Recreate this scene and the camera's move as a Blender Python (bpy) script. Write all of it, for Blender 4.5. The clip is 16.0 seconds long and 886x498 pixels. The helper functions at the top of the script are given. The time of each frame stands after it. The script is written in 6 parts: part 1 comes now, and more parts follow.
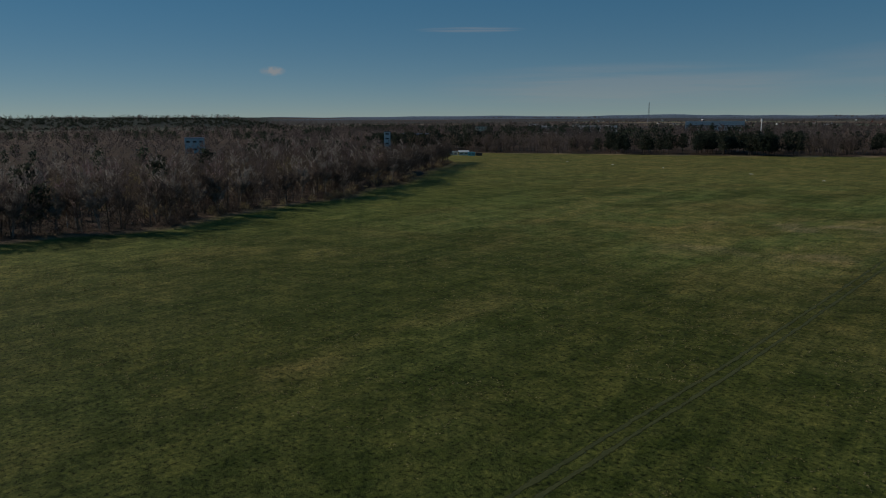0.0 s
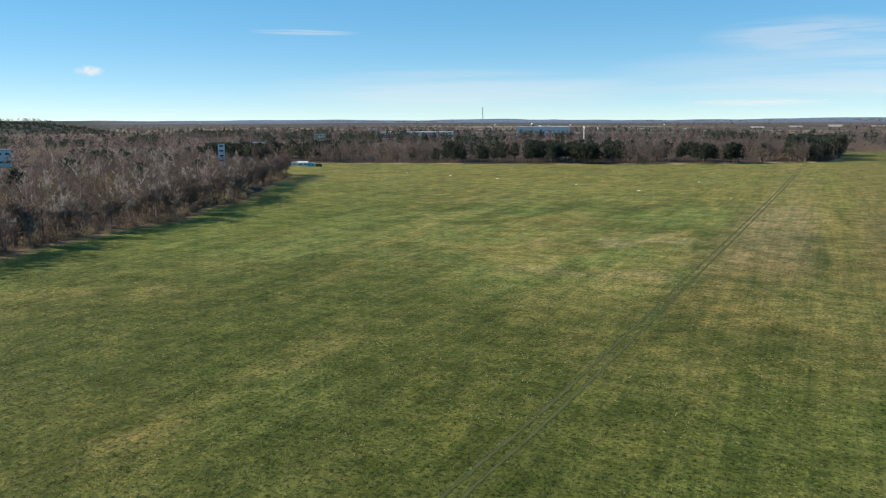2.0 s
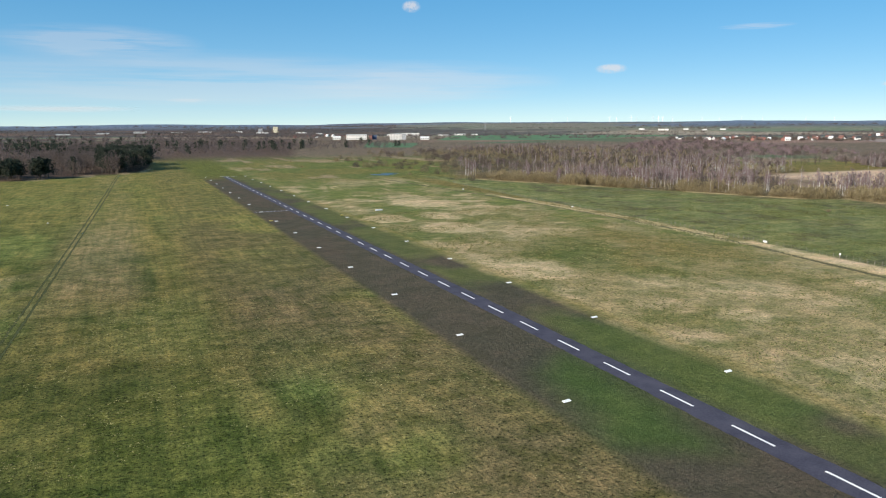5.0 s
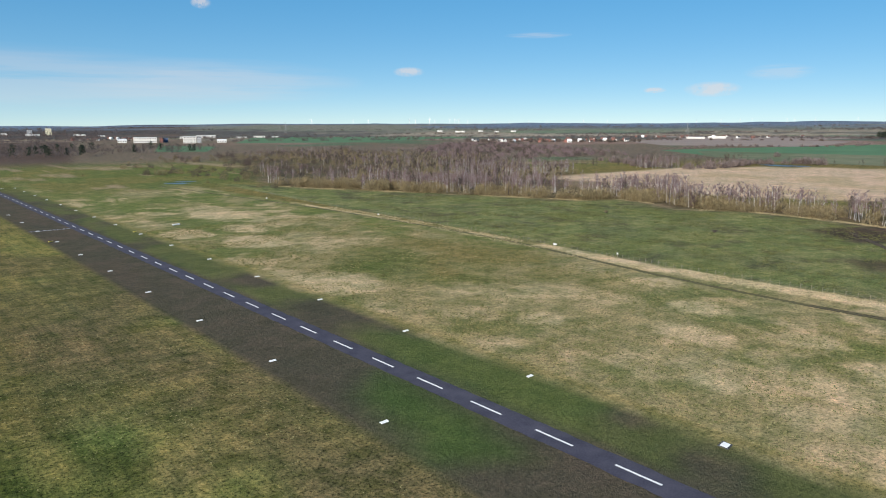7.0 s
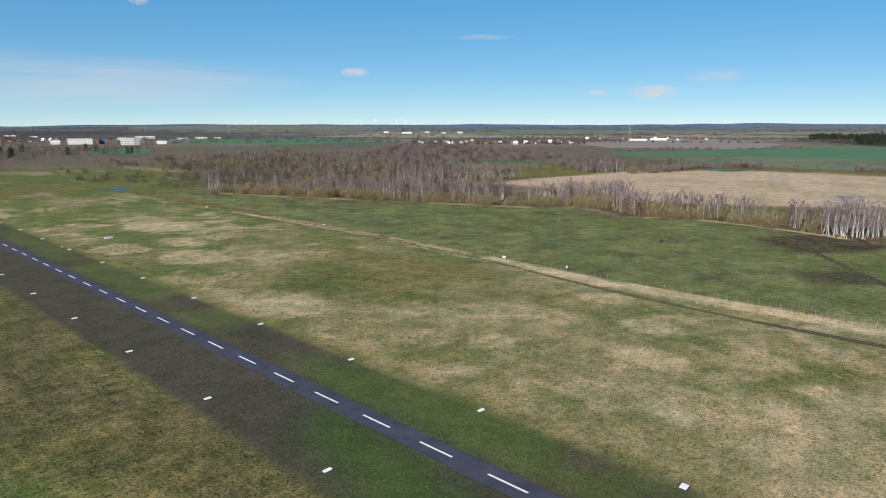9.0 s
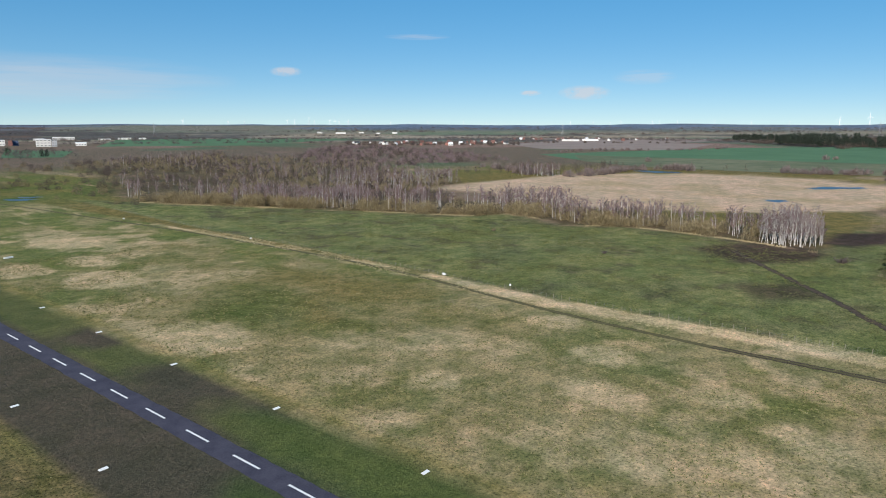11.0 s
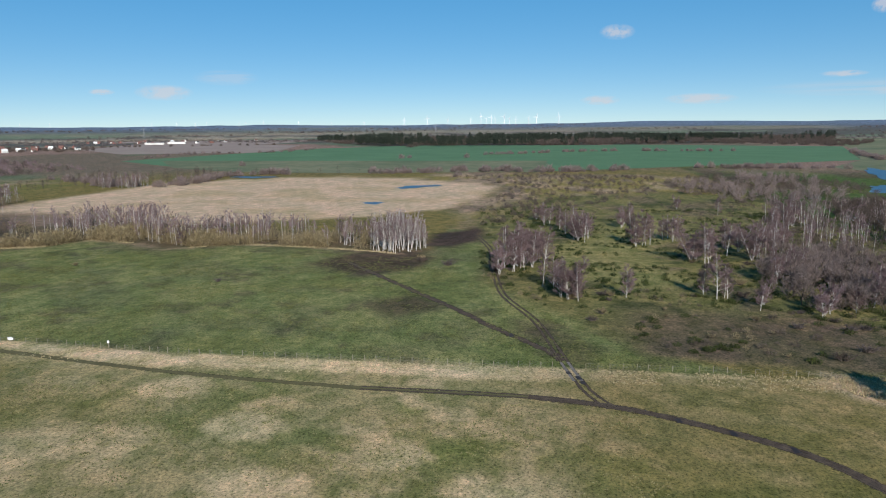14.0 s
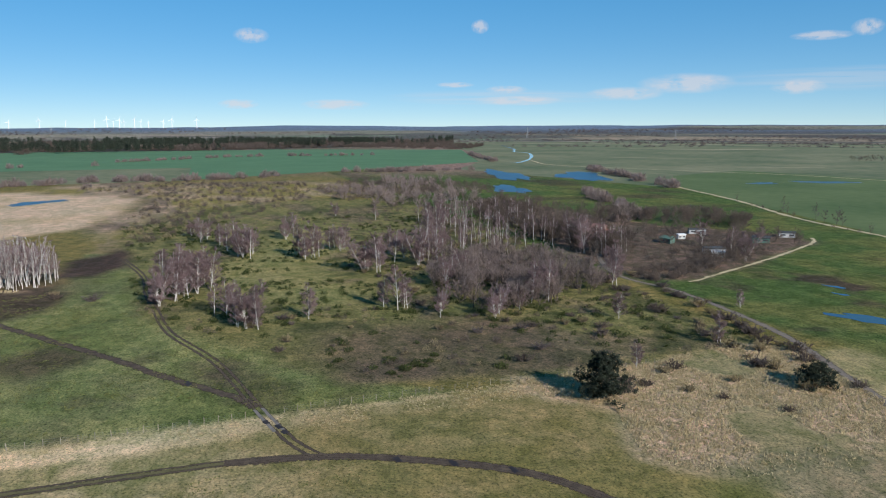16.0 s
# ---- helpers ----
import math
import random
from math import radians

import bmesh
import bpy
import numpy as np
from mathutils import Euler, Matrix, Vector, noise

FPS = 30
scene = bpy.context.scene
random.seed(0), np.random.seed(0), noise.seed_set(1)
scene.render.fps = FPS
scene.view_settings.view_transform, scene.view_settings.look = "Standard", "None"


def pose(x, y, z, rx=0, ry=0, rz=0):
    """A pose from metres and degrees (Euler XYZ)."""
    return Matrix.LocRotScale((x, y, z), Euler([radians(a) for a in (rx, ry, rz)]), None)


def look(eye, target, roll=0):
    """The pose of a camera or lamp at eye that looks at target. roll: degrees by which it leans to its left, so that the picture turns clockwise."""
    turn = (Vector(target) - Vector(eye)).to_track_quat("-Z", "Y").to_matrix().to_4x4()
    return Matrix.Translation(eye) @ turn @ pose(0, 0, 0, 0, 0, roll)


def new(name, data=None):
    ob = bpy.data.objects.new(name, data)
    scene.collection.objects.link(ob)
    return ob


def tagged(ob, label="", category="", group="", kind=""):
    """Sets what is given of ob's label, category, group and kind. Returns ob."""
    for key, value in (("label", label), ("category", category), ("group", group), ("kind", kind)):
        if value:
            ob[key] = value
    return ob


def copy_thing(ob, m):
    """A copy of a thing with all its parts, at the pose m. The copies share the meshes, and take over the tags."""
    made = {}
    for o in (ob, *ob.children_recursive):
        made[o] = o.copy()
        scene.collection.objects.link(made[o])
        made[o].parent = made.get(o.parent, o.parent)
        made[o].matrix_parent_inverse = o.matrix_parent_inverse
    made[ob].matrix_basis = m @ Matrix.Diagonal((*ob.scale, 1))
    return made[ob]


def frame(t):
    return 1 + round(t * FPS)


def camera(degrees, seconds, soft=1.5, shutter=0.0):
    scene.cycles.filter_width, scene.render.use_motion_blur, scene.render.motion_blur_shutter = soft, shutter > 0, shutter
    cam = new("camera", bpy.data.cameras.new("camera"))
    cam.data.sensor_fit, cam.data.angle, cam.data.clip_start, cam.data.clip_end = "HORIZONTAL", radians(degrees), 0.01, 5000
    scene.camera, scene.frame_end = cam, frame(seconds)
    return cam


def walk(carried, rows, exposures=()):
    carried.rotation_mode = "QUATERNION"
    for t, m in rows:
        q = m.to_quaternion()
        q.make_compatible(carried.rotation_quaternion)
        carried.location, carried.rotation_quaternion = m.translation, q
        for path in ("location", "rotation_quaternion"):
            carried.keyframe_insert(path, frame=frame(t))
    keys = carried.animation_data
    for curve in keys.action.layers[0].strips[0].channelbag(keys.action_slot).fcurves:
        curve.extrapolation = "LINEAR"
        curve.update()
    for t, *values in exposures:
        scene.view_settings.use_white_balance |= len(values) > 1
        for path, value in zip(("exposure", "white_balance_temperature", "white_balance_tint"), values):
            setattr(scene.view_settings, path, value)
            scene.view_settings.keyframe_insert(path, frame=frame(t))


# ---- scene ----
# ---------------------------------------------------------------- camera
cam = camera(63.54, 16.0, soft=1.05)
PATH = [
    (0, -0.66, 0.91, 28.88, -40.119, -10.229, -0.232),
    (0.5, -0.46, 0.77, 30.49, -38.487, -10.182, -0.214),
    (1, -0.27, 0.79, 32.04, -36.123, -10.143, -0.198),
    (1.5, -0.34, 0.82, 33.40, -31.941, -10.071, -0.186),
    (2, -0.35, 0.78, 34.78, -27.447, -10.033, -0.159),
    (2.5, -0.23, 0.79, 36.21, -22.510, -9.994, -0.148),
    (3, -0.15, 0.76, 37.27, -14.825, -9.945, -0.149),
    (3.5, 0.05, 0.35, 38.17, -5.571, -9.873, -0.170),
    (4, 0.14, 0.28, 38.97, 4.976, -9.831, -0.199),
    (4.5, 0.06, 0.08, 39.78, 15.107, -9.779, -0.245),
    (5, 0.00, 0.00, 40.70, 23.636, -9.776, -0.285),
    (5.2, -0.04, 0.01, 41.03, 26.887, -9.761, -0.305),
    (5.6, -0.24, -0.09, 41.74, 32.250, -9.742, -0.323),
    (6, -0.58, -0.28, 42.53, 35.682, -9.737, -0.302),
    (6.5, -0.92, -0.42, 43.57, 38.050, -9.744, -0.246),
    (7, -0.82, -0.15, 44.62, 39.234, -9.752, -0.180),
    (7.4, -0.20, 0.58, 45.41, 40.012, -9.751, -0.139),
    (8, 0.72, 1.73, 46.54, 41.391, -9.706, -0.066),
    (8.6, 2.60, 3.62, 47.70, 42.710, -9.732, -0.049),
    (9.1, 4.27, 5.40, 48.61, 43.616, -9.721, -0.022),
    (9.7, 7.27, 8.55, 49.64, 44.504, -9.708, -0.008),
    (10.3, 10.85, 12.28, 50.64, 45.803, -9.711, -0.001),
    (10.8, 13.88, 15.43, 51.51, 47.682, -9.737, 0.010),
    (11, 15.05, 16.65, 51.87, 48.636, -9.753, 0.017),
    (11.5, 18.32, 19.94, 52.66, 51.202, -9.779, 0.020),
    (12, 21.97, 23.09, 53.45, 53.905, -9.825, -0.040),
    (12.5, 25.74, 26.16, 54.20, 57.936, -9.847, -0.095),
    (13, 29.68, 29.11, 54.86, 63.863, -9.859, -0.206),
    (13.5, 33.62, 31.83, 55.42, 71.680, -9.847, -0.356),
    (14, 37.92, 34.67, 55.90, 80.423, -9.804, -0.382),
    (14.5, 42.63, 36.96, 56.19, 88.090, -9.694, -0.264),
    (15, 47.66, 38.98, 56.61, 95.444, -9.633, -0.151),
    (15.5, 52.74, 40.45, 57.04, 102.392, -9.601, -0.096),
    (16, 57.85, 41.49, 57.61, 108.365, -9.590, -0.053),
]


EXPOSURE = 0.45


def flown(x, y, z, heading, pitch, roll):
    h, p = radians(heading), radians(pitch)
    ahead = Vector((math.sin(h) * math.cos(p), math.cos(h) * math.cos(p), math.sin(p)))
    return look((x, y, z), Vector((x, y, z)) + ahead * 100, roll)


walk(cam, [(row[0], flown(*row[1:])) for row in PATH],
     exposures=[(t, EXPOSURE + s, kelvin, 10.0) for t, s, kelvin in
                ((0.0, -1.36, 7250), (0.2, -0.90, 7250), (0.4, -0.46, 7250), (0.6, -0.05, 7250), (0.8, 0.25, 7250), (1.0, 0.44, 7250), (1.2, 0.50, 7400), (3.0, 0.46, 7300), (5.2, 0.26, 7050), (8.0, 0.09, 6850), (12.0, -0.02, 6650), (13.5, -0.06, 6600), (15.0, 0.02, 6550), (16.0, 0.05, 6500))])

# ---------------------------------------------------------------- light
SUN_AZ, SUN_EL = 251.0, 27.0      # degrees clockwise from +y, and above the horizon
to_sun = Vector((math.sin(radians(SUN_AZ)) * math.cos(radians(SUN_EL)), math.cos(radians(SUN_AZ)) * math.cos(radians(SUN_EL)), math.sin(radians(SUN_EL))))
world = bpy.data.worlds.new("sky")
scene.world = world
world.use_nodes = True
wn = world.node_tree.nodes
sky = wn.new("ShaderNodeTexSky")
sky.sky_type = "NISHITA"
sky.sun_disc = False
sky.sun_elevation, sky.sun_rotation = radians(SUN_EL), radians(SUN_AZ)
sky.altitude, sky.air_density, sky.dust_density, sky.ozone_density = 60, 0.5, 0.0, 1.0
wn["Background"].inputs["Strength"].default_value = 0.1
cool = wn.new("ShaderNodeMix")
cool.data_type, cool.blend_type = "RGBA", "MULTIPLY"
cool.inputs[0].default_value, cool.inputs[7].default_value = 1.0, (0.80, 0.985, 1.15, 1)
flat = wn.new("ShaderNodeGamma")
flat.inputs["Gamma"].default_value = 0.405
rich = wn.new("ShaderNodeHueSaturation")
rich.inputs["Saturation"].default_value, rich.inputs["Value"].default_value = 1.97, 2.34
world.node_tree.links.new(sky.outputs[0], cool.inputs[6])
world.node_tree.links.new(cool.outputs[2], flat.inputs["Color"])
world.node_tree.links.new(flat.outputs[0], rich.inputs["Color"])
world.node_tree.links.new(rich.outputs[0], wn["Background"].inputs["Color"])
lamp = bpy.data.lights.new("sun", "SUN")
lamp.energy, lamp.angle, lamp.color = 4.8, radians(0.5), (1.0, 0.95, 0.88)
sun = new("sun", lamp)
sun.matrix_world = look((0, 0, 500), Vector((0, 0, 500)) - to_sun)


# ---------------------------------------------------------------- materials
def nodes_of(name):
    m = bpy.data.materials.new(name)
    m.use_nodes = True
    return m, m.node_tree, m.node_tree.nodes["Principled BSDF"]


def link(tree, a, b):
    tree.links.new(a, b)


def noise_node(tree, vec, scale, detail=4, rough=0.55):
    n = tree.nodes.new("ShaderNodeTexNoise")
    n.inputs["Scale"].default_value = scale
    n.inputs["Detail"].default_value = detail
    n.inputs["Roughness"].default_value = rough
    if vec is not None:
        link(tree, vec, n.inputs["Vector"])
    return n.outputs["Fac"]


def ramp(tree, fac, stops):
    r = tree.nodes.new("ShaderNodeValToRGB")
    while len(r.color_ramp.elements) < len(stops):
        r.color_ramp.elements.new(0.5)
    for e, (p, c) in zip(r.color_ramp.elements, stops):
        e.position, e.color = p, (*c, 1)
    link(tree, fac, r.inputs["Fac"])
    return r.outputs["Color"]


def mix(tree, kind, fac, a, b):
    n = tree.nodes.new("ShaderNodeMix")
    n.data_type, n.blend_type = "RGBA", kind
    for sock, v in ((n.inputs[0], fac), (n.inputs[6], a), (n.inputs[7], b)):
        if isinstance(v, (int, float)):
            sock.default_value = v
        elif isinstance(v, tuple):
            sock.default_value = (*v, 1)
        else:
            link(tree, v, sock)
    return n.outputs[2]


def math_node(tree, op, a, b):
    n = tree.nodes.new("ShaderNodeMath")
    n.operation = op
    for sock, v in zip(n.inputs, (a, b)):
        if isinstance(v, (int, float)):
            sock.default_value = v
        else:
            link(tree, v, sock)
    return n.outputs[0]


def bump(tree, bsdf, height, strength, distance):
    b = tree.nodes.new("ShaderNodeBump")
    b.inputs["Strength"].default_value, b.inputs["Distance"].default_value = strength, distance
    link(tree, height, b.inputs["Height"])
    link(tree, b.outputs[0], bsdf.inputs["Normal"])


def surface(name, a, b, scale, rough=0.85, metal=0.0, fine=8.0, relief=0.02, island=0.0, per_thing=0.0, thin=0.0, frayed=0.0):
    """Two tones mixed by a coarse and a fine grain; island and per_thing vary pieces and copies; frayed bands break up towards their edges."""
    m, t, p = nodes_of(name)
    where = t.nodes.new("ShaderNodeTexCoord").outputs["Object"]
    n1, n2 = noise_node(t, where, scale), noise_node(t, where, scale * fine, 3)
    both = math_node(t, "ADD", math_node(t, "MULTIPLY", n1, 0.6), math_node(t, "MULTIPLY", n2, 0.4))
    col = ramp(t, both, [(0.33, a), (0.67, b)])
    for amount, out in ((island, ("ShaderNodeNewGeometry", "Random Per Island")), (per_thing, ("ShaderNodeObjectInfo", "Random"))):
        if amount:
            r = t.nodes.new(out[0]).outputs[out[1]]
            k = math_node(t, "ADD", math_node(t, "MULTIPLY", r, 2 * amount), 1 - amount)
            v = t.nodes.new("ShaderNodeCombineColor")
            for i in range(3):
                link(t, k, v.inputs[i])
            col = mix(t, "MULTIPLY", 1.0, col, v.outputs[0])
    link(t, col, p.inputs["Base Color"])
    p.inputs["Roughness"].default_value, p.inputs["Metallic"].default_value = rough, metal
    p.inputs["Specular IOR Level"].default_value = 0.2 if rough > 0.6 else 0.5
    if thin:
        lucent, both_sides = t.nodes.new("ShaderNodeBsdfTranslucent"), t.nodes.new("ShaderNodeMixShader")
        link(t, col, lucent.inputs["Color"])
        both_sides.inputs[0].default_value = thin
        link(t, p.outputs[0], both_sides.inputs[1]), link(t, lucent.outputs[0], both_sides.inputs[2])
        link(t, both_sides.outputs[0], t.nodes["Material Output"].inputs["Surface"])
    if relief:
        bump(t, p, n2, 0.5, relief)
    if frayed:
        edge = t.nodes.new("ShaderNodeAttribute")
        edge.attribute_name = "edge"
        torn = noise_node(t, where, 1.1, 5, 0.7)
        cover = math_node(t, "ADD", math_node(t, "MULTIPLY", edge.outputs["Fac"], 1.5), math_node(t, "MULTIPLY", math_node(t, "SUBTRACT", torn, 0.62), 3.0 * frayed))
        grow = t.nodes.new("ShaderNodeMapRange")
        grow.inputs["From Min"].default_value, grow.inputs["From Max"].default_value = 0.0, 0.45
        link(t, cover, grow.inputs["Value"])
        link(t, grow.outputs["Result"], p.inputs["Alpha"])
    return m


def turf_material():
    """Open ground: the tint of each zone comes with the sheet; tufts, dead grass, soil and painted shadow specks break
    it up.
    """
    m, t, p = nodes_of("open_ground")
    where = t.nodes.new("ShaderNodeTexCoord").outputs["Object"]
    tint = t.nodes.new("ShaderNodeVertexColor")
    tint.layer_name = "tint"

    def drawn_out(x, y, detail):
        """Noise drawn out along the mowing direction."""
        mp = t.nodes.new("ShaderNodeMapping")
        mp.inputs["Scale"].default_value = (x, y, 1.0)
        mp.inputs["Rotation"].default_value = (0, 0, 0.05)
        link(t, where, mp.inputs["Vector"])
        return noise_node(t, mp.outputs[0], 1.0, detail, 0.62)

    blade = noise_node(t, where, 1.9, 5, 0.70)
    tuft = noise_node(t, where, 0.62, 7, 0.74)
    clump = noise_node(t, where, 0.15, 10, 0.74)
    broad = noise_node(t, where, 0.035, 6, 0.66)
    swath, line = drawn_out(0.55, 0.035, 6), drawn_out(2.3, 0.035, 3)
    grain = t.nodes.new("ShaderNodeAttribute")
    grain.attribute_name = "grain"

    def rough_by(amount):
        return math_node(t, "MULTIPLY", grain.outputs["Fac"], amount)

    # the darkest blade tones paint in small shadows among the grass
    col = mix(t, "MULTIPLY", rough_by(0.95), tint.outputs[0], ramp(t, blade, [(0.38, (0.22, 0.24, 0.17)), (0.455, (0.96, 0.97, 0.94)), (0.52, (1.04, 1.04, 1.02)), (0.62, (1.55, 1.46, 1.38))]))
    col = mix(t, "MULTIPLY", rough_by(0.6), col, ramp(t, tuft, [(0.40, (0.46, 0.52, 0.38)), (0.48, (0.97, 0.98, 0.95)), (0.58, (1.42, 1.34, 1.28))]))
    col = mix(t, "MULTIPLY", rough_by(0.75), col, ramp(t, clump, [(0.42, (0.56, 0.66, 0.46)), (0.485, (0.95, 0.98, 0.94)), (0.52, (1.03, 1.02, 1.0)), (0.57, (1.48, 1.36, 1.36))]))
    col = mix(t, "MULTIPLY", 0.5, col, ramp(t, broad, [(0.38, (0.72, 0.84, 0.74)), (0.62, (1.28, 1.14, 1.12))]))
    col = mix(t, "MULTIPLY", math_node(t, "MULTIPLY", tint.outputs["Alpha"], 0.42), col, ramp(t, swath, [(0.40, (0.60, 0.74, 0.62)), (0.5, (1.0, 1.0, 1.0)), (0.60, (1.34, 1.28, 1.22))]))
    col = mix(t, "MULTIPLY", math_node(t, "MULTIPLY", tint.outputs["Alpha"], 0.32), col, ramp(t, line, [(0.36, (0.58, 0.66, 0.6)), (0.46, (1.0, 1.0, 1.0)), (0.64, (1.22, 1.16, 1.12))]))
    link(t, col, p.inputs["Base Color"])
    p.inputs["Roughness"].default_value = 0.95
    p.inputs["Specular IOR Level"].default_value = 0.08
    bump(t, p, math_node(t, "ADD", math_node(t, "MULTIPLY", blade, 0.5), math_node(t, "MULTIPLY", tuft, 1.6)), 0.8, 0.4)
    return m


TURF = turf_material()
ASPHALT = surface("old_asphalt", (0.034, 0.034, 0.052), (0.074, 0.071, 0.094), 0.25, 0.9, fine=14, relief=0.01)
PAINT_WHITE = surface("road_paint", (0.62, 0.62, 0.60), (0.82, 0.82, 0.80), 1.5, 0.6, relief=0)
PANEL_WHITE = surface("painted_panel", (0.7, 0.7, 0.68), (0.85, 0.85, 0.83), 2.0, 0.5, relief=0)
PANEL_YELLOW = surface("yellow_panel", (0.60, 0.46, 0.06), (0.72, 0.58, 0.10), 2.0, 0.5, relief=0)
PANEL_DARK = surface("panel_frame", (0.03, 0.03, 0.035), (0.05, 0.05, 0.05), 2.0, 0.6, relief=0)
RUT_GREEN = surface("pressed_grass", (0.036, 0.044, 0.014), (0.074, 0.082, 0.027), 0.4, 0.95, relief=0.05, frayed=0.8)
MUD = surface("wet_track_soil", (0.036, 0.026, 0.019), (0.100, 0.074, 0.054), 0.5, 0.95, relief=0.05, frayed=0.8)
MUD_HEAP = surface("heaped_soil", (0.026, 0.021, 0.018), (0.085, 0.066, 0.052), 0.6, 0.95, relief=0.15)
RUT = surface("worn_grass", (0.070, 0.064, 0.028), (0.130, 0.115, 0.052), 0.4, 0.95, relief=0.05, frayed=0.8)
GRAVEL = surface("gravel_road", (0.115, 0.094, 0.078), (0.185, 0.152, 0.126), 0.5, 0.95, relief=0.03, frayed=0.8)
PUDDLE = surface("muddy_puddle", (0.018, 0.014, 0.014), (0.030, 0.024, 0.023), 0.8, 0.62, relief=0)
CONCRETE = surface("old_concrete", (0.12, 0.105, 0.095), (0.20, 0.178, 0.16), 0.8, 0.9, relief=0.02)
POST_WOOD = surface("grey_post_wood", (0.14, 0.12, 0.09), (0.27, 0.23, 0.18), 3.0, 0.9, per_thing=0.25)
WIRE = surface("fence_wire", (0.2, 0.2, 0.2), (0.3, 0.3, 0.3), 3.0, 0.5, metal=0.8, relief=0)
BIRCH_BARK = surface("birch_bark", (0.36, 0.33, 0.31), (0.68, 0.65, 0.61), 1.2, 0.8, per_thing=0.12)
BIRCH_TWIG = surface("birch_twigs", (0.150, 0.104, 0.104), (0.290, 0.206, 0.208), 0.5, 0.9, relief=0, island=0.35, per_thing=0.2, thin=0.45)
BARK = surface("brown_bark", (0.055, 0.045, 0.036), (0.13, 0.105, 0.085), 0.8, 0.9, per_thing=0.15)
GREY_TWIG = surface("grey_twigs", (0.088, 0.071, 0.066), (0.180, 0.147, 0.137), 0.4, 0.9, relief=0, island=0.35, per_thing=0.2, thin=0.45)
COPSE_TWIG = surface("copse_twigs", (0.19, 0.145, 0.13), (0.34, 0.27, 0.245), 0.4, 0.9, relief=0, island=0.35, per_thing=0.2, thin=0.45)
BROWN_TWIG = surface("brown_twigs", (0.084, 0.064, 0.053), (0.172, 0.134, 0.112), 0.4, 0.9, relief=0, island=0.35, per_thing=0.2, thin=0.45)
OLIVE_TWIG = surface("willow_twigs", (0.190, 0.150, 0.086), (0.340, 0.275, 0.160), 0.4, 0.9, relief=0, island=0.35, per_thing=0.2, thin=0.45)
PALE_TWIG = surface("pale_poplar_twigs", (0.21, 0.186, 0.165), (0.40, 0.356, 0.32), 0.4, 0.9, relief=0, island=0.3, per_thing=0.15, thin=0.45)
NEEDLE = surface("pine_needles", (0.024, 0.033, 0.024), (0.058, 0.072, 0.050), 0.6, 0.85, relief=0, island=0.4, per_thing=0.2, thin=0.45)
STRAW_BAND = surface("dry_grass_band", (0.30, 0.245, 0.145), (0.50, 0.415, 0.26), 0.2, 0.95, relief=0.05, frayed=1.0)
STRAW = surface("dry_grass", (0.34, 0.27, 0.15), (0.55, 0.455, 0.28), 0.4, 0.95, relief=0, island=0.3, thin=0.45)
BRAMBLE = surface("gorse_leaves", (0.030, 0.042, 0.014), (0.082, 0.098, 0.030), 0.5, 0.9, relief=0, island=0.4, thin=0.45)
WATER_M, wt_, wp_ = nodes_of("pond_water")
wp_.inputs["Base Color"].default_value = (0.020, 0.055, 0.095, 1)
wp_.inputs["Roughness"].default_value = 0.34
bump(wt_, wp_, noise_node(wt_, wt_.nodes.new("ShaderNodeTexCoord").outputs["Object"], 0.8, 3), 0.15, 0.02)


# ---------------------------------------------------------------- shared building helpers
def tri_mesh(name, verts, tris, material):
    verts, tris = np.asarray(verts, np.float32), np.asarray(tris, np.int32)
    me = bpy.data.meshes.new(name)
    me.vertices.add(len(verts))
    me.vertices.foreach_set("co", verts.ravel())
    me.loops.add(tris.size)
    me.loops.foreach_set("vertex_index", tris.ravel())
    me.polygons.add(len(tris))
    me.polygons.foreach_set("loop_start", np.arange(len(tris), dtype=np.int32) * 3)
    me.materials.append(material)
    me.update(calc_edges=True)
    return me


def part(name, bm, material, parent, label=""):
    if isinstance(bm, bpy.types.Mesh):
        me = bm
    else:
        me = bpy.data.meshes.new(name)
        bm.to_mesh(me)
        bm.free()
        me.materials.append(material)
    ob = new(name, me)
    ob.parent = parent
    return tagged(ob, label)


def box(bm, x0, x1, y0, y1, z0, z1, bevel=0.0):
    made = bmesh.ops.create_cube(bm, size=1, matrix=Matrix.Translation(((x0 + x1) / 2, (y0 + y1) / 2, (z0 + z1) / 2)) @ Matrix.Diagonal((x1 - x0, y1 - y0, z1 - z0, 1)))
    if bevel:
        bmesh.ops.bevel(bm, geom=list({e for v in made["verts"] for e in v.link_edges}), offset=bevel, segments=1, affect="EDGES")
    return bm


def boxed(*size, bevel=0.0):
    return box(bmesh.new(), *size, bevel=bevel)


def hashed(ix, iy, seed):
    h = (ix.astype(np.int64) * 374761393 + iy.astype(np.int64) * 668265263 + seed * 982451653) & 0x7FFFFFFF
    h = ((h ^ (h >> 13)) * 1274126177) & 0x7FFFFFFF
    return ((h ^ (h >> 16)) & 0xFFFF) / 65535.0


def vnoise(x, y, size, seed):
    x, y = np.asarray(x, float) / size, np.asarray(y, float) / size
    ix, iy = np.floor(x), np.floor(y)
    u, v = x - ix, y - iy
    u, v = u * u * (3 - 2 * u), v * v * (3 - 2 * v)
    ix, iy = ix.astype(int), iy.astype(int)
    a, b = hashed(ix, iy, seed), hashed(ix + 1, iy, seed)
    c, d = hashed(ix, iy + 1, seed), hashed(ix + 1, iy + 1, seed)
    return (a * (1 - u) + b * u) * (1 - v) + (c * (1 - u) + d * u) * v


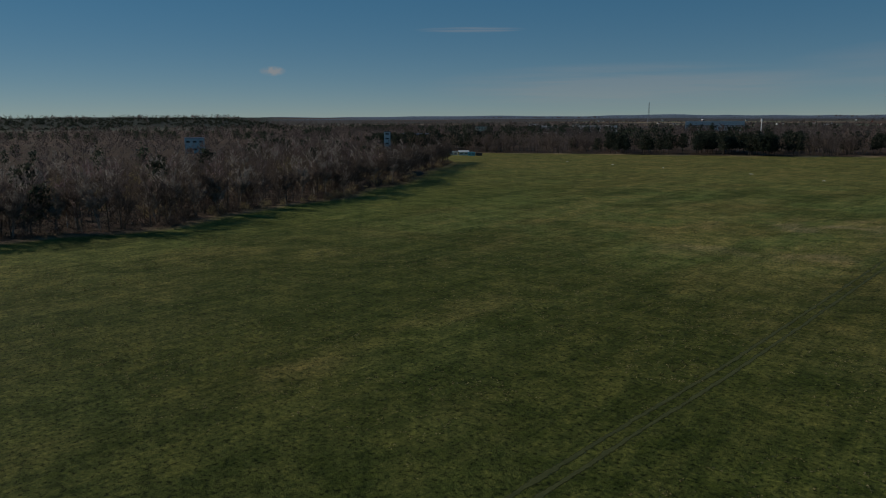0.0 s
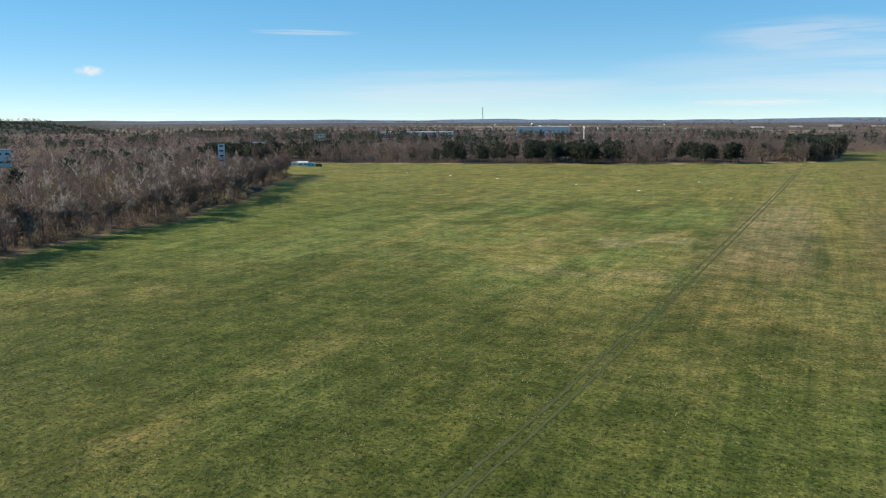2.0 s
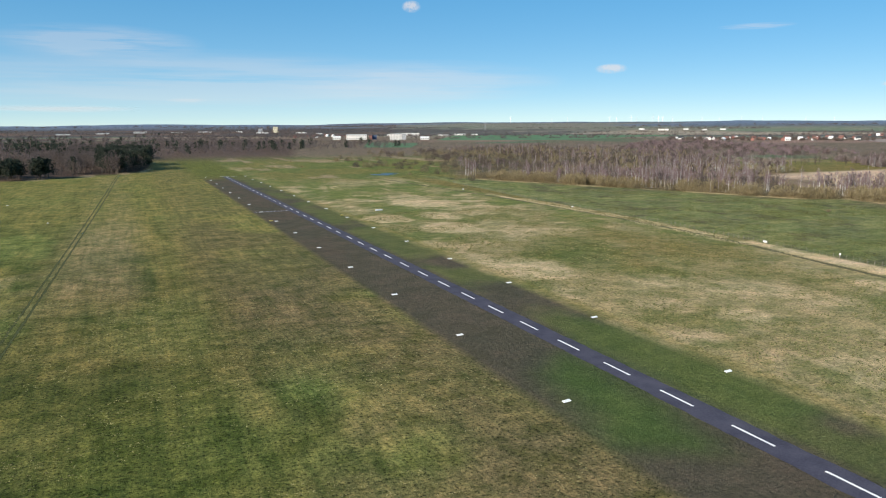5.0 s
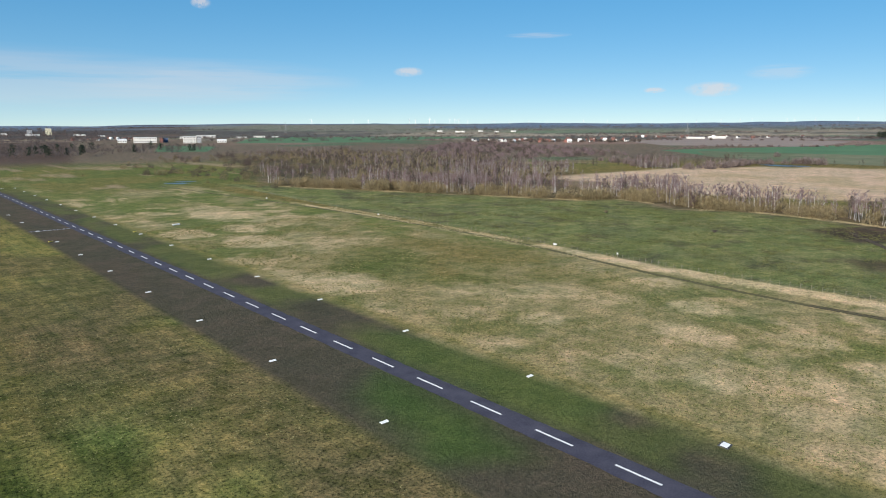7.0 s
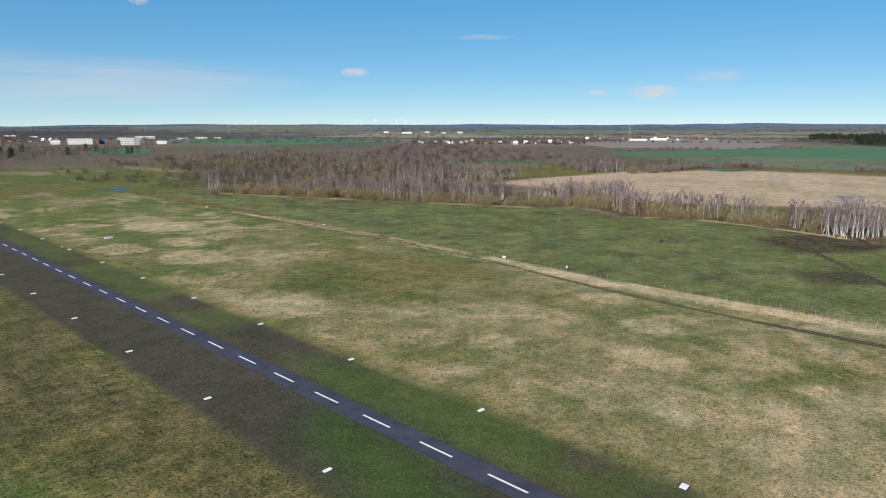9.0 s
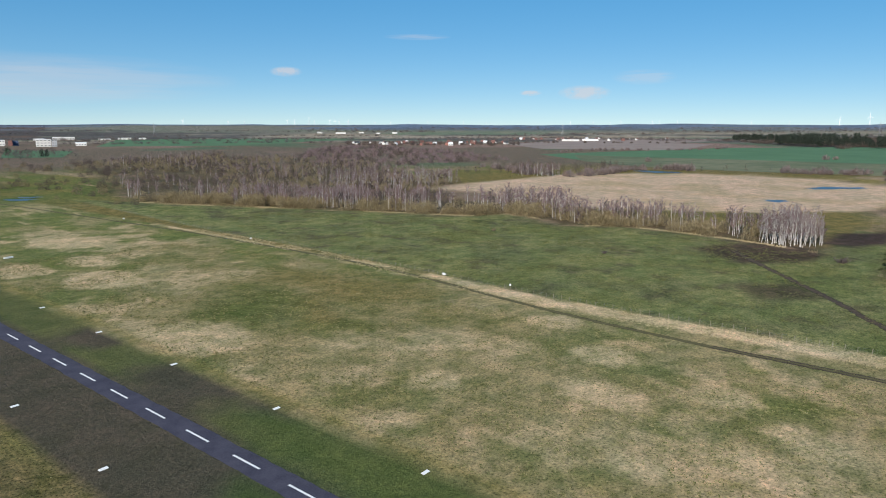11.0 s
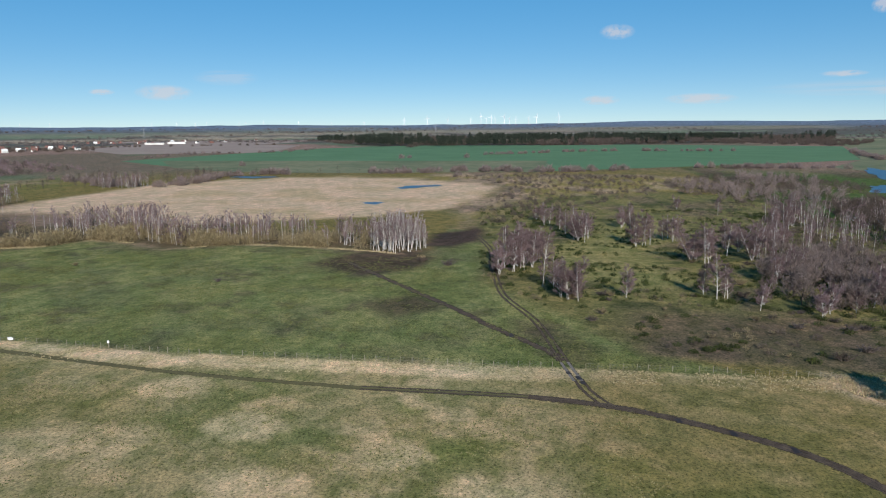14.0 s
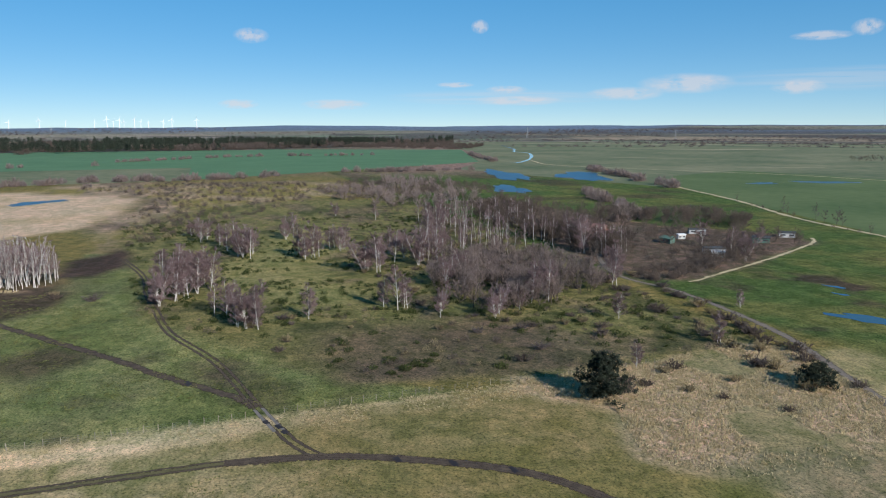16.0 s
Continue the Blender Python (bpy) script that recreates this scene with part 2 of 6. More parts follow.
def fbm(x, y, size, seed, octaves=4):
    total, amp, norm = 0, 1.0, 0.0
    for k in range(octaves):
        total, norm = total + amp * vnoise(x, y, size / 2 ** k, seed + k), norm + amp
        amp *= 0.55
    return total / norm


def smooth(a, b, v):
    t = np.clip((np.asarray(v, float) - a) / (b - a), 0, 1)
    return t * t * (3 - 2 * t)


def to_line(x, y, line):
    best = np.full(np.shape(x), 1e9)
    for (ax, ay), (bx, by) in zip(line[:-1], line[1:]):
        dx, dy = bx - ax, by - ay
        t = np.clip(((x - ax) * dx + (y - ay) * dy) / (dx * dx + dy * dy), 0, 1)
        best = np.minimum(best, np.hypot(x - ax - t * dx, y - ay - t * dy))
    return best


def inside(x, y, poly):
    x, y = np.asarray(x, float), np.asarray(y, float)
    odd = np.zeros(np.shape(x), bool)
    for (ax, ay), (bx, by) in zip(poly, poly[1:] + poly[:1]):
        if ay != by:
            odd ^= ((ay > y) != (by > y)) & (x < (bx - ax) * (y - ay) / (by - ay) + ax)
    return odd


def within(x, y, poly, soft, wander=0.0, seed=5):
    """1 inside the outline, 0 outside, over a soft and wandering edge."""
    d = to_line(x, y, poly + poly[:1])
    d = np.where(inside(x, y, poly), d, -d)
    if wander:
        d = d + (fbm(x, y, wander * 4, seed) - 0.5) * 2 * wander
    return smooth(-soft, soft, d)


def curve_points(line, step=3.0):
    """A smooth line through the given points."""
    pts = [Vector((*p, 0)) for p in line]
    pts = [2 * pts[0] - pts[1]] + pts + [2 * pts[-1] - pts[-2]]
    out = []
    for a, b, c, d in zip(pts, pts[1:], pts[2:], pts[3:]):
        n = max(2, int((c - b).length / step))
        for k in range(n):
            t = k / n
            out.append(0.5 * ((2 * b) + (c - a) * t + (2 * a - 5 * b + 4 * c - d) * t * t + (3 * b - a - 3 * c + d) * t ** 3))
    return out + [pts[-2]]


def strip(name, line, width, z, material, ragged=0.25, offset=0.0, seed=1, step=2.0):
    """A ragged band along a smooth line, laid on the ground."""
    rng = random.Random(seed)
    pts = curve_points(line, step)
    bm, last = bmesh.new(), None
    for i, p in enumerate(pts):
        q = pts[min(i + 1, len(pts) - 1)] - pts[max(i - 1, 0)]
        side = Vector((q.y, -q.x, 0)).normalized()
        w = width / 2
        a = p + side * (offset - w + rng.uniform(-ragged, ragged))
        b = p + side * (offset + w + rng.uniform(-ragged, ragged))
        row = [bm.verts.new((a.x, a.y, z)), bm.verts.new((p.x + side.x * offset, p.y + side.y * offset, z + 0.01)), bm.verts.new((b.x, b.y, z))]
        if last:
            for k in (0, 1):
                bm.faces.new((last[k], row[k], row[k + 1], last[k + 1]))
        last = row
    bmesh.ops.recalc_face_normals(bm, faces=bm.faces)
    me = bpy.data.meshes.new(name)
    bm.to_mesh(me)
    bm.free()
    me.materials.append(material)
    edge = me.attributes.new("edge", "FLOAT", "POINT")
    edge.data.foreach_set("value", np.tile(np.array((0.0, 1.0, 0.0), np.float32), len(pts)))
    return new(name, me)


# ---------------------------------------------------------------- the plan
FENCE = [(214, 470), (206, 350), (205, 262), (200, 178), (197, 132), (198, 90), (199, 50), (201, 17), (202, -27), (201, -44), (203, -62)]
TRACK = [(178, 560), (183, 505), (191, 400), (195.5, 337), (197, 245), (194, 190), (184, 125), (180.5, 77), (180.6, 41), (177, 21.5), (168.5, 3.5), (160, -8.5), (149, -16), (128, -26), (95, -38)]
GATE_TRACK = [(177, 24), (184, 28), (196, 31.5), (207, 34.1), (239, 41.6), (270, 53.4), (300, 59), (325, 63), (357, 66.5), (400, 78)]
MUD_TRACK = [(205, 34), (212, 37.4), (229.7, 51.8), (253, 69), (283, 93), (320, 122)]
ROAD = [(120, -72), (165, -93), (180, -99), (209, -110), (236, -115), (269, -117), (297, -112), (330, -122), (380, -150)]
WOOD_WEST = [(-193, 40), (-193, 76), (-187, 87), (-184, 100), (-194, 123), (-203, 155), (-204, 186), (-222, 212), (-228, 240), (-250, 275), (-274, 311), (-300, 363), (-318, 385),
             (-420, 430), (-500, 480), (-1100, 900), (-1500, 500), (-1400, -100), (-600, -350), (-250, -200), (-200, -60)]
WOOD_NORTH = [(-600, 480), (-430, 490), (-384, 508), (-343, 531), (-251, 564), (-160, 597), (-73, 646), (-15, 686), (12, 720), (18, 760), (24, 895), (30, 1050), (-200, 1500), (-1500, 1500), (-1100, 900)]
MEADOW_EDGE = [(246, 495), (262, 455), (281, 415), (297, 376), (312, 342), (328, 305), (341, 276), (362, 270), (352, 240), (340, 217), (350, 200), (356, 180), (354, 155), (350, 132), (343, 108)]
WOOD_EAST = MEADOW_EDGE + [(352, 98), (368, 97), (382, 112), (388, 135), (395, 165), (405, 215), (425, 275), (448, 330), (462, 420), (520, 440), (560, 560), (640, 680), (760, 900), (700, 1150), (420, 1000), (330, 760), (270, 600)]
REEDS = [(400, 330), (466, 432), (576, 436), (716, 434), (787, 340), (810, 280), (796, 205), (740, 130), (698, 92), (600, 96), (520, 110), (470, 150), (440, 200), (420, 260)]
HEATH = [(206, -62), (206, -20), (212, 12), (240, 30), (262, 44), (300, 66), (345, 70), (420, 78), (520, 92), (600, 70), (640, 0), (640, -150), (520, -150), (400, -125), (300, -105), (210, -100)]
SCRUB = [(120, -60), (146, -40), (160, -30), (181, -37), (192, -26), (203, -24), (204, -66), (212, -88), (200, -104), (160, -92), (120, -85)]
PLOTS = [(290, -116), (330, -115), (400, -125), (520, -150), (600, -148), (600, -190), (500, -200), (420, -215), (365, -262), (338, -250), (309, -191), (292, -161), (283, -138)]
YELLOW_BOARDS = [(88.6, 318), (55.2, 312)]
FAR_FOREST = [(2590, 965), (1850, 443), (1960, 196), (2232, -361), (2550, -822), (3200, -1050), (3300, 0), (3200, 1000)]

GREEN, LUSH, STRAWY, OLIVE = np.array((0.104, 0.130, 0.036)), np.array((0.085, 0.108, 0.024)), np.array((0.33, 0.27, 0.150)), np.array((0.162, 0.142, 0.046))
LITTER, BROWN, MOSS, REED = np.array((0.110, 0.082, 0.062)), np.array((0.115, 0.090, 0.064)), np.array((0.165, 0.160, 0.060)), np.array((0.40, 0.31, 0.195))
SOIL, DARKWET = np.array((0.19, 0.135, 0.105)), np.array((0.050, 0.037, 0.027))
MOWN = np.array((0.070, 0.065, 0.040))
# hill forest with the blue of distant haze painted into its colour
HAZED_FOREST = np.array((0.105, 0.150, 0.205))


def zone_tints(x, y):
    def lay(col, weight, tone):
        w = np.clip(weight, 0, 1)[:, None]
        return col * (1 - w) + tone * w

    n = len(x)
    col = np.tile(OLIVE * 0.9, (n, 1))
    big, mid, small = fbm(x, y, 60, 11), fbm(x, y, 22, 23), fbm(x, y, 7, 31)
    stripe = fbm(x * 1.0, y * 0.06, 7, 41, 3)
    # airfield turf, drier in bands that run along the runway
    west = smooth(58, 52, x)
    col = lay(col, west, GREEN * 1.1)
    col = lay(col, west * smooth(0.44, 0.60, big) * 0.42, OLIVE * 1.05)
    col = lay(col, west * smooth(0.50, 0.60, mid) * 0.65, LUSH * 0.72)
    col = lay(col, west * smooth(0.58, 0.68, fbm(x, y, 11, 43)) * 0.4, OLIVE * 1.12)
    col = lay(col, west * smooth(190, 80, y) * smooth(-175, -110, x) * smooth(-10, -50, x) * 0.65, LUSH * 0.68)
    col = lay(col, west * smooth(0.50, 0.62, fbm(x + 0.04 * y, y * 0.22, 9, 47)) * 0.55, LUSH * 0.62)
    col = lay(col, west * smooth(0.56, 0.66, fbm(x + 0.04 * y, y * 0.3, 13, 49)) * 0.45, OLIVE * 1.25)
    band = smooth(-30, -14, x) * west
    col = lay(col, band * smooth(0.35, 0.65, stripe) * 0.7 * smooth(60, 160, y), OLIVE * 1.15)
    col = lay(col, band * smooth(150, 210, y) * smooth(0.30, 0.6, stripe * 0.6 + mid * 0.4) * smooth(6, -2, x) * 0.7, STRAWY * np.array((0.60, 0.64, 0.56)))
    col = lay(col, band * smooth(8, 24, x) * smooth(0.28, 0.5, big) * 0.85, np.array((0.112, 0.100, 0.041)))
    col = lay(col, band * smooth(10, 30, x) * smooth(0.50, 0.66, mid) * 0.35, np.array((0.125, 0.102, 0.056)))
    straw = within(x, y, [(-72, 160), (-66, 215), (-45, 228), (-26, 240), (-22, 190), (-28, 160)], 14, 8)
    col = lay(col, straw * smooth(0.48, 0.62, fbm(x, y, 16, 77)) * 0.85, STRAWY * np.array((0.68, 0.72, 0.62)))
    col = lay(col, west * smooth(280, 380, y) * 0.6, np.array((0.15, 0.145, 0.042)))
    col = lay(col, west * smooth(-120, -175, x) * smooth(400, 200, y) * 0.7, LUSH * 1.05)
    col = lay(col, west * smooth(150, 100, y + (mid - 0.5) * 50) * smooth(16, -8, x) * smooth(-75, -35, x) * 0.6, LUSH * 0.64)
    ring = np.abs(np.hypot((x + 9) / 1.5, y - 57) - 8)
    col = lay(col, smooth(1.3, 0.5, ring) * smooth(60, 63, y) * 0.7, LUSH * 0.55)
    col = lay(col, smooth(7.5, 6, np.hypot((x + 9) / 1.5, y - 57)) * 0.6, LUSH)
    col = lay(col, west * smooth(150, 90, y) * smooth(24, 4, x) * smooth(0.38, 0.52, fbm(x, y, 26, 53)) * 0.8, LUSH * 0.70)
    col = col * (1 - 0.2 * west * smooth(-40, -20, x) * smooth(30, 10, x) * smooth(105, 130, y) * smooth(300, 220, y))[:, None]
    col = col * (1 + 0.12 * west * smooth(-25, -5, x) * smooth(42, 28, x) * smooth(112, 95, y))[:, None]
    # mown strip of the runway
    mown = smooth(53.2, 54.6, x) * smooth(93.5, 88.5, x + (small - 0.5) * 4) * smooth(640, 560, y)
    col = lay(col, mown, MOWN)
    col = lay(col, mown * smooth(0.5, 0.66, fbm(x, y * 0.5, 18, 51)) * 0.4, np.array((0.080, 0.064, 0.042)))
    col = lay(col, mown * np.maximum(within(x, y, [(77, 66), (77, 108), (84, 128), (90, 116), (91, 66)], 5, 3), within(x, y, [(54, 70), (60, 98), (69, 104), (70, 78), (66, 62)], 5, 3)) * 0.85, np.array((0.058, 0.100, 0.022)))
    col = lay(col, mown * smooth(75.5, 78, x) * smooth(0.3, 0.55, mid) * 0.75, GREEN * 0.9)
    col = lay(col, smooth(1.1, 0.4, np.abs(x - 53.6)) * smooth(640, 560, y) * 0.8, np.array((0.12, 0.085, 0.055)))
    col = lay(col, smooth(560, 640, y) * smooth(40, 60, x) * smooth(120, 90, x) * 0.8, LUSH)
    # rough pasture between the runway and the dirt track
    east = smooth(89.5, 92, x) * smooth(900, 600, y)
    pas = east * smooth(200, 196, x)
    dry = smooth(0.36, 0.62, 0.55 * fbm(x, y * 0.8, 30, 61) + 0.45 * fbm(x, y, 9, 67) + 0.10 * smooth(420, 40, y) - 0.05 * smooth(200, 500, y))
    col = lay(col, pas, GREEN * 1.12)
    col = lay(col, pas * dry * 0.85, STRAWY * np.array((0.76, 0.82, 0.70)))
    col = lay(col, pas * smooth(0.53, 0.62, fbm(x, y * 0.8, 13, 83)) * 0.6, GREEN * 1.02)
    blond = smooth(0.545, 0.60, 0.6 * fbm(x, y * 0.75, 24, 71, 5) + 0.4 * fbm(x, y, 8, 73))
    col = lay(col, pas * blond * 0.85, REED * np.array((0.90, 0.97, 0.82)))
    for px, py, pr in ((136, 82, 6.5), (139, 45, 4.5), (124, 48, 5), (103, 175, 12), (174, 117, 6), (118, 262, 12), (142, 354, 14), (112, 62, 3.5), (150, 62, 5), (158, 92, 6), (120, 110, 4), (104, 300, 10), (130, 300, 9)):
        d = np.hypot(x - px, (y - py) * 0.7) + (small - 0.5) * 7
        col = lay(col, smooth(pr + 1.0, pr - 1.0, d) * 0.9, REED * np.array((1.02, 1.10, 0.95)))
    green = within(x, y, [(112, 190), (135, 228), (172, 226), (186, 160), (158, 128), (135, 138)], 9, 7)
    col = lay(col, green * 0.6, LUSH * 0.95)
    col = lay(col, green * smooth(0.45, 0.6, fbm(x, y, 30, 81)) * 0.7, OLIVE)
    col = lay(col, smooth(2.5, 0.5, np.abs(x - 92.5)) * smooth(600, 400, y) * 0.6, OLIVE * 1.2)
    # rough grass beyond the pasture
    rough = smooth(470, 600, y) * smooth(90, 110, x) * smooth(1150, 950, y)
    col = lay(col, rough, GREEN * 0.98)
    col = lay(col, rough * smooth(0.48, 0.58, fbm(x, y, 45, 87)) * 0.6, OLIVE * 1.0)
    col = lay(col, rough * smooth(0.56, 0.62, fbm(x, y * 0.6, 30, 89)) * 0.7, REED * 0.75)
    # straw band along the fence
    fd = to_line(x, y, FENCE)
    trk = to_line(x, y, TRACK)
    side = smooth(180, 184, x) * smooth(201.5, 199, x) * smooth(520, 440, y) * smooth(-75, -45, y)
    col = lay(col, side * smooth(11, 6, fd + (small - 0.5) * 5) * smooth(1.2, 2.8, trk) * smooth(0.18, 0.34, mid) * 0.95, STRAWY * np.array((1.5, 1.52, 1.6)))
    col = lay(col, smooth(70, 25, np.hypot(x - 176, y + 8)) * smooth(201, 196, x) * 0.75, OLIVE * 0.92)
    # grazed meadow behind the fence
    graze = within(x, y, [(200, -10)] + FENCE[6:0:-1] + [(222, 560), (246, 497)] + MEADOW_EDGE + [(352, 92), (420, 96), (420, 70), (345, 66), (300, 58), (262, 40), (240, 24), (212, 8)], 1.6)
    col = lay(col, graze, np.array((0.150, 0.172, 0.062)))
    col = lay(col, graze * smooth(0.48, 0.64, fbm(x, y, 16, 91)) * 0.45, np.array((0.090, 0.100, 0.048)))
    col = lay(col, graze * smooth(0.58, 0.7, fbm(x, y, 10, 95)) * 0.55, np.array((0.058, 0.052, 0.034)))
    col = lay(col, graze * smooth(0.56, 0.7, fbm(x, y, 40, 99)) * 0.35, LUSH)
    for poly, w in (([(292, 108), (315, 140), (345, 122), (350, 98), (334, 86), (306, 92)], 0.9), ([(366, 98), (400, 99), (432, 82), (410, 62), (384, 72), (362, 84)], 1.0), ([(236, 84), (252, 98), (270, 84), (252, 70)], 0.75), ([(205, 30), (218, 44), (240, 48), (236, 36), (214, 24)], 0.55)):
        col = lay(col, within(x, y, poly, 5, 4) * w, DARKWET)
    edge = to_line(x, y, MEADOW_EDGE)
    col = lay(col, smooth(4.5, 1.0, edge + (small - 0.5) * 5) * smooth(0.42, 0.56, mid) * 0.8, STRAWY * 1.1)
    # heath, scrub, plots, wet meadow
    heath = within(x, y, HEATH, 5, 4)
    col = lay(col, heath, MOSS * 0.86)
    col = lay(col, heath * smooth(0.52, 0.62, fbm(x, y, 24, 103)) * 0.6, BROWN)
    col = lay(col, heath * smooth(0.57, 0.66, fbm(x, y, 12, 107)) * 0.8, np.array((0.050, 0.060, 0.022)))
    col = lay(col, heath * smooth(272, 246, x + (mid - 0.5) * 20) * smooth(26, 6, y) * smooth(-60, -35, y) * 0.7, BROWN * 0.72)
    lawn = within(x, y, [(285, 10), (300, 40), (345, 45), (390, 30), (420, 10), (470, 0), (480, -30), (420, -25), (350, 0), (300, -12)], 8, 6)
    col = lay(col, lawn * 0.85, MOSS * 1.18)
    scrub = within(x, y, SCRUB, 4, 4)
    col = lay(col, scrub, STRAWY * np.array((0.62, 0.70, 0.60)))
    col = lay(col, scrub * smooth(0.37, 0.47, fbm(x, y, 20, 113)) * 0.95, REED * 1.02)
    col = lay(col, scrub * smooth(166, 150, x + (mid - 0.5) * 30) * 0.75, np.array((0.135, 0.135, 0.062)))
    wet = smooth(-108, -116, y - 0.13 * (x - 250) * (x < 250)) * smooth(150, 175, x) * smooth(1400, 900, x)
    col = lay(col, wet, np.array((0.060, 0.098, 0.026)))
    col = lay(col, wet * smooth(0.52, 0.66, fbm(x, y, 40, 127)) * 0.4, OLIVE)
    col = lay(col, within(x, y, [(287, -180), (271, -192), (242, -188), (235, -178), (261, -172), (275, -168)], 4, 5) * smooth(0.40, 0.5, fbm(x, y, 9, 129)) * 0.9, DARKWET)
    col = lay(col, wet * np.maximum(smooth(0.6, 0.72, fbm(x, y, 14, 131)) * smooth(330, 250, x), smooth(0.5, 0.62, fbm(x, y, 45, 133)) * smooth(420, 520, x)) * 0.7, DARKWET)
    plots = within(x, y, PLOTS, 5, 4)
    col = lay(col, plots, BROWN * 0.9)
    col = lay(col, plots * smooth(0.5, 0.62, fbm(x, y, 12, 137)) * 0.6, np.array((0.16, 0.11, 0.075)))
    reeds = within(x, y, REEDS, 8, 10)
    col = lay(col, reeds, REED * 1.12)
    col = lay(col, reeds * smooth(0.52, 0.64, fbm(x, y * 0.7, 30, 139)) * 0.3, OLIVE * 1.5)
    between = within(x, y, [(430, 90), (520, 105), (600, 92), (700, 88), (800, 200), (900, 150), (860, -60), (700, -180), (640, -20), (560, 85)], 15, 12)
    col = lay(col, between * 0.9, np.where((fbm(x, y, 40, 149) > 0.5)[:, None], BROWN * 1.35, OLIVE * 1.15))
    col = lay(col, between * smooth(0.50, 0.60, fbm(x, y, 25, 151)) * 0.75, REED * 0.8)
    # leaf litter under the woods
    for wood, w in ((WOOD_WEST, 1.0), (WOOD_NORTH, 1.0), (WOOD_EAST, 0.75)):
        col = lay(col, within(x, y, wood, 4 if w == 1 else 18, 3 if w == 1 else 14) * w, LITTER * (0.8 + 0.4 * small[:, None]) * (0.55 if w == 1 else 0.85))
    col = lay(col, smooth(6, 2, to_line(x, y, WOOD_WEST[:13])) * 0.6, LITTER * 1.1)
    col = lay(col, smooth(5, 2, to_line(x, y, WOOD_NORTH[2:10])) * 0.9, STRAWY * 0.85)
    # far country: woods, crops and plough land in blocks, darker forest hills at the rim blued for haze
    r, az = np.hypot(x, y), np.degrees(np.arctan2(x, y))
    far = smooth(850, 1100, r)
    blocks, parcels = fbm(x, y, 520, 157, 3), fbm(x, y, 300, 163, 3)
    base = np.where((az < 12)[:, None], LITTER * 0.8, np.array((0.135, 0.112, 0.078)))
    col = lay(col, far * (1 - within(x, y, WOOD_EAST, 30)) * (1 - wet), base)
    eastern = far * smooth(15, 30, az)
    col = lay(col, eastern * smooth(0.53, 0.56, blocks), np.array((0.085, 0.130, 0.075)))
    col = lay(col, eastern * smooth(0.44, 0.41, parcels) * smooth(3300, 2600, r), SOIL * 1.05)
    col = lay(col, within(x, y, FAR_FOREST, 15), np.array((0.050, 0.045, 0.034)))
    rim = smooth(2300, 2700, r)
    along = np.radians(az) * 3300
    bands, bits = fbm(along / 5, r, 330, 167, 3), fbm(along / 4, r, 240, 179, 3)
    col = lay(col, rim * 0.85, np.where((az < 20)[:, None], LITTER * 0.95, np.array((0.150, 0.160, 0.128))))
    col = lay(col, rim * smooth(0.53, 0.57, bits) * smooth(3900, 3300, r) * 0.9, np.where((az < 20)[:, None], LITTER * 1.25, np.array((0.27, 0.25, 0.19))))
    col = lay(col, rim * smooth(0.46, 0.42, bits) * smooth(4200, 3400, r) * 0.85, np.array((0.115, 0.175, 0.105)))
    col = lay(col, rim * smooth(0.50, 0.53, bands) * 0.9, np.array((0.075, 0.080, 0.072)))
    thin = fbm(along / 9, r, 130, 181, 3)
    col = lay(col, rim * smooth(0.55, 0.59, thin) * 0.85, np.array((0.060, 0.060, 0.058)))
    col = lay(col, rim * smooth(0.40, 0.37, thin) * smooth(4100, 3500, r) * 0.8, np.array((0.250, 0.215, 0.150)))
    # outer hills: aerial haze is put into the forest tone as blue
    col = lay(col, smooth(3700, 4300, r) * smooth(0.40, 0.48, bands), HAZED_FOREST)
    col = lay(col, smooth(4350, 4600, r), HAZED_FOREST * np.array((0.80, 0.90, 1.05)))
    col = lay(col, smooth(2500, 2700, r) * smooth(-52.2, -54.2, az) * smooth(-110, -95, az), np.array((0.034, 0.046, 0.040)))
    return col * np.array((1.03, 0.965, 1.12))


def spaced(lo, hi, step, limit, grow=1.07):
    """Grid lines: even between lo and hi, then ever wider out to the limit."""
    mid = list(np.arange(lo, hi + step, step))
    up, down, d = [], [], step
    v = mid[-1]
    while v < limit:
        d = min(d * grow, 75)
        v += d
        up.append(min(v, limit))
    v, d = mid[0], step
    while v > -limit:
        d = min(d * grow, 75)
        v -= d
        down.append(max(v, -limit))
    return np.array(down[::-1] + mid + up)


def rim_height(x, y):
    r, az = np.hypot(x, y), np.degrees(np.arctan2(x, y))
    top = np.interp(az, [-180, -75, -45, -20, 5, 30, 60, 90, 115, 145, 180], [50, 50, 50, 52, 55, 58, 63, 69, 73, 74, 60])
    roll = vnoise(az * 10, r * 0, 60, 171) * 12 + vnoise(az * 10, r * 0, 17, 173) * 5 - 9
    ridge = 36 * smooth(2500, 3000, r) * smooth(-51.0, -57.5, az) * smooth(-112, -95, az)
    return np.maximum(smooth(3100, 4700, r) * (top + roll * smooth(3900, 4700, r)), ridge)


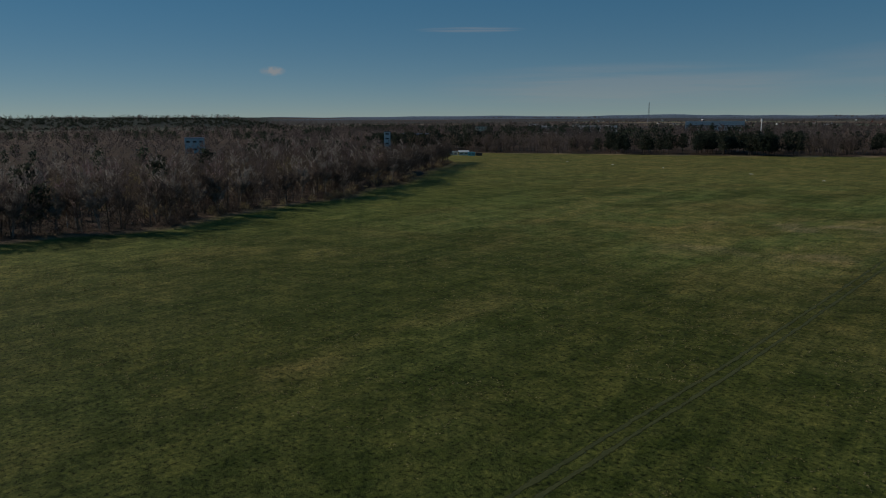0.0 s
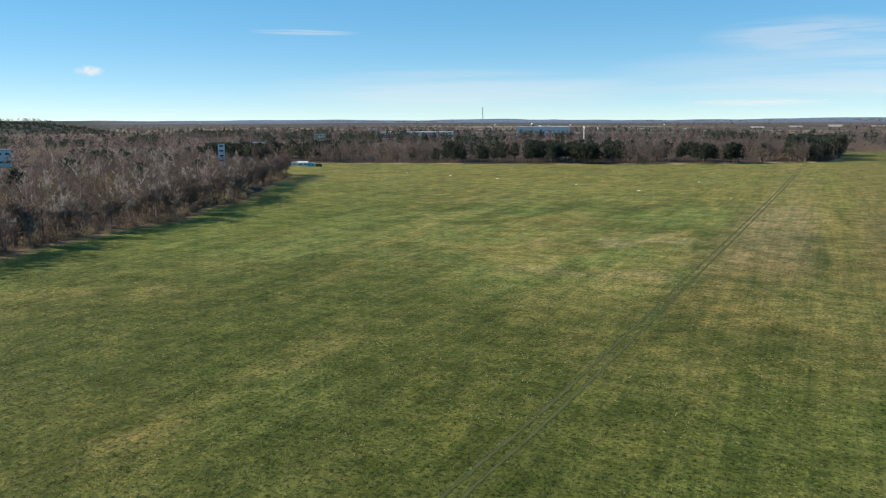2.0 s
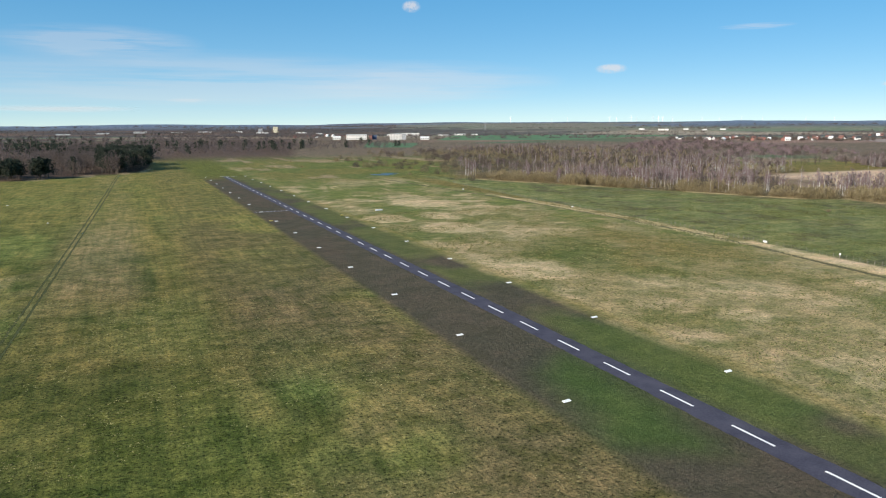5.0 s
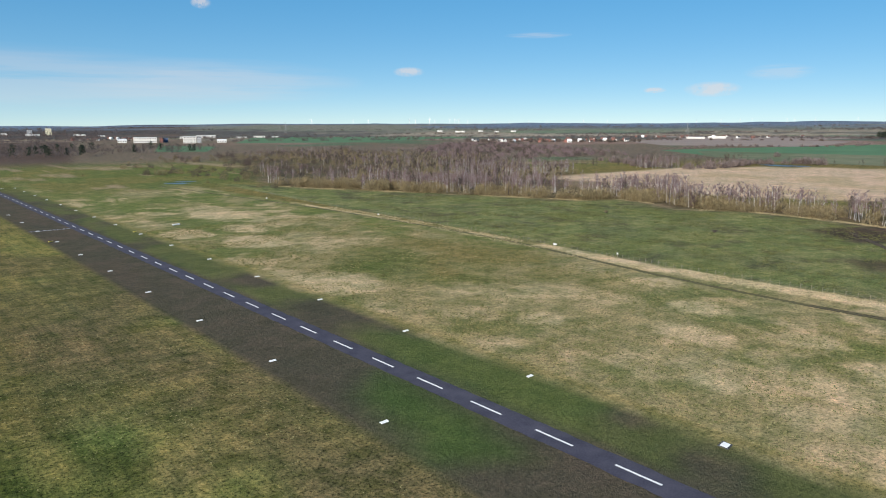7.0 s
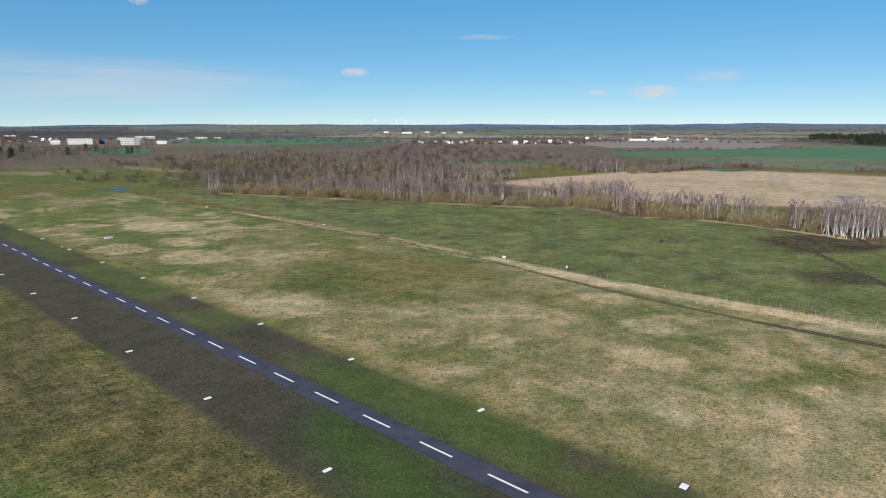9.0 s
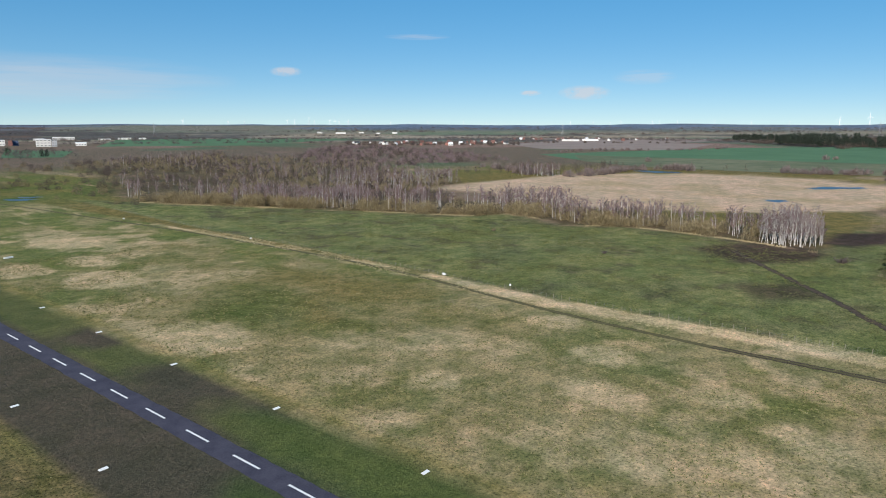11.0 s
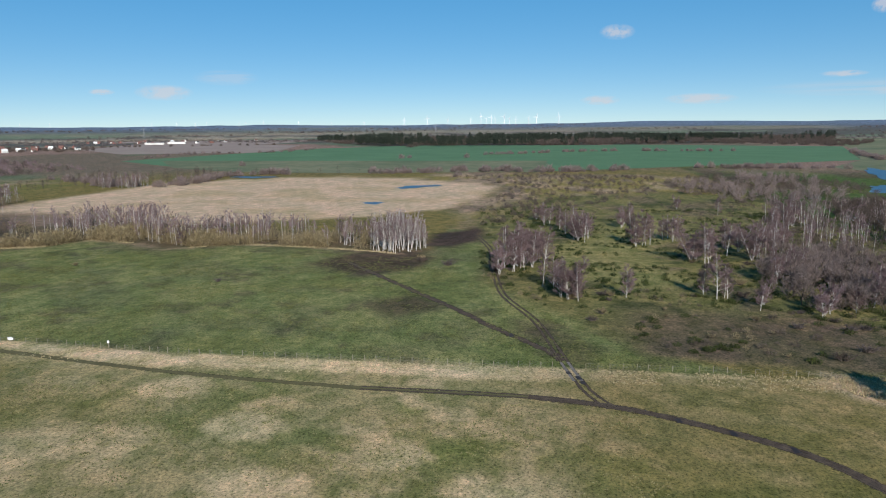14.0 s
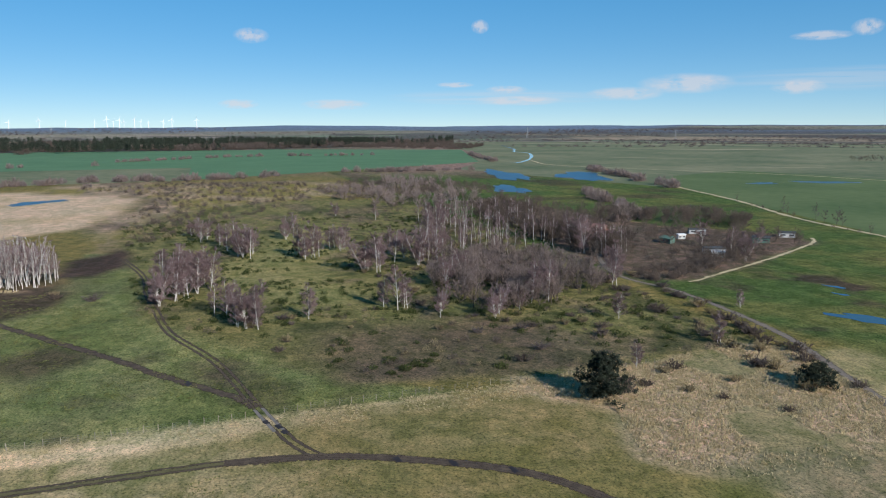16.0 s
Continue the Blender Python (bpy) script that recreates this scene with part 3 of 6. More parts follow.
def build_ground():
    gx, gy = spaced(-195, 400, 2.4, 4880, 1.08), spaced(-205, 380, 2.4, 4880, 1.08)
    X, Y = np.meshgrid(gx, gy)
    x, y = X.ravel(), Y.ravel()
    r = np.hypot(x, y)
    # the sheet's outer rows are drawn in to a round rim
    k = np.minimum(1.0, 4880 / np.maximum(np.hypot(x, y), 1e-6))
    x, y = x * k, y * k
    z = rim_height(x, y)
    nx, ny = len(gx), len(gy)
    i = (np.arange(ny - 1)[:, None] * nx + np.arange(nx - 1)[None, :]).ravel()
    tris = np.concatenate([np.stack([i, i + 1, i + nx + 1], 1), np.stack([i, i + nx + 1, i + nx], 1)])
    me = tri_mesh("ground", np.stack([x, y, z], 1), tris, TURF)
    col = np.ones((len(x), 4), np.float32)
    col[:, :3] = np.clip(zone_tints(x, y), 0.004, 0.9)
    col[:, 3] = smooth(58, 52, x) * smooth(900, 600, y)
    rough = me.attributes.new("grain", "FLOAT", "POINT")
    mown = smooth(53.2, 54.6, x) * smooth(93.5, 88.5, x) * smooth(640, 560, y)
    calm = np.maximum(mown * 0.6, within(x, y, REEDS, 8, 10) * 0.45)
    calm = np.maximum(calm, smooth(199, 203, x) * smooth(240, 120, np.abs(y - 220)) * 0.2)
    calm = np.maximum(calm, smooth(89.5, 92, x) * smooth(200, 196, x) * 0.22)
    rough.data.foreach_set("value", (1 - calm).astype(np.float32))
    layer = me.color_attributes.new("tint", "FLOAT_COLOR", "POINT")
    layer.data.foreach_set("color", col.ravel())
    me.shade_smooth()
    return tagged(new("ground", me), "green and straw-coloured grassland reaching to low wooded hills", "ground", kind="structure")


build_ground()

# ---------------------------------------------------------------- runway
def build_runway():
    rw = strip("runway", [(73.3, -260), (73.3, 40), (73.3, 300), (73.3, 616)], 5.0, 0.03, ASPHALT, ragged=0.16, seed=3)
    tagged(rw, "narrow blue-grey asphalt runway with worn edges in mown grass", "runway", kind="structure")
    me = bpy.data.meshes.new("centre_line_dash")
    bm = boxed(-0.2, 0.2, 0, 7.2, 0.042, 0.05)
    bm.to_mesh(me)
    bm.free()
    me.materials.append(PAINT_WHITE)
    for k in range(-8, 39):
        d = part("centre_line_dash", me, None, rw, "white painted centre line dash")
        d.location = (73.3, 47.2 + 14.55 * k, 0)
    bar = bpy.data.meshes.new("threshold_bar")
    bm = boxed(-2.2, 2.2, -0.5, 0.5, 0.042, 0.05)
    bm.to_mesh(bar)
    bm.free()
    bar.materials.append(PAINT_WHITE)
    for x in (71, 76.2, 81):
        part("threshold_bar", bar, None, rw, "white painted threshold bar").location = (x, 617.5, -0.01)


build_runway()


def edge_marker():
    """A white board, low over the grass on two feet."""
    e = new("runway_marker")
    part("board", boxed(-0.75, 0.75, -0.30, 0.30, 0.14, 0.20, bevel=0.015), PANEL_WHITE, e)
    for x in (-0.5, 0.5):
        part("foot", boxed(x - 0.04, x + 0.04, -0.24, 0.24, -0.02, 0.145), PANEL_DARK, e, "dark steel foot")
    return tagged(e, "white painted marker board low over mown grass", "marker", group="runway markers")


first = edge_marker()
first.matrix_basis = pose(57.4, 85.5, 0, 12, 0, 8)
for k in range(-5, 15):
    for x in (57.4, 89.2):
        if not (k == 0 and x < 60) and not (k == -1 and x > 60):
            copy_thing(first, pose(x, 85.5 + 37.7 * k, 0.0, 12, 0, 8 if x < 60 else 5))
# ---------------------------------------------------------------- trees
def spikes(base, tip, radius):
    """Three-sided tapering twigs from base to tip points."""
    base, tip = np.asarray(base, float), np.asarray(tip, float)
    n = len(base)
    d = tip - base
    d /= np.maximum(np.linalg.norm(d, axis=1, keepdims=True), 1e-6)
    ref = np.where(np.abs(d[:, 2:3]) < 0.9, np.array([[0, 0, 1.0]]), np.array([[1.0, 0, 0]]))
    u = np.cross(d, ref)
    u /= np.linalg.norm(u, axis=1, keepdims=True)
    w = np.cross(d, u)
    r = np.asarray(radius, float).reshape(-1, 1) * np.ones((n, 1))
    ring = [base + r * (math.cos(a) * u + math.sin(a) * w) for a in (0, 2.094, 4.189)]
    verts = np.stack([*ring, tip], 1).reshape(-1, 3)
    i = np.arange(n)[:, None] * 4
    tris = np.concatenate([i + [[0, 1, 3]], i + [[1, 2, 3]], i + [[2, 0, 3]]])
    return verts, tris


def slips(base, tip, radius, seed=0):
    """Far or fine twigs: one tapering facet each, turned at random."""
    base, tip = np.asarray(base, float), np.asarray(tip, float)
    n = len(base)
    d = tip - base
    u = np.cross(d, np.random.default_rng(seed).normal(0, 1, (n, 3)))
    u /= np.maximum(np.linalg.norm(u, axis=1, keepdims=True), 1e-6)
    r = np.asarray(radius, float).reshape(-1, 1) * np.ones((n, 1)) * 1.25
    verts = np.stack([base - u * r, base + u * r, tip], 1).reshape(-1, 3)
    return verts, np.arange(n * 3).reshape(-1, 3)


def joined(pieces):
    verts, tris, at = [], [], 0
    for v, t in pieces:
        verts.append(v)
        tris.append(t + at)
        at += len(v)
    return np.concatenate(verts), np.concatenate(tris)


def tube(points, radii, sides=6):
    rings = []
    for k, (p, r) in enumerate(zip(points, radii)):
        a = np.arange(sides) * 2 * math.pi / sides
        rings.append(np.stack([p[0] + r * np.cos(a), p[1] + r * np.sin(a), np.full(sides, p[2])], 1))
    verts = np.concatenate(rings)
    tris = []
    for k in range(len(points) - 1):
        for s in range(sides):
            a, b = k * sides + s, k * sides + (s + 1) % sides
            tris += [(a, b, b + sides), (a, b + sides, a + sides)]
    return verts, np.array(tris)


def shrub(seed, height, spread, count=150, twig_r=0.16, lo=0.2, hi=0.45, loose=0.45):
    """A rounded thicket of upright shoots, for masses seen from afar."""
    rng = np.random.default_rng(seed)
    a, q = rng.uniform(0, 6.283, count), np.sqrt(rng.uniform(0, 1, count))
    low = rng.uniform(0, 0.92 - 0.6 * hi, count) * (1 - 0.55 * q ** 2)
    b = np.stack([np.cos(a) * q * spread * 0.7, np.sin(a) * q * spread * 0.7, low * height - 0.05], 1)
    d = np.stack([np.cos(a) * q * 0.7, np.sin(a) * q * 0.7, np.full(count, 0.9)], 1) + rng.normal(0, loose, (count, 3))
    d /= np.linalg.norm(d, axis=1, keepdims=True)
    ln = height * rng.uniform(lo, hi, count) * (1.1 - 0.4 * q)
    return spikes(b[:12] * [0.3, 0.3, 0] - [0, 0, 0.05], b[:12] + d[:12] * ln[:12, None], twig_r), slips(b, b + d * ln[:, None], twig_r * rng.uniform(0.6, 1.2, count), seed)


def sprout(rng, base, direction, length, count, lo, hi, lift, spread):
    """Shoots from along a set of limbs: their bases and unit directions."""
    n = len(base)
    at = rng.uniform(lo, hi, (n, count, 1))
    b = base[:, None] + direction[:, None] * length[:, None, None] * at
    d = direction[:, None] + rng.normal(0, spread, (n, count, 3)) + np.array([0, 0, lift])
    d /= np.linalg.norm(d, axis=2, keepdims=True)
    return b.reshape(-1, 3), d.reshape(-1, 3), np.repeat(length, count) * rng.uniform(0.75, 1.1, n * count) * (1.15 - 0.5 * at.reshape(-1))


def bare_tree(seed, height, spread, stems=1, limbs=16, twigs=(7, 5), first=0.25, up=0.75, droop=0.0, girth=0.013, twig_r=0.05, wide=1.0, far=False, limb=0.30, pale_branches=False):
    """Wood and twigs of a leafless tree, as two meshes' worth of triangles."""
    rng = np.random.default_rng(seed)
    wood, twig = [], []
    for s in range(stems):
        h = height * (1 if s == 0 else rng.uniform(0.7, 0.95))
        lean = rng.normal(0, 0.05 + 0.10 * (stems > 1), 2)
        foot = rng.normal(0, 0.35, 2) * (stems > 1)
        ks = np.linspace(0, 1, 7)
        wob = np.cumsum(rng.normal(0, 0.012 * h, (7, 2)), 0) * ks[:, None]
        line = np.stack([foot[0] + lean[0] * h * ks + wob[:, 0], foot[1] + lean[1] * h * ks + wob[:, 1], h * ks * 0.97 - 0.05], 1)
        rad = girth * h * (1 - ks) ** 0.8 * (1 if stems == 1 else 0.7) + 0.015
        wood.append(tube(line, rad, 4 if far else 6))
        f = rng.uniform(first, 0.97, limbs)
        base = np.stack([np.interp(f, ks, line[:, c]) for c in range(3)], 1)
        turn = rng.uniform(0, 2 * math.pi, limbs) + np.arange(limbs) * 2.4
        out = np.stack([np.cos(turn), np.sin(turn), np.full(limbs, up) * rng.uniform(0.7, 1.5, limbs)], 1)
        out /= np.linalg.norm(out, axis=1, keepdims=True)
        reach = spread * (1.15 - 0.9 * np.abs(f - 0.4) - 0.3 * (f > 0.7)) * rng.uniform(0.7, 1.15, limbs) / wide
        wood.append(spikes(base, base + out * reach[:, None], girth * h * limb * (1.15 - f)))
        b2, d2, l2 = sprout(rng, base, out, reach, twigs[0], 0.2, 1.0, 0.35, 0.45)
        l2 = l2 * 0.55
        (wood if pale_branches else twig).append((slips if far else spikes)(b2, b2 + d2 * l2[:, None], twig_r * (0.7 if pale_branches else 1.3)))
        b3, d3, l3 = sprout(rng, b2, d2, l2, twigs[1], 0.2, 1.0, 0.15 - droop, 0.6)
        twig.append(slips(b3, b3 + d3 * (l3 * 0.7)[:, None], twig_r))
    return joined(wood), joined(twig)


def bush(seed, height, spread, stems=24, twigs=8, twig_r=0.07):
    rng = np.random.default_rng(seed)
    a, t = rng.uniform(0, 2 * math.pi, stems), rng.uniform(0.15, 1.1, stems)
    d = np.stack([np.cos(a) * np.sin(t), np.sin(a) * np.sin(t), np.cos(t)], 1)
    base = np.stack([np.cos(a), np.sin(a), 0 * a], 1) * rng.uniform(0, spread * 0.35, (stems, 1))
    base[:, 2] = -0.03
    ln = height * rng.uniform(0.6, 1.0, stems) * (0.75 + 0.4 * np.sin(t) * spread / height)
    wood = spikes(base, base + d * ln[:, None], twig_r * 1.6)
    b2, d2, l2 = sprout(rng, base, d, ln, twigs, 0.15, 1.0, 0.25, 0.5)
    b3, d3, l3 = sprout(rng, b2, d2, l2 * 0.42, 3, 0.3, 1.0, 0.1, 0.7)
    return wood, joined([slips(b2, b2 + d2 * (l2 * 0.42)[:, None], twig_r), slips(b3, b3 + d3 * (l3 * 0.6)[:, None], twig_r * 0.8)])


def needles(rng, centres, size, count, far=False):
    """Tufts of short, broad needle sprays round the given points."""
    n = len(centres)
    b = np.repeat(centres, count, 0) + rng.normal(0, size * 0.28, (n * count, 3))
    d = rng.normal(0, 1, (n * count, 3)) + np.array([0, 0, 0.35])
    d /= np.linalg.norm(d, axis=1, keepdims=True)
    return (slips if far else spikes)(b, b + d * size * rng.uniform(0.5, 1.0, (n * count, 1)), size * (0.2 if far else 0.13))


def pine(seed, height, spread, first=0.3, whorls=14, sprays=5, count=9, size=0.9, girth=0.016, far=False, cone=False):
    rng = np.random.default_rng(seed)
    wood = [tube([(0, 0, -0.05), (0.05 * height * rng.normal() * 0.3, 0.1, height * 0.5), (0.1, 0.0, height * 0.96)], [girth * height, girth * height * 0.6, 0.04])]
    tufts = []
    for k in range(whorls):
        f = first + (1 - first) * (k + 0.5) / whorls
        m = max(3, int(7 * (1.1 - f)))
        a = rng.uniform(0, 6.28) + np.arange(m) * 6.283 / m + rng.normal(0, 0.25, m)
        swell = 0.22 + 1.0 * ((1 - f) / (1 - first)) ** 0.8 if cone else (0.35 + 1.0 * math.sin(math.pi * min(1, (1 - f) / (1 - first) * 0.72 + 0.06)))
        reach = spread * swell * rng.uniform(0.5, 1.2, m)
        b = np.stack([0 * a, 0 * a, np.full(m, f * height)], 1)
        d = np.stack([np.cos(a), np.sin(a), rng.uniform(0.05, 0.4, m)], 1)
        wood.append(spikes(b, b + d * reach[:, None], 0.05 + 0.004 * height))
        for q in np.linspace(0.35, 1.0, sprays):
            tufts.append(b + d * reach[:, None] * q + rng.normal(0, 0.16 * spread * 0.5, (m, 3)))
    tufts.append(np.array([[0.1, 0, height * 0.97]]))
    return joined(wood), needles(rng, np.concatenate(tufts), size, count, far)


def tree(name, made, wood_mat, twig_mat, label, category, group, crown="crown"):
    e = new(name)
    part("trunk", tri_mesh("trunk", *made[0], wood_mat), None, e)
    part(crown, tri_mesh(crown, *made[1], twig_mat), None, e)
    return tagged(e, label, category, group)


rnd = random.Random(42)


def planted_all(kinds, places):
    """Plant copies; the first of each kind stands at its own first place."""
    used = set()
    for i, (x, y, h) in enumerate(places):
        kind, base = kinds[i % len(kinds)]
        if kind.name not in used:
            used.add(kind.name)
            kind.matrix_basis = pose(x, y, 0, 0, 0, rnd.uniform(0, 360))
            kind.scale = (h / base,) * 3
            continue
        o = copy_thing(kind, pose(x, y, 0, rnd.uniform(-2.5, 2.5), rnd.uniform(-2.5, 2.5), rnd.uniform(0, 360)))
        o.scale = (h / base,) * 3


# birches of the heath, each on its own spot
BIRCH_L = "leafless birch with white trunk and purple-brown twigs on heath grass"
birches = [(tree("birch_tree", bare_tree(s, 16, 3.6, stems=n, limbs=30, twigs=(8, 8), first=0.08, up=0.75, droop=0.2, girth=0.0085, twig_r=0.045, limb=0.55), BIRCH_BARK, BIRCH_TWIG, BIRCH_L, "tree", "birches on the heath"), 16)
           for s, n in ((1, 2), (2, 1), (3, 3), (4, 2))]
HEATH_BIRCHES = [(310, 53, 20), (316, 57, 18), (319, 46, 18), (322, 41, 16.5), (328, 50, 17), (325, 58, 16), (304, 58, 15), (333, 44, 15), (284, 37.5, 12.5), (286, 41, 11), (267.5, 32.5, 14.5), (270, 30, 13),
                 (272.5, 13.8, 11.5), (384, 24, 15), (392, 29, 14), (400, 25, 14), (410, 33, 13.5), (433, 29, 13), (428, 36, 12), (440, 45, 12), (450, 42, 12), (456, 46, 12), (462, 50, 11),
                 (377, -3, 17.5), (383, 2, 15), (443, -2, 14), (436, 3, 13), (391, -18, 13.5), (397, -14, 12), (333, -22, 18), (338, -18, 15), (345, -26, 15)]
HEATH_BIRCHES2 = [(350.8, 214.7, 9), (274, -15, 16), (266, -27, 10), (260, -44, 10.5), (270, -60, 15), (269, -66, 15.4), (274, -68, 14), (243, -77, 9.4), (349, -190, 15.6), (328, -190, 13.8), (310.5, -183, 15.5), (283.5, -100.5, 17.5), (348, -124, 19), (261, -25, 9.5), (255.4, -40.8, 10.8), (211, -88, 9.4), (202, -56, 7), (298, -109, 11), (303, -112, 12),
                  (361, -130, 18), (379, -133, 17), (372, -137, 16), (345, -43, 16), (352, -47, 17), (340, -50, 15), (358, -55, 17), (365, -60, 16), (420, -70, 16), (430, -78, 17), (440, -84, 16), (455, -90, 17), (473, -95, 18), (480, -88, 16),
                  (500, -60, 11), (530, -40, 10), (242, -121, 6.5), (300, -40, 13), (306, -44, 12), (312, -52, 13),
                  (313, 50, 17), (320, 52, 16), (330, 47, 15), (387, 27, 14), (396, 22, 13), (405, 29, 13), (380, -6, 15), (374, 1, 14), (394, -20, 13), (402, -17, 12), (336, -24, 15), (341, -20, 14), (270, 35, 12), (265, 29, 11), (446, 1, 12), (289, 36, 10), (276, -18, 12), (280, -12, 11), (355, -35, 15), (366, -42, 15), (376, -38, 14), (262, -52, 9)]
planted_all(birches, HEATH_BIRCHES + HEATH_BIRCHES2)

# the white stand at the corner of the meadow, and single birches before the thicket
slim = [(tree("birch_tree", bare_tree(s, 17, 2.9, stems=1, limbs=17, twigs=(7, 7), first=0.2, up=1.15, droop=0.15, girth=0.0066, twig_r=0.036, limb=0.42, pale_branches=True), BIRCH_BARK, BIRCH_TWIG, "slim leafless birch with bright white trunk in a dense stand", "tree", "stand of white birches"), 17) for s in (11, 12, 13)]
stand = []
while len(stand) < 105:
    a, b = rnd.uniform(-1, 1), rnd.uniform(-1, 1)
    if a * a + b * b < 1:
        stand.append((359 + 14 * a - 8 * b, 110 + 12 * b + 6 * a, rnd.uniform(15.5, 20.5) * (1 - 0.28 * (a * a + b * b))))
planted_all(slim, stand)

PINE_L = "dense dark green pine branched to the ground beside dry grass"
broad_pine = tree("pine_tree", pine(31, 9.6, 5.8, first=0.06, whorls=18, sprays=7, count=16, size=0.75, cone=True), BARK, NEEDLE, PINE_L, "tree", "", "needles")
broad_pine.matrix_basis = pose(186.5, -37.6, 0, 0, 0, 40)
low_pine = tree("pine_tree", pine(32, 5.0, 5.0, first=0.05, whorls=11, sprays=7, count=16, size=0.7, cone=True), BARK, NEEDLE, "low spreading dark green pine beside a gravel road", "tree", "", "needles")
low_pine.matrix_basis = pose(177.5, -87, 0)

# bushes on the heath, the scrub and the grazed meadow
brown_bushes = [(tree("bush", bush(s, 2.6, 2.6), BARK, m, l, "bush", "bare bushes"), 2.6) for s, m, l in
                ((41, BROWN_TWIG, "leafless dark brown bush on rough grass"), (42, GREY_TWIG, "leafless grey-brown bush on rough grass"), (43, OLIVE_TWIG, "olive twiggy bush on rough grass"))]
# those at (326, 92), (318.5, 79.6) and (330, 93) stand in for dark cattle-like shapes
bushes = [(188, -44, 2.4), (192, -47, 2.6), (196, -43, 2.2), (190, -51, 2.0), (277, 158.7, 1.6), (298, 232, 1.7), (326, 92, 2.5), (318.5, 79.6, 2.9), (330, 93, 2.4), (215, -32, 2.6), (222, -40, 2.4), (196, -60, 2.2), (198, -64, 2.6), (206, -50, 2.2), (184, -58, 1.8), (178, -62, 1.5), (228, -62, 2.8), (186, -72, 2.0), (168, -70, 1.6), (193, -84, 2.6), (203, -94, 3), (208, -100, 3.4), (216, -103, 3.2)]
while len(bushes) < 130:
    x, y = rnd.uniform(212, 430), rnd.uniform(-105, 60)
    if inside(np.array([x]), np.array([y]), HEATH)[0] and (rnd.random() < 0.5 or y < -20) and not (280 < x < 470 and -15 < y < 40 and rnd.random() < 0.75):
        bushes.append((x, y, rnd.uniform(0.9, 2.6)))
while len(bushes) < 175:
    t = rnd.random()
    x, y = 165 + 140 * t, -89 - 22 * t
    bushes.append((x + rnd.uniform(-5, 5), y + rnd.choice((-1, 1)) * rnd.uniform(5, 9), rnd.uniform(1.4, 3.4)))
planted_all(brown_bushes, bushes)


# ---------------------------------------------------------------- woods
def wood_mass(name, kinds, places, material, label, seed, bark=None):
    """Many trees joined into one: places hold x, y and a size factor."""
    rng = np.random.default_rng(seed)
    pieces, barks = [], []
    for i, (x, y, k) in enumerate(places):
        wood, twig = kinds[rng.integers(len(kinds))]
        a = rng.uniform(0, 6.283)
        c, s = math.cos(a), math.sin(a)
        turn = np.array([[c, s, 0], [-s, c, 0], [0, 0, 1]]) * k
        ground = float(rim_height(np.array([x]), np.array([y]))[0])
        for (v, t), store in ((wood, barks), (twig, pieces)):
            store.append((v @ turn + np.array([x, y, ground]), t))
    made = tagged(new(name, tri_mesh(name, *joined(pieces), material)), label, "woodland", kind="stuff")
    if bark and barks:
        tagged(new(name + "_trunks", tri_mesh(name + "_trunks", *joined(barks), bark)), "bare trunks and limbs of a leafless wood", "woodland", kind="stuff")
    return made


def scatter(rng, poly, count, keep=None):
    xs, ys = [p[0] for p in poly], [p[1] for p in poly]
    out = []
    while len(out) < count:
        x, y = rng.uniform(min(xs), max(xs), 4000), rng.uniform(min(ys), max(ys), 4000)
        ok = inside(x, y, poly)
        if keep is not None:
            ok &= keep(x, y, rng)
        out += list(zip(x[ok], y[ok]))
    return out[:count]


MID_GREY = [bare_tree(s, 14, 4.2, limbs=14, twigs=(5, 5), first=0.12, up=1.1, twig_r=0.05, far=True) for s in (51, 52, 53)]
MID_BROWN = [bare_tree(s, 12, 4.6, stems=2, limbs=9, twigs=(5, 4), first=0.1, up=0.8, twig_r=0.055, far=True) for s in (54, 55)]
MID_BIRCH = [bare_tree(s, 13, 2.7, limbs=12, twigs=(5, 4), first=0.2, up=1.15, girth=0.0056, twig_r=0.055, far=True) for s in (56, 57, 58)]
MID_BUSH = [shrub(s, 5, 3.2, 210, 0.08, 0.1, 0.3, 0.75) for s in (59, 60, 67)]
RIM_BUSH = [shrub(s, 11, 9, 60, 0.7) for s in (79, 80)]
FAR_BUSH = [shrub(s, 9, 5.6, 170, 0.24) for s in (76, 77, 78)]
MID_PINE = [pine(s, 14, 3.7, first=0.28, whorls=8, sprays=3, count=6, size=1.6, far=True) for s in (61, 62)]
FINE_COPSE = [bare_tree(s, 9, 4.6, stems=2, limbs=12, twigs=(6, 4), first=0.04, up=0.9, twig_r=0.05, far=True) for s in (68, 69)]
FAR_TREE = [bare_tree(s, 13, 4.6, limbs=8, twigs=(3, 3), first=0.1, up=0.9, twig_r=0.26, far=True) for s in (63, 64)]
DIM_TREE = [bare_tree(s, 13, 4.6, limbs=8, twigs=(3, 2), first=0.1, up=0.9, twig_r=0.42, far=True) for s in (85, 86)]
BELT_BUSH = [shrub(s, 10, 8, 24, 0.8) for s in (87, 88)]
LOW_BRUSH = [shrub(s, 5, 3.6, 105, 0.115, 0.14, 0.34, 0.6) for s in (89, 90, 91)]
FAR_PINE = [pine(s, 15, 3.0, first=0.3, whorls=5, sprays=2, count=2, size=3.4, far=True) for s in (65, 66)]
mass_rng = np.random.default_rng(7)


def sized(pts, lo, hi):
    return [(x, y, k) for (x, y), k in zip(pts, mass_rng.uniform(lo, hi, len(pts)))]


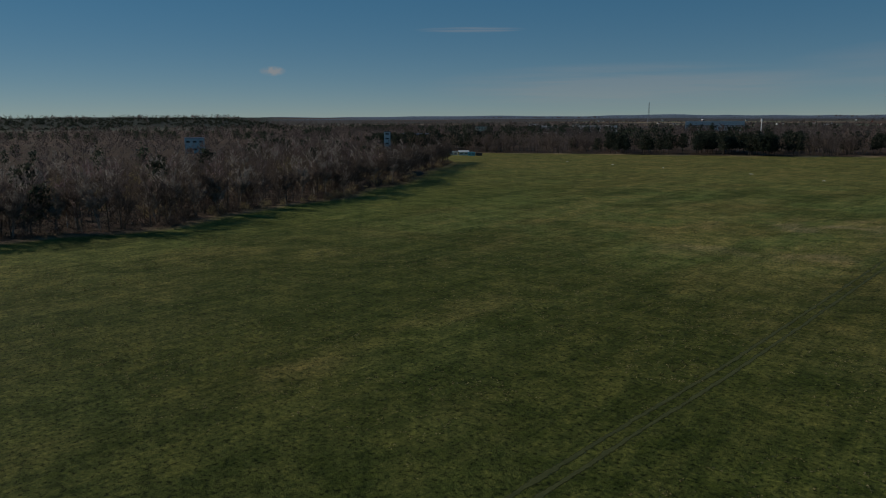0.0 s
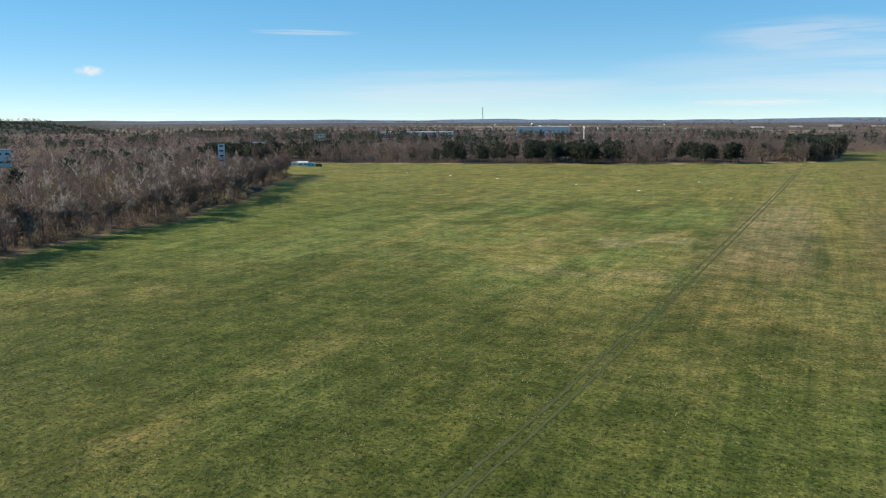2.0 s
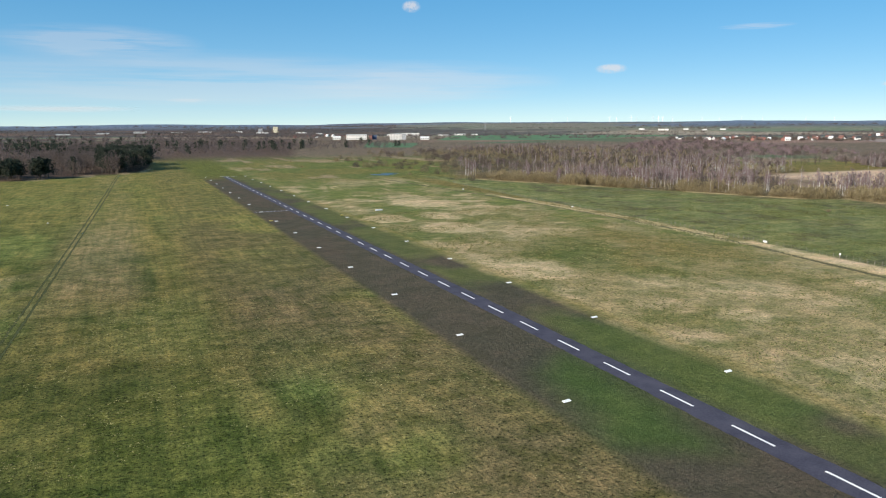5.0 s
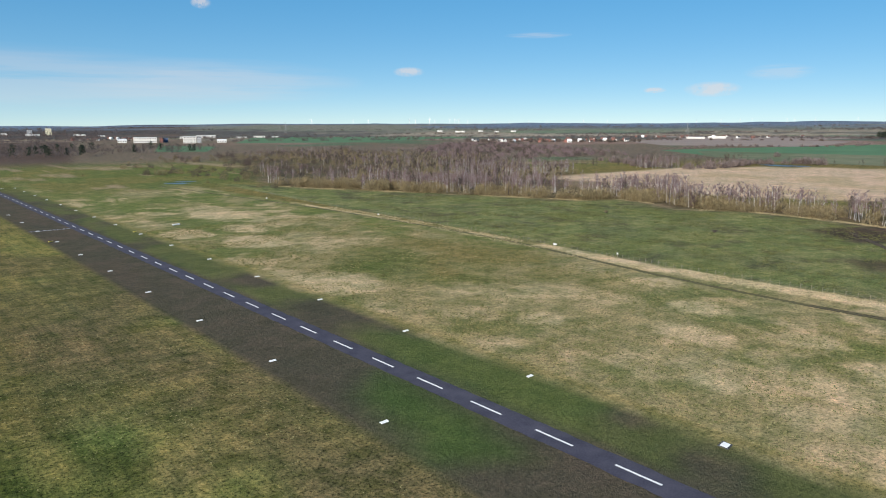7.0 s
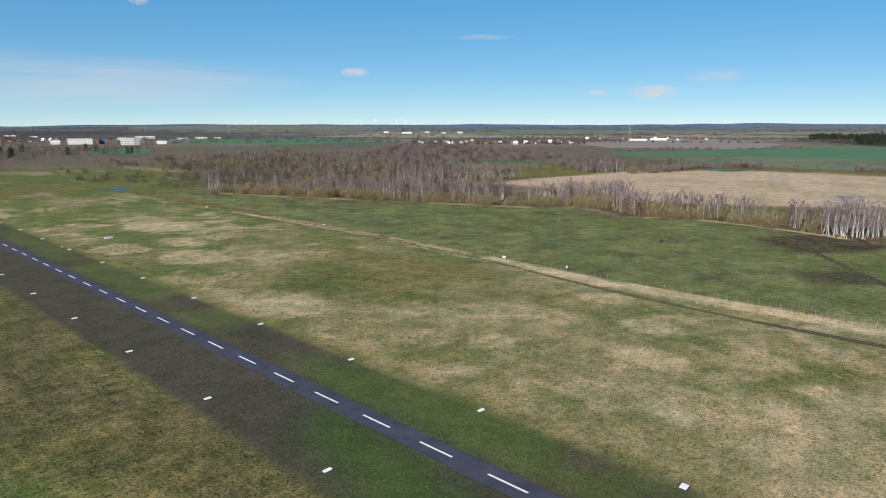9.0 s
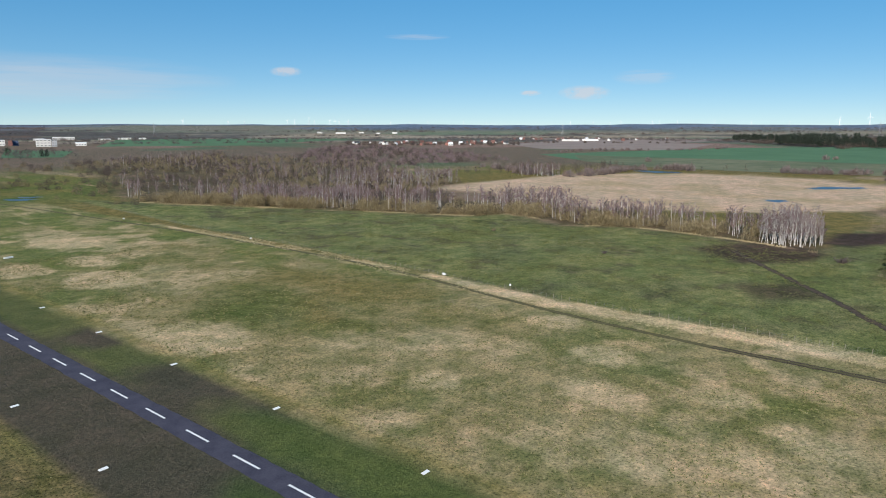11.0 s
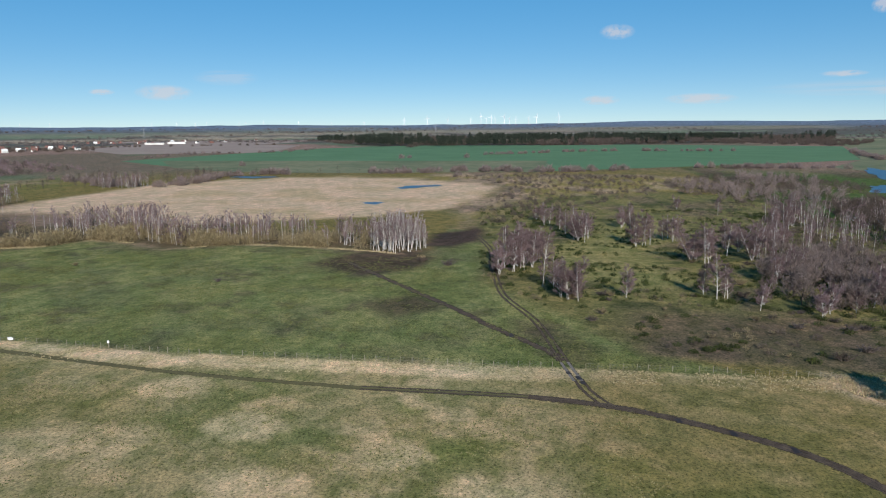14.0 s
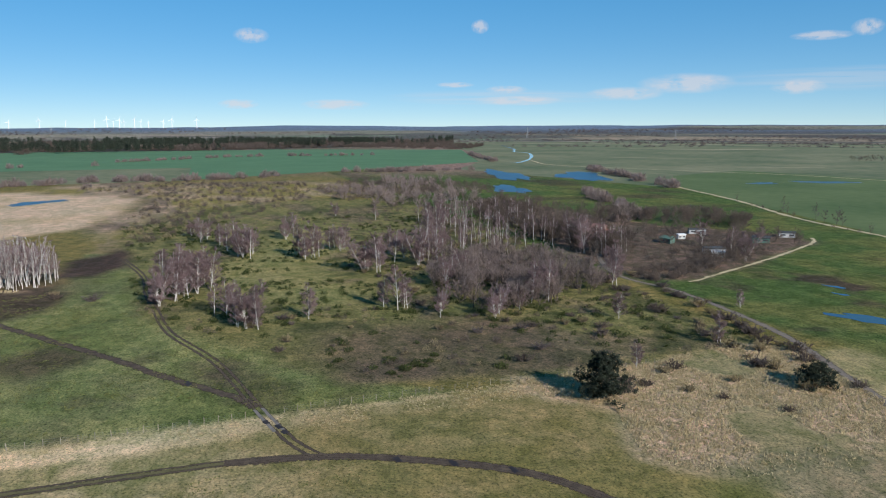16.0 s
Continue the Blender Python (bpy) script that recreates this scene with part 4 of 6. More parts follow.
# western wood: its edge trees stand singly, the rest as one mass
edge_kinds = [(tree("leafless_tree", bare_tree(71, 15, 4.4, limbs=18, twigs=(7, 5), up=0.85, twig_r=0.06), BARK, GREY_TWIG, "leafless grey-brown tree at the edge of the wood", "tree", "trees along the wood"), 15),
              (tree("leafless_tree", bare_tree(72, 14, 5.0, stems=2, limbs=14, twigs=(7, 5), up=0.7, first=0.15, twig_r=0.06), BARK, BROWN_TWIG, "leafless dark brown tree at the edge of the wood", "tree", "trees along the wood"), 14),
              (tree("leafless_tree", bare_tree(73, 16, 4.0, stems=2, limbs=18, twigs=(8, 5), up=1.2, twig_r=0.055), PALE_TWIG, PALE_TWIG, "leafless pale grey poplar at the edge of the wood", "tree", "trees along the wood"), 16),
              (tree("leafless_tree", bare_tree(74, 15, 4.8, limbs=18, twigs=(7, 5), up=0.8, first=0.12, twig_r=0.06), BARK, BROWN_TWIG, "leafless brown tree at the edge of the wood", "tree", "trees along the wood"), 15)]
edge_line = curve_points(WOOD_WEST[:13], 5.0)
edge_places = [(p.x - rnd.uniform(3, 9), p.y + rnd.uniform(-1.5, 1.5), rnd.uniform(11, 17)) for p in edge_line for _ in (0, 1)]
planted_all(edge_kinds, edge_places)
hem = [(p.x - rnd.uniform(0, 9), p.y + rnd.uniform(-2.5, 2.5), rnd.uniform(0.25, 0.85)) for p in edge_line for _ in range(5)]
wood_mass("wood_edge_brush", MID_BUSH, hem[::2], BROWN_TWIG, "brown leafless brush along the edge of the wood", 61)
wood_mass("wood_edge_willows", MID_BUSH, [h for h in hem[1::2] if h[1] > 120], OLIVE_TWIG, "olive brush along the edge of the wood", 62)
near = scatter(mass_rng, WOOD_WEST, 1150, lambda x, y, r: (to_line(x, y, WOOD_WEST[:14]) < 130) & (to_line(x, y, WOOD_WEST[:14]) > 8) & (y > 20))
wood_mass("western_wood", MID_GREY, sized(near[1125:] + near[:200], 0.75, 1.2), GREY_TWIG, "mass of leafless grey-brown trees beside the airfield", 1, BARK)
wood_mass("western_wood_birches", MID_BIRCH, sized(near[200:400], 0.8, 1.2), BIRCH_TWIG, "leafless purple-brown birches with pale trunks in a wood", 64, BIRCH_BARK)
wood_mass("western_wood_brown", MID_BROWN, sized(near[400:760], 0.75, 1.15), BROWN_TWIG, "mass of leafless dark brown trees beside the airfield", 2, BARK)
wood_mass("western_wood_willows", MID_BUSH, sized(near[840:1000], 1.5, 2.5), OLIVE_TWIG, "olive yellow willows among leafless trees", 3)
wood_mass("western_wood_poplars", MID_GREY, sized(near[1000:1080], 0.9, 1.25), PALE_TWIG, "pale leafless poplars among darker trees", 4, PALE_TWIG)
wood_mass("western_wood_pines", MID_PINE, sized(near[1080:1105], 0.8, 1.1), NEEDLE, "dark green pines among leafless trees", 5, BARK)
deep = sorted(scatter(mass_rng, WOOD_WEST, 1350, lambda x, y, r: (to_line(x, y, WOOD_WEST[:14]) >= 125) & (y > 40)), key=lambda p: float(fbm(p[0], p[1], 110, 251, 2)))
undergrowth = scatter(mass_rng, WOOD_WEST, 900, lambda x, y, r: (to_line(x, y, WOOD_WEST[:14]) < 135) & (to_line(x, y, WOOD_WEST[:14]) > 4) & (y > 20))
wood_mass("western_undergrowth", LOW_BRUSH, sized(undergrowth, 0.6, 1.35), BROWN_TWIG, "dark brown leafless undergrowth in the wood", 91)
wood_mass("deep_western_wood", FAR_TREE, sized(deep[:1150], 0.8, 1.2), GREY_TWIG, "leafless grey-brown woodland canopy", 6)
wood_mass("deep_western_pines", FAR_PINE, sized(deep[1190:], 0.6, 0.9), NEEDLE, "dark green pine canopy in leafless woodland", 7)

# northern wood across the end of the field
north = sorted(scatter(mass_rng, WOOD_NORTH, 900, lambda x, y, r: (to_line(x, y, WOOD_NORTH[1:12]) < 110) & (x > -520)), key=lambda p: float(fbm(p[0], p[1], 70, 253, 2)))
wood_mass("northern_wood", MID_GREY, sized(north[:330], 1.0, 1.5), GREY_TWIG, "tall leafless trees along the far end of the airfield", 8, BARK)
wood_mass("northern_wood_brown", MID_BROWN, sized(north[330:620:2] + north[:330:3], 1.1, 1.5), BROWN_TWIG, "leafless brown trees along the far end of the airfield", 9, BARK)
wood_mass("northern_wood_pines", MID_PINE, sized(north[331:620:5] + north[660:], 0.85, 1.25), NEEDLE, "dark green pines along the far end of the airfield", 10, BARK)
tip = scatter(mass_rng, [(-12, 700), (16, 735), (26, 890), (-30, 900), (-40, 740)], 60)
wood_mass("northern_pine_clump", MID_PINE, sized(tip, 1.1, 1.5), NEEDLE, "dense dark green pine clump at the corner of the wood", 11, BARK)
north_deep = sorted(scatter(mass_rng, WOOD_NORTH, 1650, lambda x, y, r: (to_line(x, y, WOOD_NORTH[1:12]) >= 105)), key=lambda p: float(fbm(p[0], p[1], 150, 257, 2)))
wood_mass("deep_northern_wood", FAR_TREE, sized(north_deep[:1400], 1.0, 1.4), GREY_TWIG, "leafless grey-brown woodland canopy", 12)
wood_mass("deep_northern_pines", FAR_PINE, sized(north_deep[1400:], 0.9, 1.3), NEEDLE, "dark green pine canopy in leafless woodland", 13)
# strip of wood beyond the runway's end
beyond = scatter(mass_rng, [(30, 1040), (140, 1130), (330, 1160), (520, 1250), (520, 1420), (200, 1500), (-200, 1500)], 620)
wood_mass("wood_beyond_runway", FAR_TREE, sized(beyond[:560], 0.9, 1.25), GREY_TWIG, "leafless wood beyond the end of the runway", 14)
wood_mass("pines_beyond_runway", FAR_PINE, sized(beyond[560:], 0.9, 1.2), NEEDLE, "dark green pines in a leafless wood", 15)

# birch and willow thicket east of the meadow
def by_edge(lo, hi):
    return lambda x, y, r: (to_line(x, y, MEADOW_EDGE) > lo) & (to_line(x, y, MEADOW_EDGE) < hi)


front = scatter(mass_rng, WOOD_EAST, 620, lambda x, y, r: by_edge(1.5, 20)(x, y, r) & (y > 124) & (fbm(x, y, 14, 203) > 0.48))
wood_mass("willow_thicket", MID_BUSH, [(x, y, k * (1.75 if y > 200 else 1.45)) for x, y, k in sized(front[:540], 0.35, 1.3)], OLIVE_TWIG, "olive-brown willow thicket along the meadow", 16)
inner = scatter(mass_rng, WOOD_EAST, 620, lambda x, y, r: by_edge(8, 56)(x, y, r) & ((y > 440) | (fbm(x, y, 18, 209) > 0.40)) & ((y < 400) | (fbm(x, y, 30, 213) > 0.56)) & ((y > 260) | (to_line(x, y, MEADOW_EDGE) < 30)))
wood_mass("birch_thicket", MID_BIRCH, sized(inner[:520], 0.75, 1.2), BIRCH_TWIG, "leafless birches with white trunks in a willow thicket", 17, BIRCH_BARK)
wood_mass("alder_thicket", MID_GREY, sized(inner[520:], 0.6, 0.95), GREY_TWIG, "leafless grey alders in a willow thicket", 18, BARK)
back = scatter(mass_rng, WOOD_EAST, 1500, lambda x, y, r: (to_line(x, y, MEADOW_EDGE) > 45) & (fbm(x, y, 90, 201) > 0.43) & ~((x < 420) & (y > 470) & (fbm(x, y, 60, 207) < 0.58)))
wood_mass("eastern_brush", MID_BUSH, sized(back[420:640], 1.2, 2.1), OLIVE_TWIG, "olive-brown willow clumps in a birch wood", 97)
wood_mass("eastern_birch_wood", MID_BIRCH, sized(back[:420], 0.7, 1.1), BIRCH_TWIG, "purple-brown leafless birch wood with white trunks", 19, BIRCH_BARK)
wood_mass("eastern_brown_wood", FAR_TREE, sized(back[800:1250], 0.55, 0.95), BROWN_TWIG, "leafless brown carr woodland", 20)
wood_mass("eastern_willow_wood", FAR_TREE, sized(back[1250:], 0.5, 0.8), OLIVE_TWIG, "olive-brown willow woodland", 21)

# low brown carr and birch woods beyond the reeds
carr = scatter(mass_rng, [(609, 718), (613, 627), (738, 688), (896, 647), (1054, 836), (1294, 1335), (1180, 1440), (760, 1000)], 620)
wood_mass("carr_wood", LOW_BRUSH, sized(carr[:260], 1.2, 2.0), BROWN_TWIG, "low brown leafless carr woodland beyond reeds", 92)
wood_mass("carr_birches", LOW_BRUSH, sized(carr[260:], 1.3, 2.2), BIRCH_TWIG, "purple-brown leafless carr woodland beyond reeds", 95)
red_wood = scatter(mass_rng, [(467, 560), (561, 525), (545, 459), (470, 436), (425, 440), (415, 470), (430, 540)], 190)
wood_mass("reed_birch_wood", MID_BIRCH, sized(red_wood, 0.8, 1.15), BIRCH_TWIG, "purple-brown leafless birches with white trunks beside reeds", 93, BIRCH_BARK)
round_copse = scatter(mass_rng, [(636, 462), (650, 425), (672, 428), (665, 470)], 42)
wood_mass("reed_copse", MID_BIRCH, sized(round_copse, 0.9, 1.3), BIRCH_TWIG, "rounded copse of white-trunked birches behind reeds", 94, BIRCH_BARK)

# copses and hedges round the heath, the garden plots and the far fields
copse = scatter(mass_rng, [(258, -38), (266, -70), (285, -98), (330, -100), (350, -84), (345, -56), (305, -36)], 215)
wood_mass("heath_copse", MID_GREY, sized(copse[:45], 0.5, 0.75), COPSE_TWIG, "dense grey-brown leafless copse on the heath", 31, BARK)
wood_mass("heath_copse_brown", MID_BROWN, sized(copse[45:70], 0.55, 0.8), BROWN_TWIG, "dense brown leafless copse on the heath", 32, BARK)
wood_mass("heath_copse_thicket", FINE_COPSE, sized(copse[70:], 0.7, 1.1), COPSE_TWIG, "fine twiggy grey-brown thicket on the heath", 65, BARK)
ridge = scatter(mass_rng, [(345, -40), (400, -60), (480, -80), (520, -110), (480, -128), (400, -118), (350, -100), (335, -70)], 170)
wood_mass("ridge_birches", MID_BIRCH, sized(ridge[:75], 0.85, 1.25), BIRCH_TWIG, "leafless purple-brown birches with white trunks", 33, BIRCH_BARK)
wood_mass("ridge_brush", MID_BUSH, sized(ridge[75:], 0.6, 1.1), BROWN_TWIG, "leafless brown brush under birches", 34)
plot_trees = scatter(mass_rng, PLOTS, 330)
wood_mass("plot_trees", MID_BROWN, sized(plot_trees[:150], 0.55, 0.95), BROWN_TWIG, "leafless brown garden trees among huts", 35, BARK)
wood_mass("plot_hedges", MID_BUSH, sized(plot_trees[150:], 0.5, 0.95), BROWN_TWIG, "leafless brown hedges round garden plots", 36)
dark_band = scatter(mass_rng, [(330, -128), (345, -150), (372, -150), (415, -140), (470, -150), (480, -172), (520, -160), (500, -125), (430, -112), (380, -118)], 130)
wood_mass("plot_wood", FINE_COPSE, sized(dark_band[:90], 0.9, 1.35), BROWN_TWIG, "dark brown leafless wood behind garden plots", 70, BARK)
wood_mass("plot_birches", MID_BIRCH, sized(dark_band[90:], 0.85, 1.2), BIRCH_TWIG, "leafless birches with white trunks behind garden plots", 71, BIRCH_BARK)
plot_front = scatter(mass_rng, [(284, -117), (294, -150), (330, -205), (345, -200), (318, -160), (304, -122)], 120)
wood_mass("plot_front_brush", MID_BUSH, sized(plot_front, 0.5, 0.95), BROWN_TWIG, "brown leafless brush in front of garden plots", 72)
behind_row = scatter(mass_rng, [(455, -185), (478, -205), (440, -262), (392, -268), (388, -245), (430, -225)], 70)
wood_mass("plot_tree_row", FINE_COPSE, sized(behind_row, 0.7, 1.15), BROWN_TWIG, "grey-brown leafless trees behind garden plots", 73, BARK)
outer = scatter(mass_rng, [(520, -110), (600, -60), (700, -60), (830, -150), (800, -210), (680, -180), (590, -175), (510, -165)], 200)
wood_mass("outer_wood", FINE_COPSE, sized(outer[:110], 0.8, 1.25), COPSE_TWIG, "grey-brown leafless wood beyond the heath", 74, BARK)
wood_mass("outer_brush", MID_BUSH, sized(outer[110:], 0.7, 1.3), BROWN_TWIG, "brown leafless brush beyond the heath", 75)
spinney = scatter(mass_rng, [(600, -120), (640, -200), (760, -240), (860, -120), (760, -60), (660, -70)], 190)
wood_mass("far_spinney", MID_BUSH, sized(spinney, 0.8, 1.6), BROWN_TWIG, "grey-brown leafless spinney beyond the heath", 37)
brush = scatter(mass_rng, [(430, 80), (560, 90), (700, 80), (820, 160), (880, 60), (820, -60), (640, -40), (480, 50)], 620)
wood_mass("marsh_bushes", MID_BUSH, sized(brush[:480], 0.35, 0.95), BROWN_TWIG, "scattered brown bushes on rough marsh", 38)
wood_mass("marsh_willows", MID_BUSH, sized(brush[480:], 0.5, 1.0), OLIVE_TWIG, "scattered olive willow bushes on rough marsh", 39)


def hedge(line, step, reach, lo, hi, jump=0.0):
    out = []
    for p in curve_points(line, step):
        if mass_rng.random() >= jump and (not jump or vnoise(np.array([p.x]), np.array([p.y]), 55, 301)[0] > 0.36):
            out.append((p.x + mass_rng.uniform(-reach, reach), p.y + mass_rng.uniform(-reach, reach), mass_rng.uniform(lo, hi)))
    return out


rows_of_trees = (hedge([(1000, -300), (995, -165), (998, -93), (911, 27), (916, 158), (877, 213), (860, 330), (800, 430)], 3.5, 13, 0.4, 1.0, 0.2)
                 + hedge([(1369, 231), (1490, 89), (1574, -4), (1596, -114), (1590, -300)], 6, 7, 0.4, 0.9, 0.3) + hedge([(1590, -530), (1400, -480), (1214, -438)], 9, 6, 0.6, 0.95)
                 + hedge([(960, -482), (920, -462), (780, -425), (648, -390)], 6, 6, 0.7, 1.05, 0.1) + hedge([(737, 576), (661, 440), (698, 407), (792, 414)], 7, 12, 0.5, 1.0)
                 + hedge([(437, -200), (480, -235), (585, -272), (640, -290)], 6, 7, 0.5, 0.85) + hedge([(1240, 780), (1400, 800), (1538, 661), (1760, 640)], 16, 12, 0.4, 0.8)
                 + [(1249, 310, 0.9), (1265, 300, 0.7), (1283, 202, 0.9), (877, 231, 0.8), (833, 151, 0.7), (1014, 492, 0.8)])
reed_trees = hedge([(723, 535), (697, 470), (723, 440), (790, 431)], 4, 14, 0.6, 1.1) + hedge([(800, 420), (850, 330), (877, 213)], 14, 10, 0.4, 0.8) + hedge([(560, 560), (640, 500), (700, 470)], 6, 16, 0.4, 0.8)
wood_mass("reed_edge_trees", MID_GREY, reed_trees, BROWN_TWIG, "brown leafless trees behind the reed field", 58, BARK)
wood_mass("field_hedges", FAR_BUSH, [(x, y, k * 1.4) for x, y, k in rows_of_trees], COPSE_TWIG, "leafless brown hedge trees between far fields", 40)
ditch = hedge([(640, -388), (529, -362), (450, -335), (390, -312), (341, -302)], 9, 3, 0.3, 0.55, 0.45)
wood_mass("ditch_trees", MID_GREY, [(523, -360, 0.55), (447, -333, 0.85), (441, -331, 0.6), (407, -321, 0.8), (398, -318, 0.7), (384, -313, 0.85), (379, -312, 0.7), (349, -299, 0.5)], GREY_TWIG, "leafless grey trees along a reedy ditch", 96, BARK)
wood_mass("ditch_bushes", MID_BUSH, ditch, BROWN_TWIG, "brown bushes along a reedy ditch", 41)
field_bushes = [(160, 718, 0.5), (242, 742, 0.7), (270, 840, 0.6), (216, 563, 0.8), (174, 838, 0.6), (190, 800, 0.4), (140, 900, 0.5), (236, 505, 0.8), (241, 512, 0.9)] + sized(scatter(mass_rng, [(236, 640), (290, 600), (345, 580), (360, 640), (290, 720)], 40), 0.5, 1.0)
near_copse = scatter(mass_rng, [(280, 600), (345, 570), (372, 600), (330, 660), (285, 665)], 46)
wood_mass("runway_copse", MID_GREY, sized(near_copse[:30], 0.45, 0.8), BROWN_TWIG, "brown leafless copse on rough grass", 54, BARK)
wood_mass("runway_copse_birches", MID_BIRCH, sized(near_copse[30:], 0.6, 0.95), BIRCH_TWIG, "leafless birches in a copse on rough grass", 55, BIRCH_BARK)
mixed = sized(scatter(mass_rng, [(215, 480), (262, 462), (300, 520), (420, 640), (520, 820), (600, 1100), (300, 1050), (200, 760), (230, 560)], 190), 0.7, 2.0)
wood_mass("rough_grass_bushes", MID_BUSH, mixed[:110], BROWN_TWIG, "brown bushes scattered over rough grass", 56)
wood_mass("rough_grass_willows", MID_BUSH, mixed[110:], OLIVE_TWIG, "olive willows scattered over rough grass", 57)
wood_mass("field_bushes", MID_BUSH, field_bushes, OLIVE_TWIG, "olive-brown bushes on rough grass beyond the runway", 42)
far_pines = sorted(scatter(mass_rng, FAR_FOREST, 2600), key=lambda p: -float(fbm(p[0], p[1], 260, 259, 2)))
wood_mass("far_pine_forest", FAR_PINE, sized(far_pines[:800] + far_pines[800:1700:3], 1.1, 1.6), NEEDLE, "dark green pine forest behind green fields", 43)
wood_mass("far_bare_forest", RIM_BUSH, sized(far_pines[801:], 1.0, 1.6), BROWN_TWIG, "brown leafless edge of a pine forest", 44)
strip_wood = scatter(mass_rng, [(2232, -361), (1910, -640), (2400, -900), (2600, -780)], 180)
wood_mass("far_brown_wood", FAR_BUSH, sized(strip_wood, 1.1, 1.7), BROWN_TWIG, "brown leafless wood beyond the fields", 45)
village_trees = [(x, y, mass_rng.uniform(0.7, 1.1)) for az, r in zip(np.radians(mass_rng.uniform(41, 67, 330)), mass_rng.uniform(1960, 2360, 330)) for x, y in ((r * math.sin(az), r * math.cos(az)),) if az < radians(54.5) or r > 2290]
wood_mass("village_trees", FAR_BUSH, village_trees, BROWN_TWIG, "bare brown garden trees in a far village", 76)
small_copse = scatter(mass_rng, [(1000, -1010), (1090, -1080), (1000, -1180), (880, -1060)], 90)
wood_mass("plain_copse", FAR_TREE, sized(small_copse, 0.6, 0.9), BROWN_TWIG, "brown copse on the open plain", 46)


def ring_wood(count, az0, az1, r0, r1, size=420, least=0.42):
    az, r = np.radians(mass_rng.uniform(az0, az1, count * 9)), np.sqrt(mass_rng.uniform(r0 ** 2, r1 ** 2, count * 9))
    x, y = r * np.sin(az), r * np.cos(az)
    ok = fbm(x, y, size, 211) > least
    return list(zip(x[ok], y[ok]))[:count]


wood_mass("country_woods_north", DIM_TREE, sized(ring_wood(1900, -75, 14, 1150, 3600), 1.0, 1.6), GREY_TWIG, "grey-brown leafless woods reaching to the hills", 47)
wood_mass("pine_ridge", RIM_BUSH, sized(ring_wood(1000, -80, -52.2, 2550, 3150), 0.7, 1.05), NEEDLE, "dark pine forest on a low ridge", 77)
wood_mass("country_pines_north", FAR_PINE, sized(ring_wood(420, -75, 4, 1000, 3400), 0.7, 1.05), NEEDLE, "dark pine woods reaching to the hills", 48)
belts = []
for k in range(150):
    az, r, half = mass_rng.uniform(-40, 150), mass_rng.uniform(2300, 4250), mass_rng.uniform(60, 420)
    for d in np.arange(-half, half, 13.0):
        a = radians(az) + d / r
        belts.append((r * math.sin(a) + mass_rng.normal(0, 26), r * math.cos(a) + mass_rng.normal(0, 26), mass_rng.uniform(0.6, 1.4)))
wood_mass("country_belts", BELT_BUSH, belts, GREY_TWIG, "brown belts of trees between fields on the far plain", 49)

heath_brush = scatter(mass_rng, HEATH, 900, lambda x, y, r: (x < 560) & ((fbm(x, y, 30, 223) > 0.5) | (y < -40)) & ~((x > 285) & (x < 470) & (y > -14) & (y < 40)) & ~((x < 262) & (y > 10)))
wood_mass("heath_brush", LOW_BRUSH, sized(heath_brush[:430], 0.2, 0.55), BROWN_TWIG, "low brown leafless brush on the heath", 52)
wood_mass("heath_brush_olive", LOW_BRUSH, sized(heath_brush[640:], 0.2, 0.5), OLIVE_TWIG, "low olive leafless brush on the heath", 53)
# low green gorse and bramble on the heath
gorse = scatter(mass_rng, HEATH, 1300, lambda x, y, r: (fbm(x, y, 26, 221) > 0.50) & (x < 520))
wood_mass("gorse", [shrub(s, 1.1, 1.2, 70, 0.07) for s in (81, 82)], sized(gorse, 0.6, 1.9), BRAMBLE, "low dark green gorse and bramble on the heath", 50)
clump = [(218, -2, 1.6), (216, 2, 1.2), (220, -5, 1.4), (222, -9, 1.3), (226, -12, 1.1), (219, -7, 1.0)]
wood_mass("gorse_by_fence", [shrub(83, 1.2, 1.5, 220, 0.06)], clump, BRAMBLE, "green gorse clump near the fence", 51)


# dry grass standing along the fence, the thicket and in the scrub
def tufts(name, places, height, material, label, blades=5, seed=3, width=0.05):
    rng = np.random.default_rng(seed)
    p = np.array(places)
    b = np.repeat(np.c_[p, np.zeros(len(p))], blades, 0) + rng.normal(0, 0.22, (len(p) * blades, 3)) * [1, 1, 0]
    d = rng.normal(0, 0.35, (len(b), 3)) * [1, 1, 0] + [0, 0, 1]
    return tagged(new(name, tri_mesh(name, *slips(b, b + d * height * rng.uniform(0.5, 1.1, (len(b), 1)), width), material)), label, "dry grass", kind="stuff")


fence_side = []
for p in curve_points(FENCE[1:], 0.35):
    for _ in range(3):
        off = mass_rng.uniform(0.3, 1) ** 2 * 10
        if vnoise(np.array([p.x - off]), np.array([p.y]), 9, 231)[0] > 0.30 and not (26 < p.y < 37):
            fence_side.append((p.x - off, p.y + mass_rng.uniform(-0.3, 0.3)))
tufts("dry_grass_band", fence_side, 0.42, STRAW, "tall straw-coloured dry grass along the fence", blades=7, width=0.05)
scrub_grass = scatter(mass_rng, SCRUB, 9000, lambda x, y, r: (fbm(x, y, 20, 113) > 0.40) & (x + r.normal(0, 6, x.shape) > 154))
tufts("dry_scrub_grass", scrub_grass, 0.5, STRAW, "dense dry grass on rough ground", seed=4, width=0.08)
edge_grass = [(p.x - mass_rng.uniform(-1.5, 1.8), p.y + mass_rng.uniform(-1, 1)) for p in curve_points(MEADOW_EDGE, 0.35) for _ in (0, 1) if vnoise(np.array([p.x]), np.array([p.y]), 16, 233)[0] > 0.5]
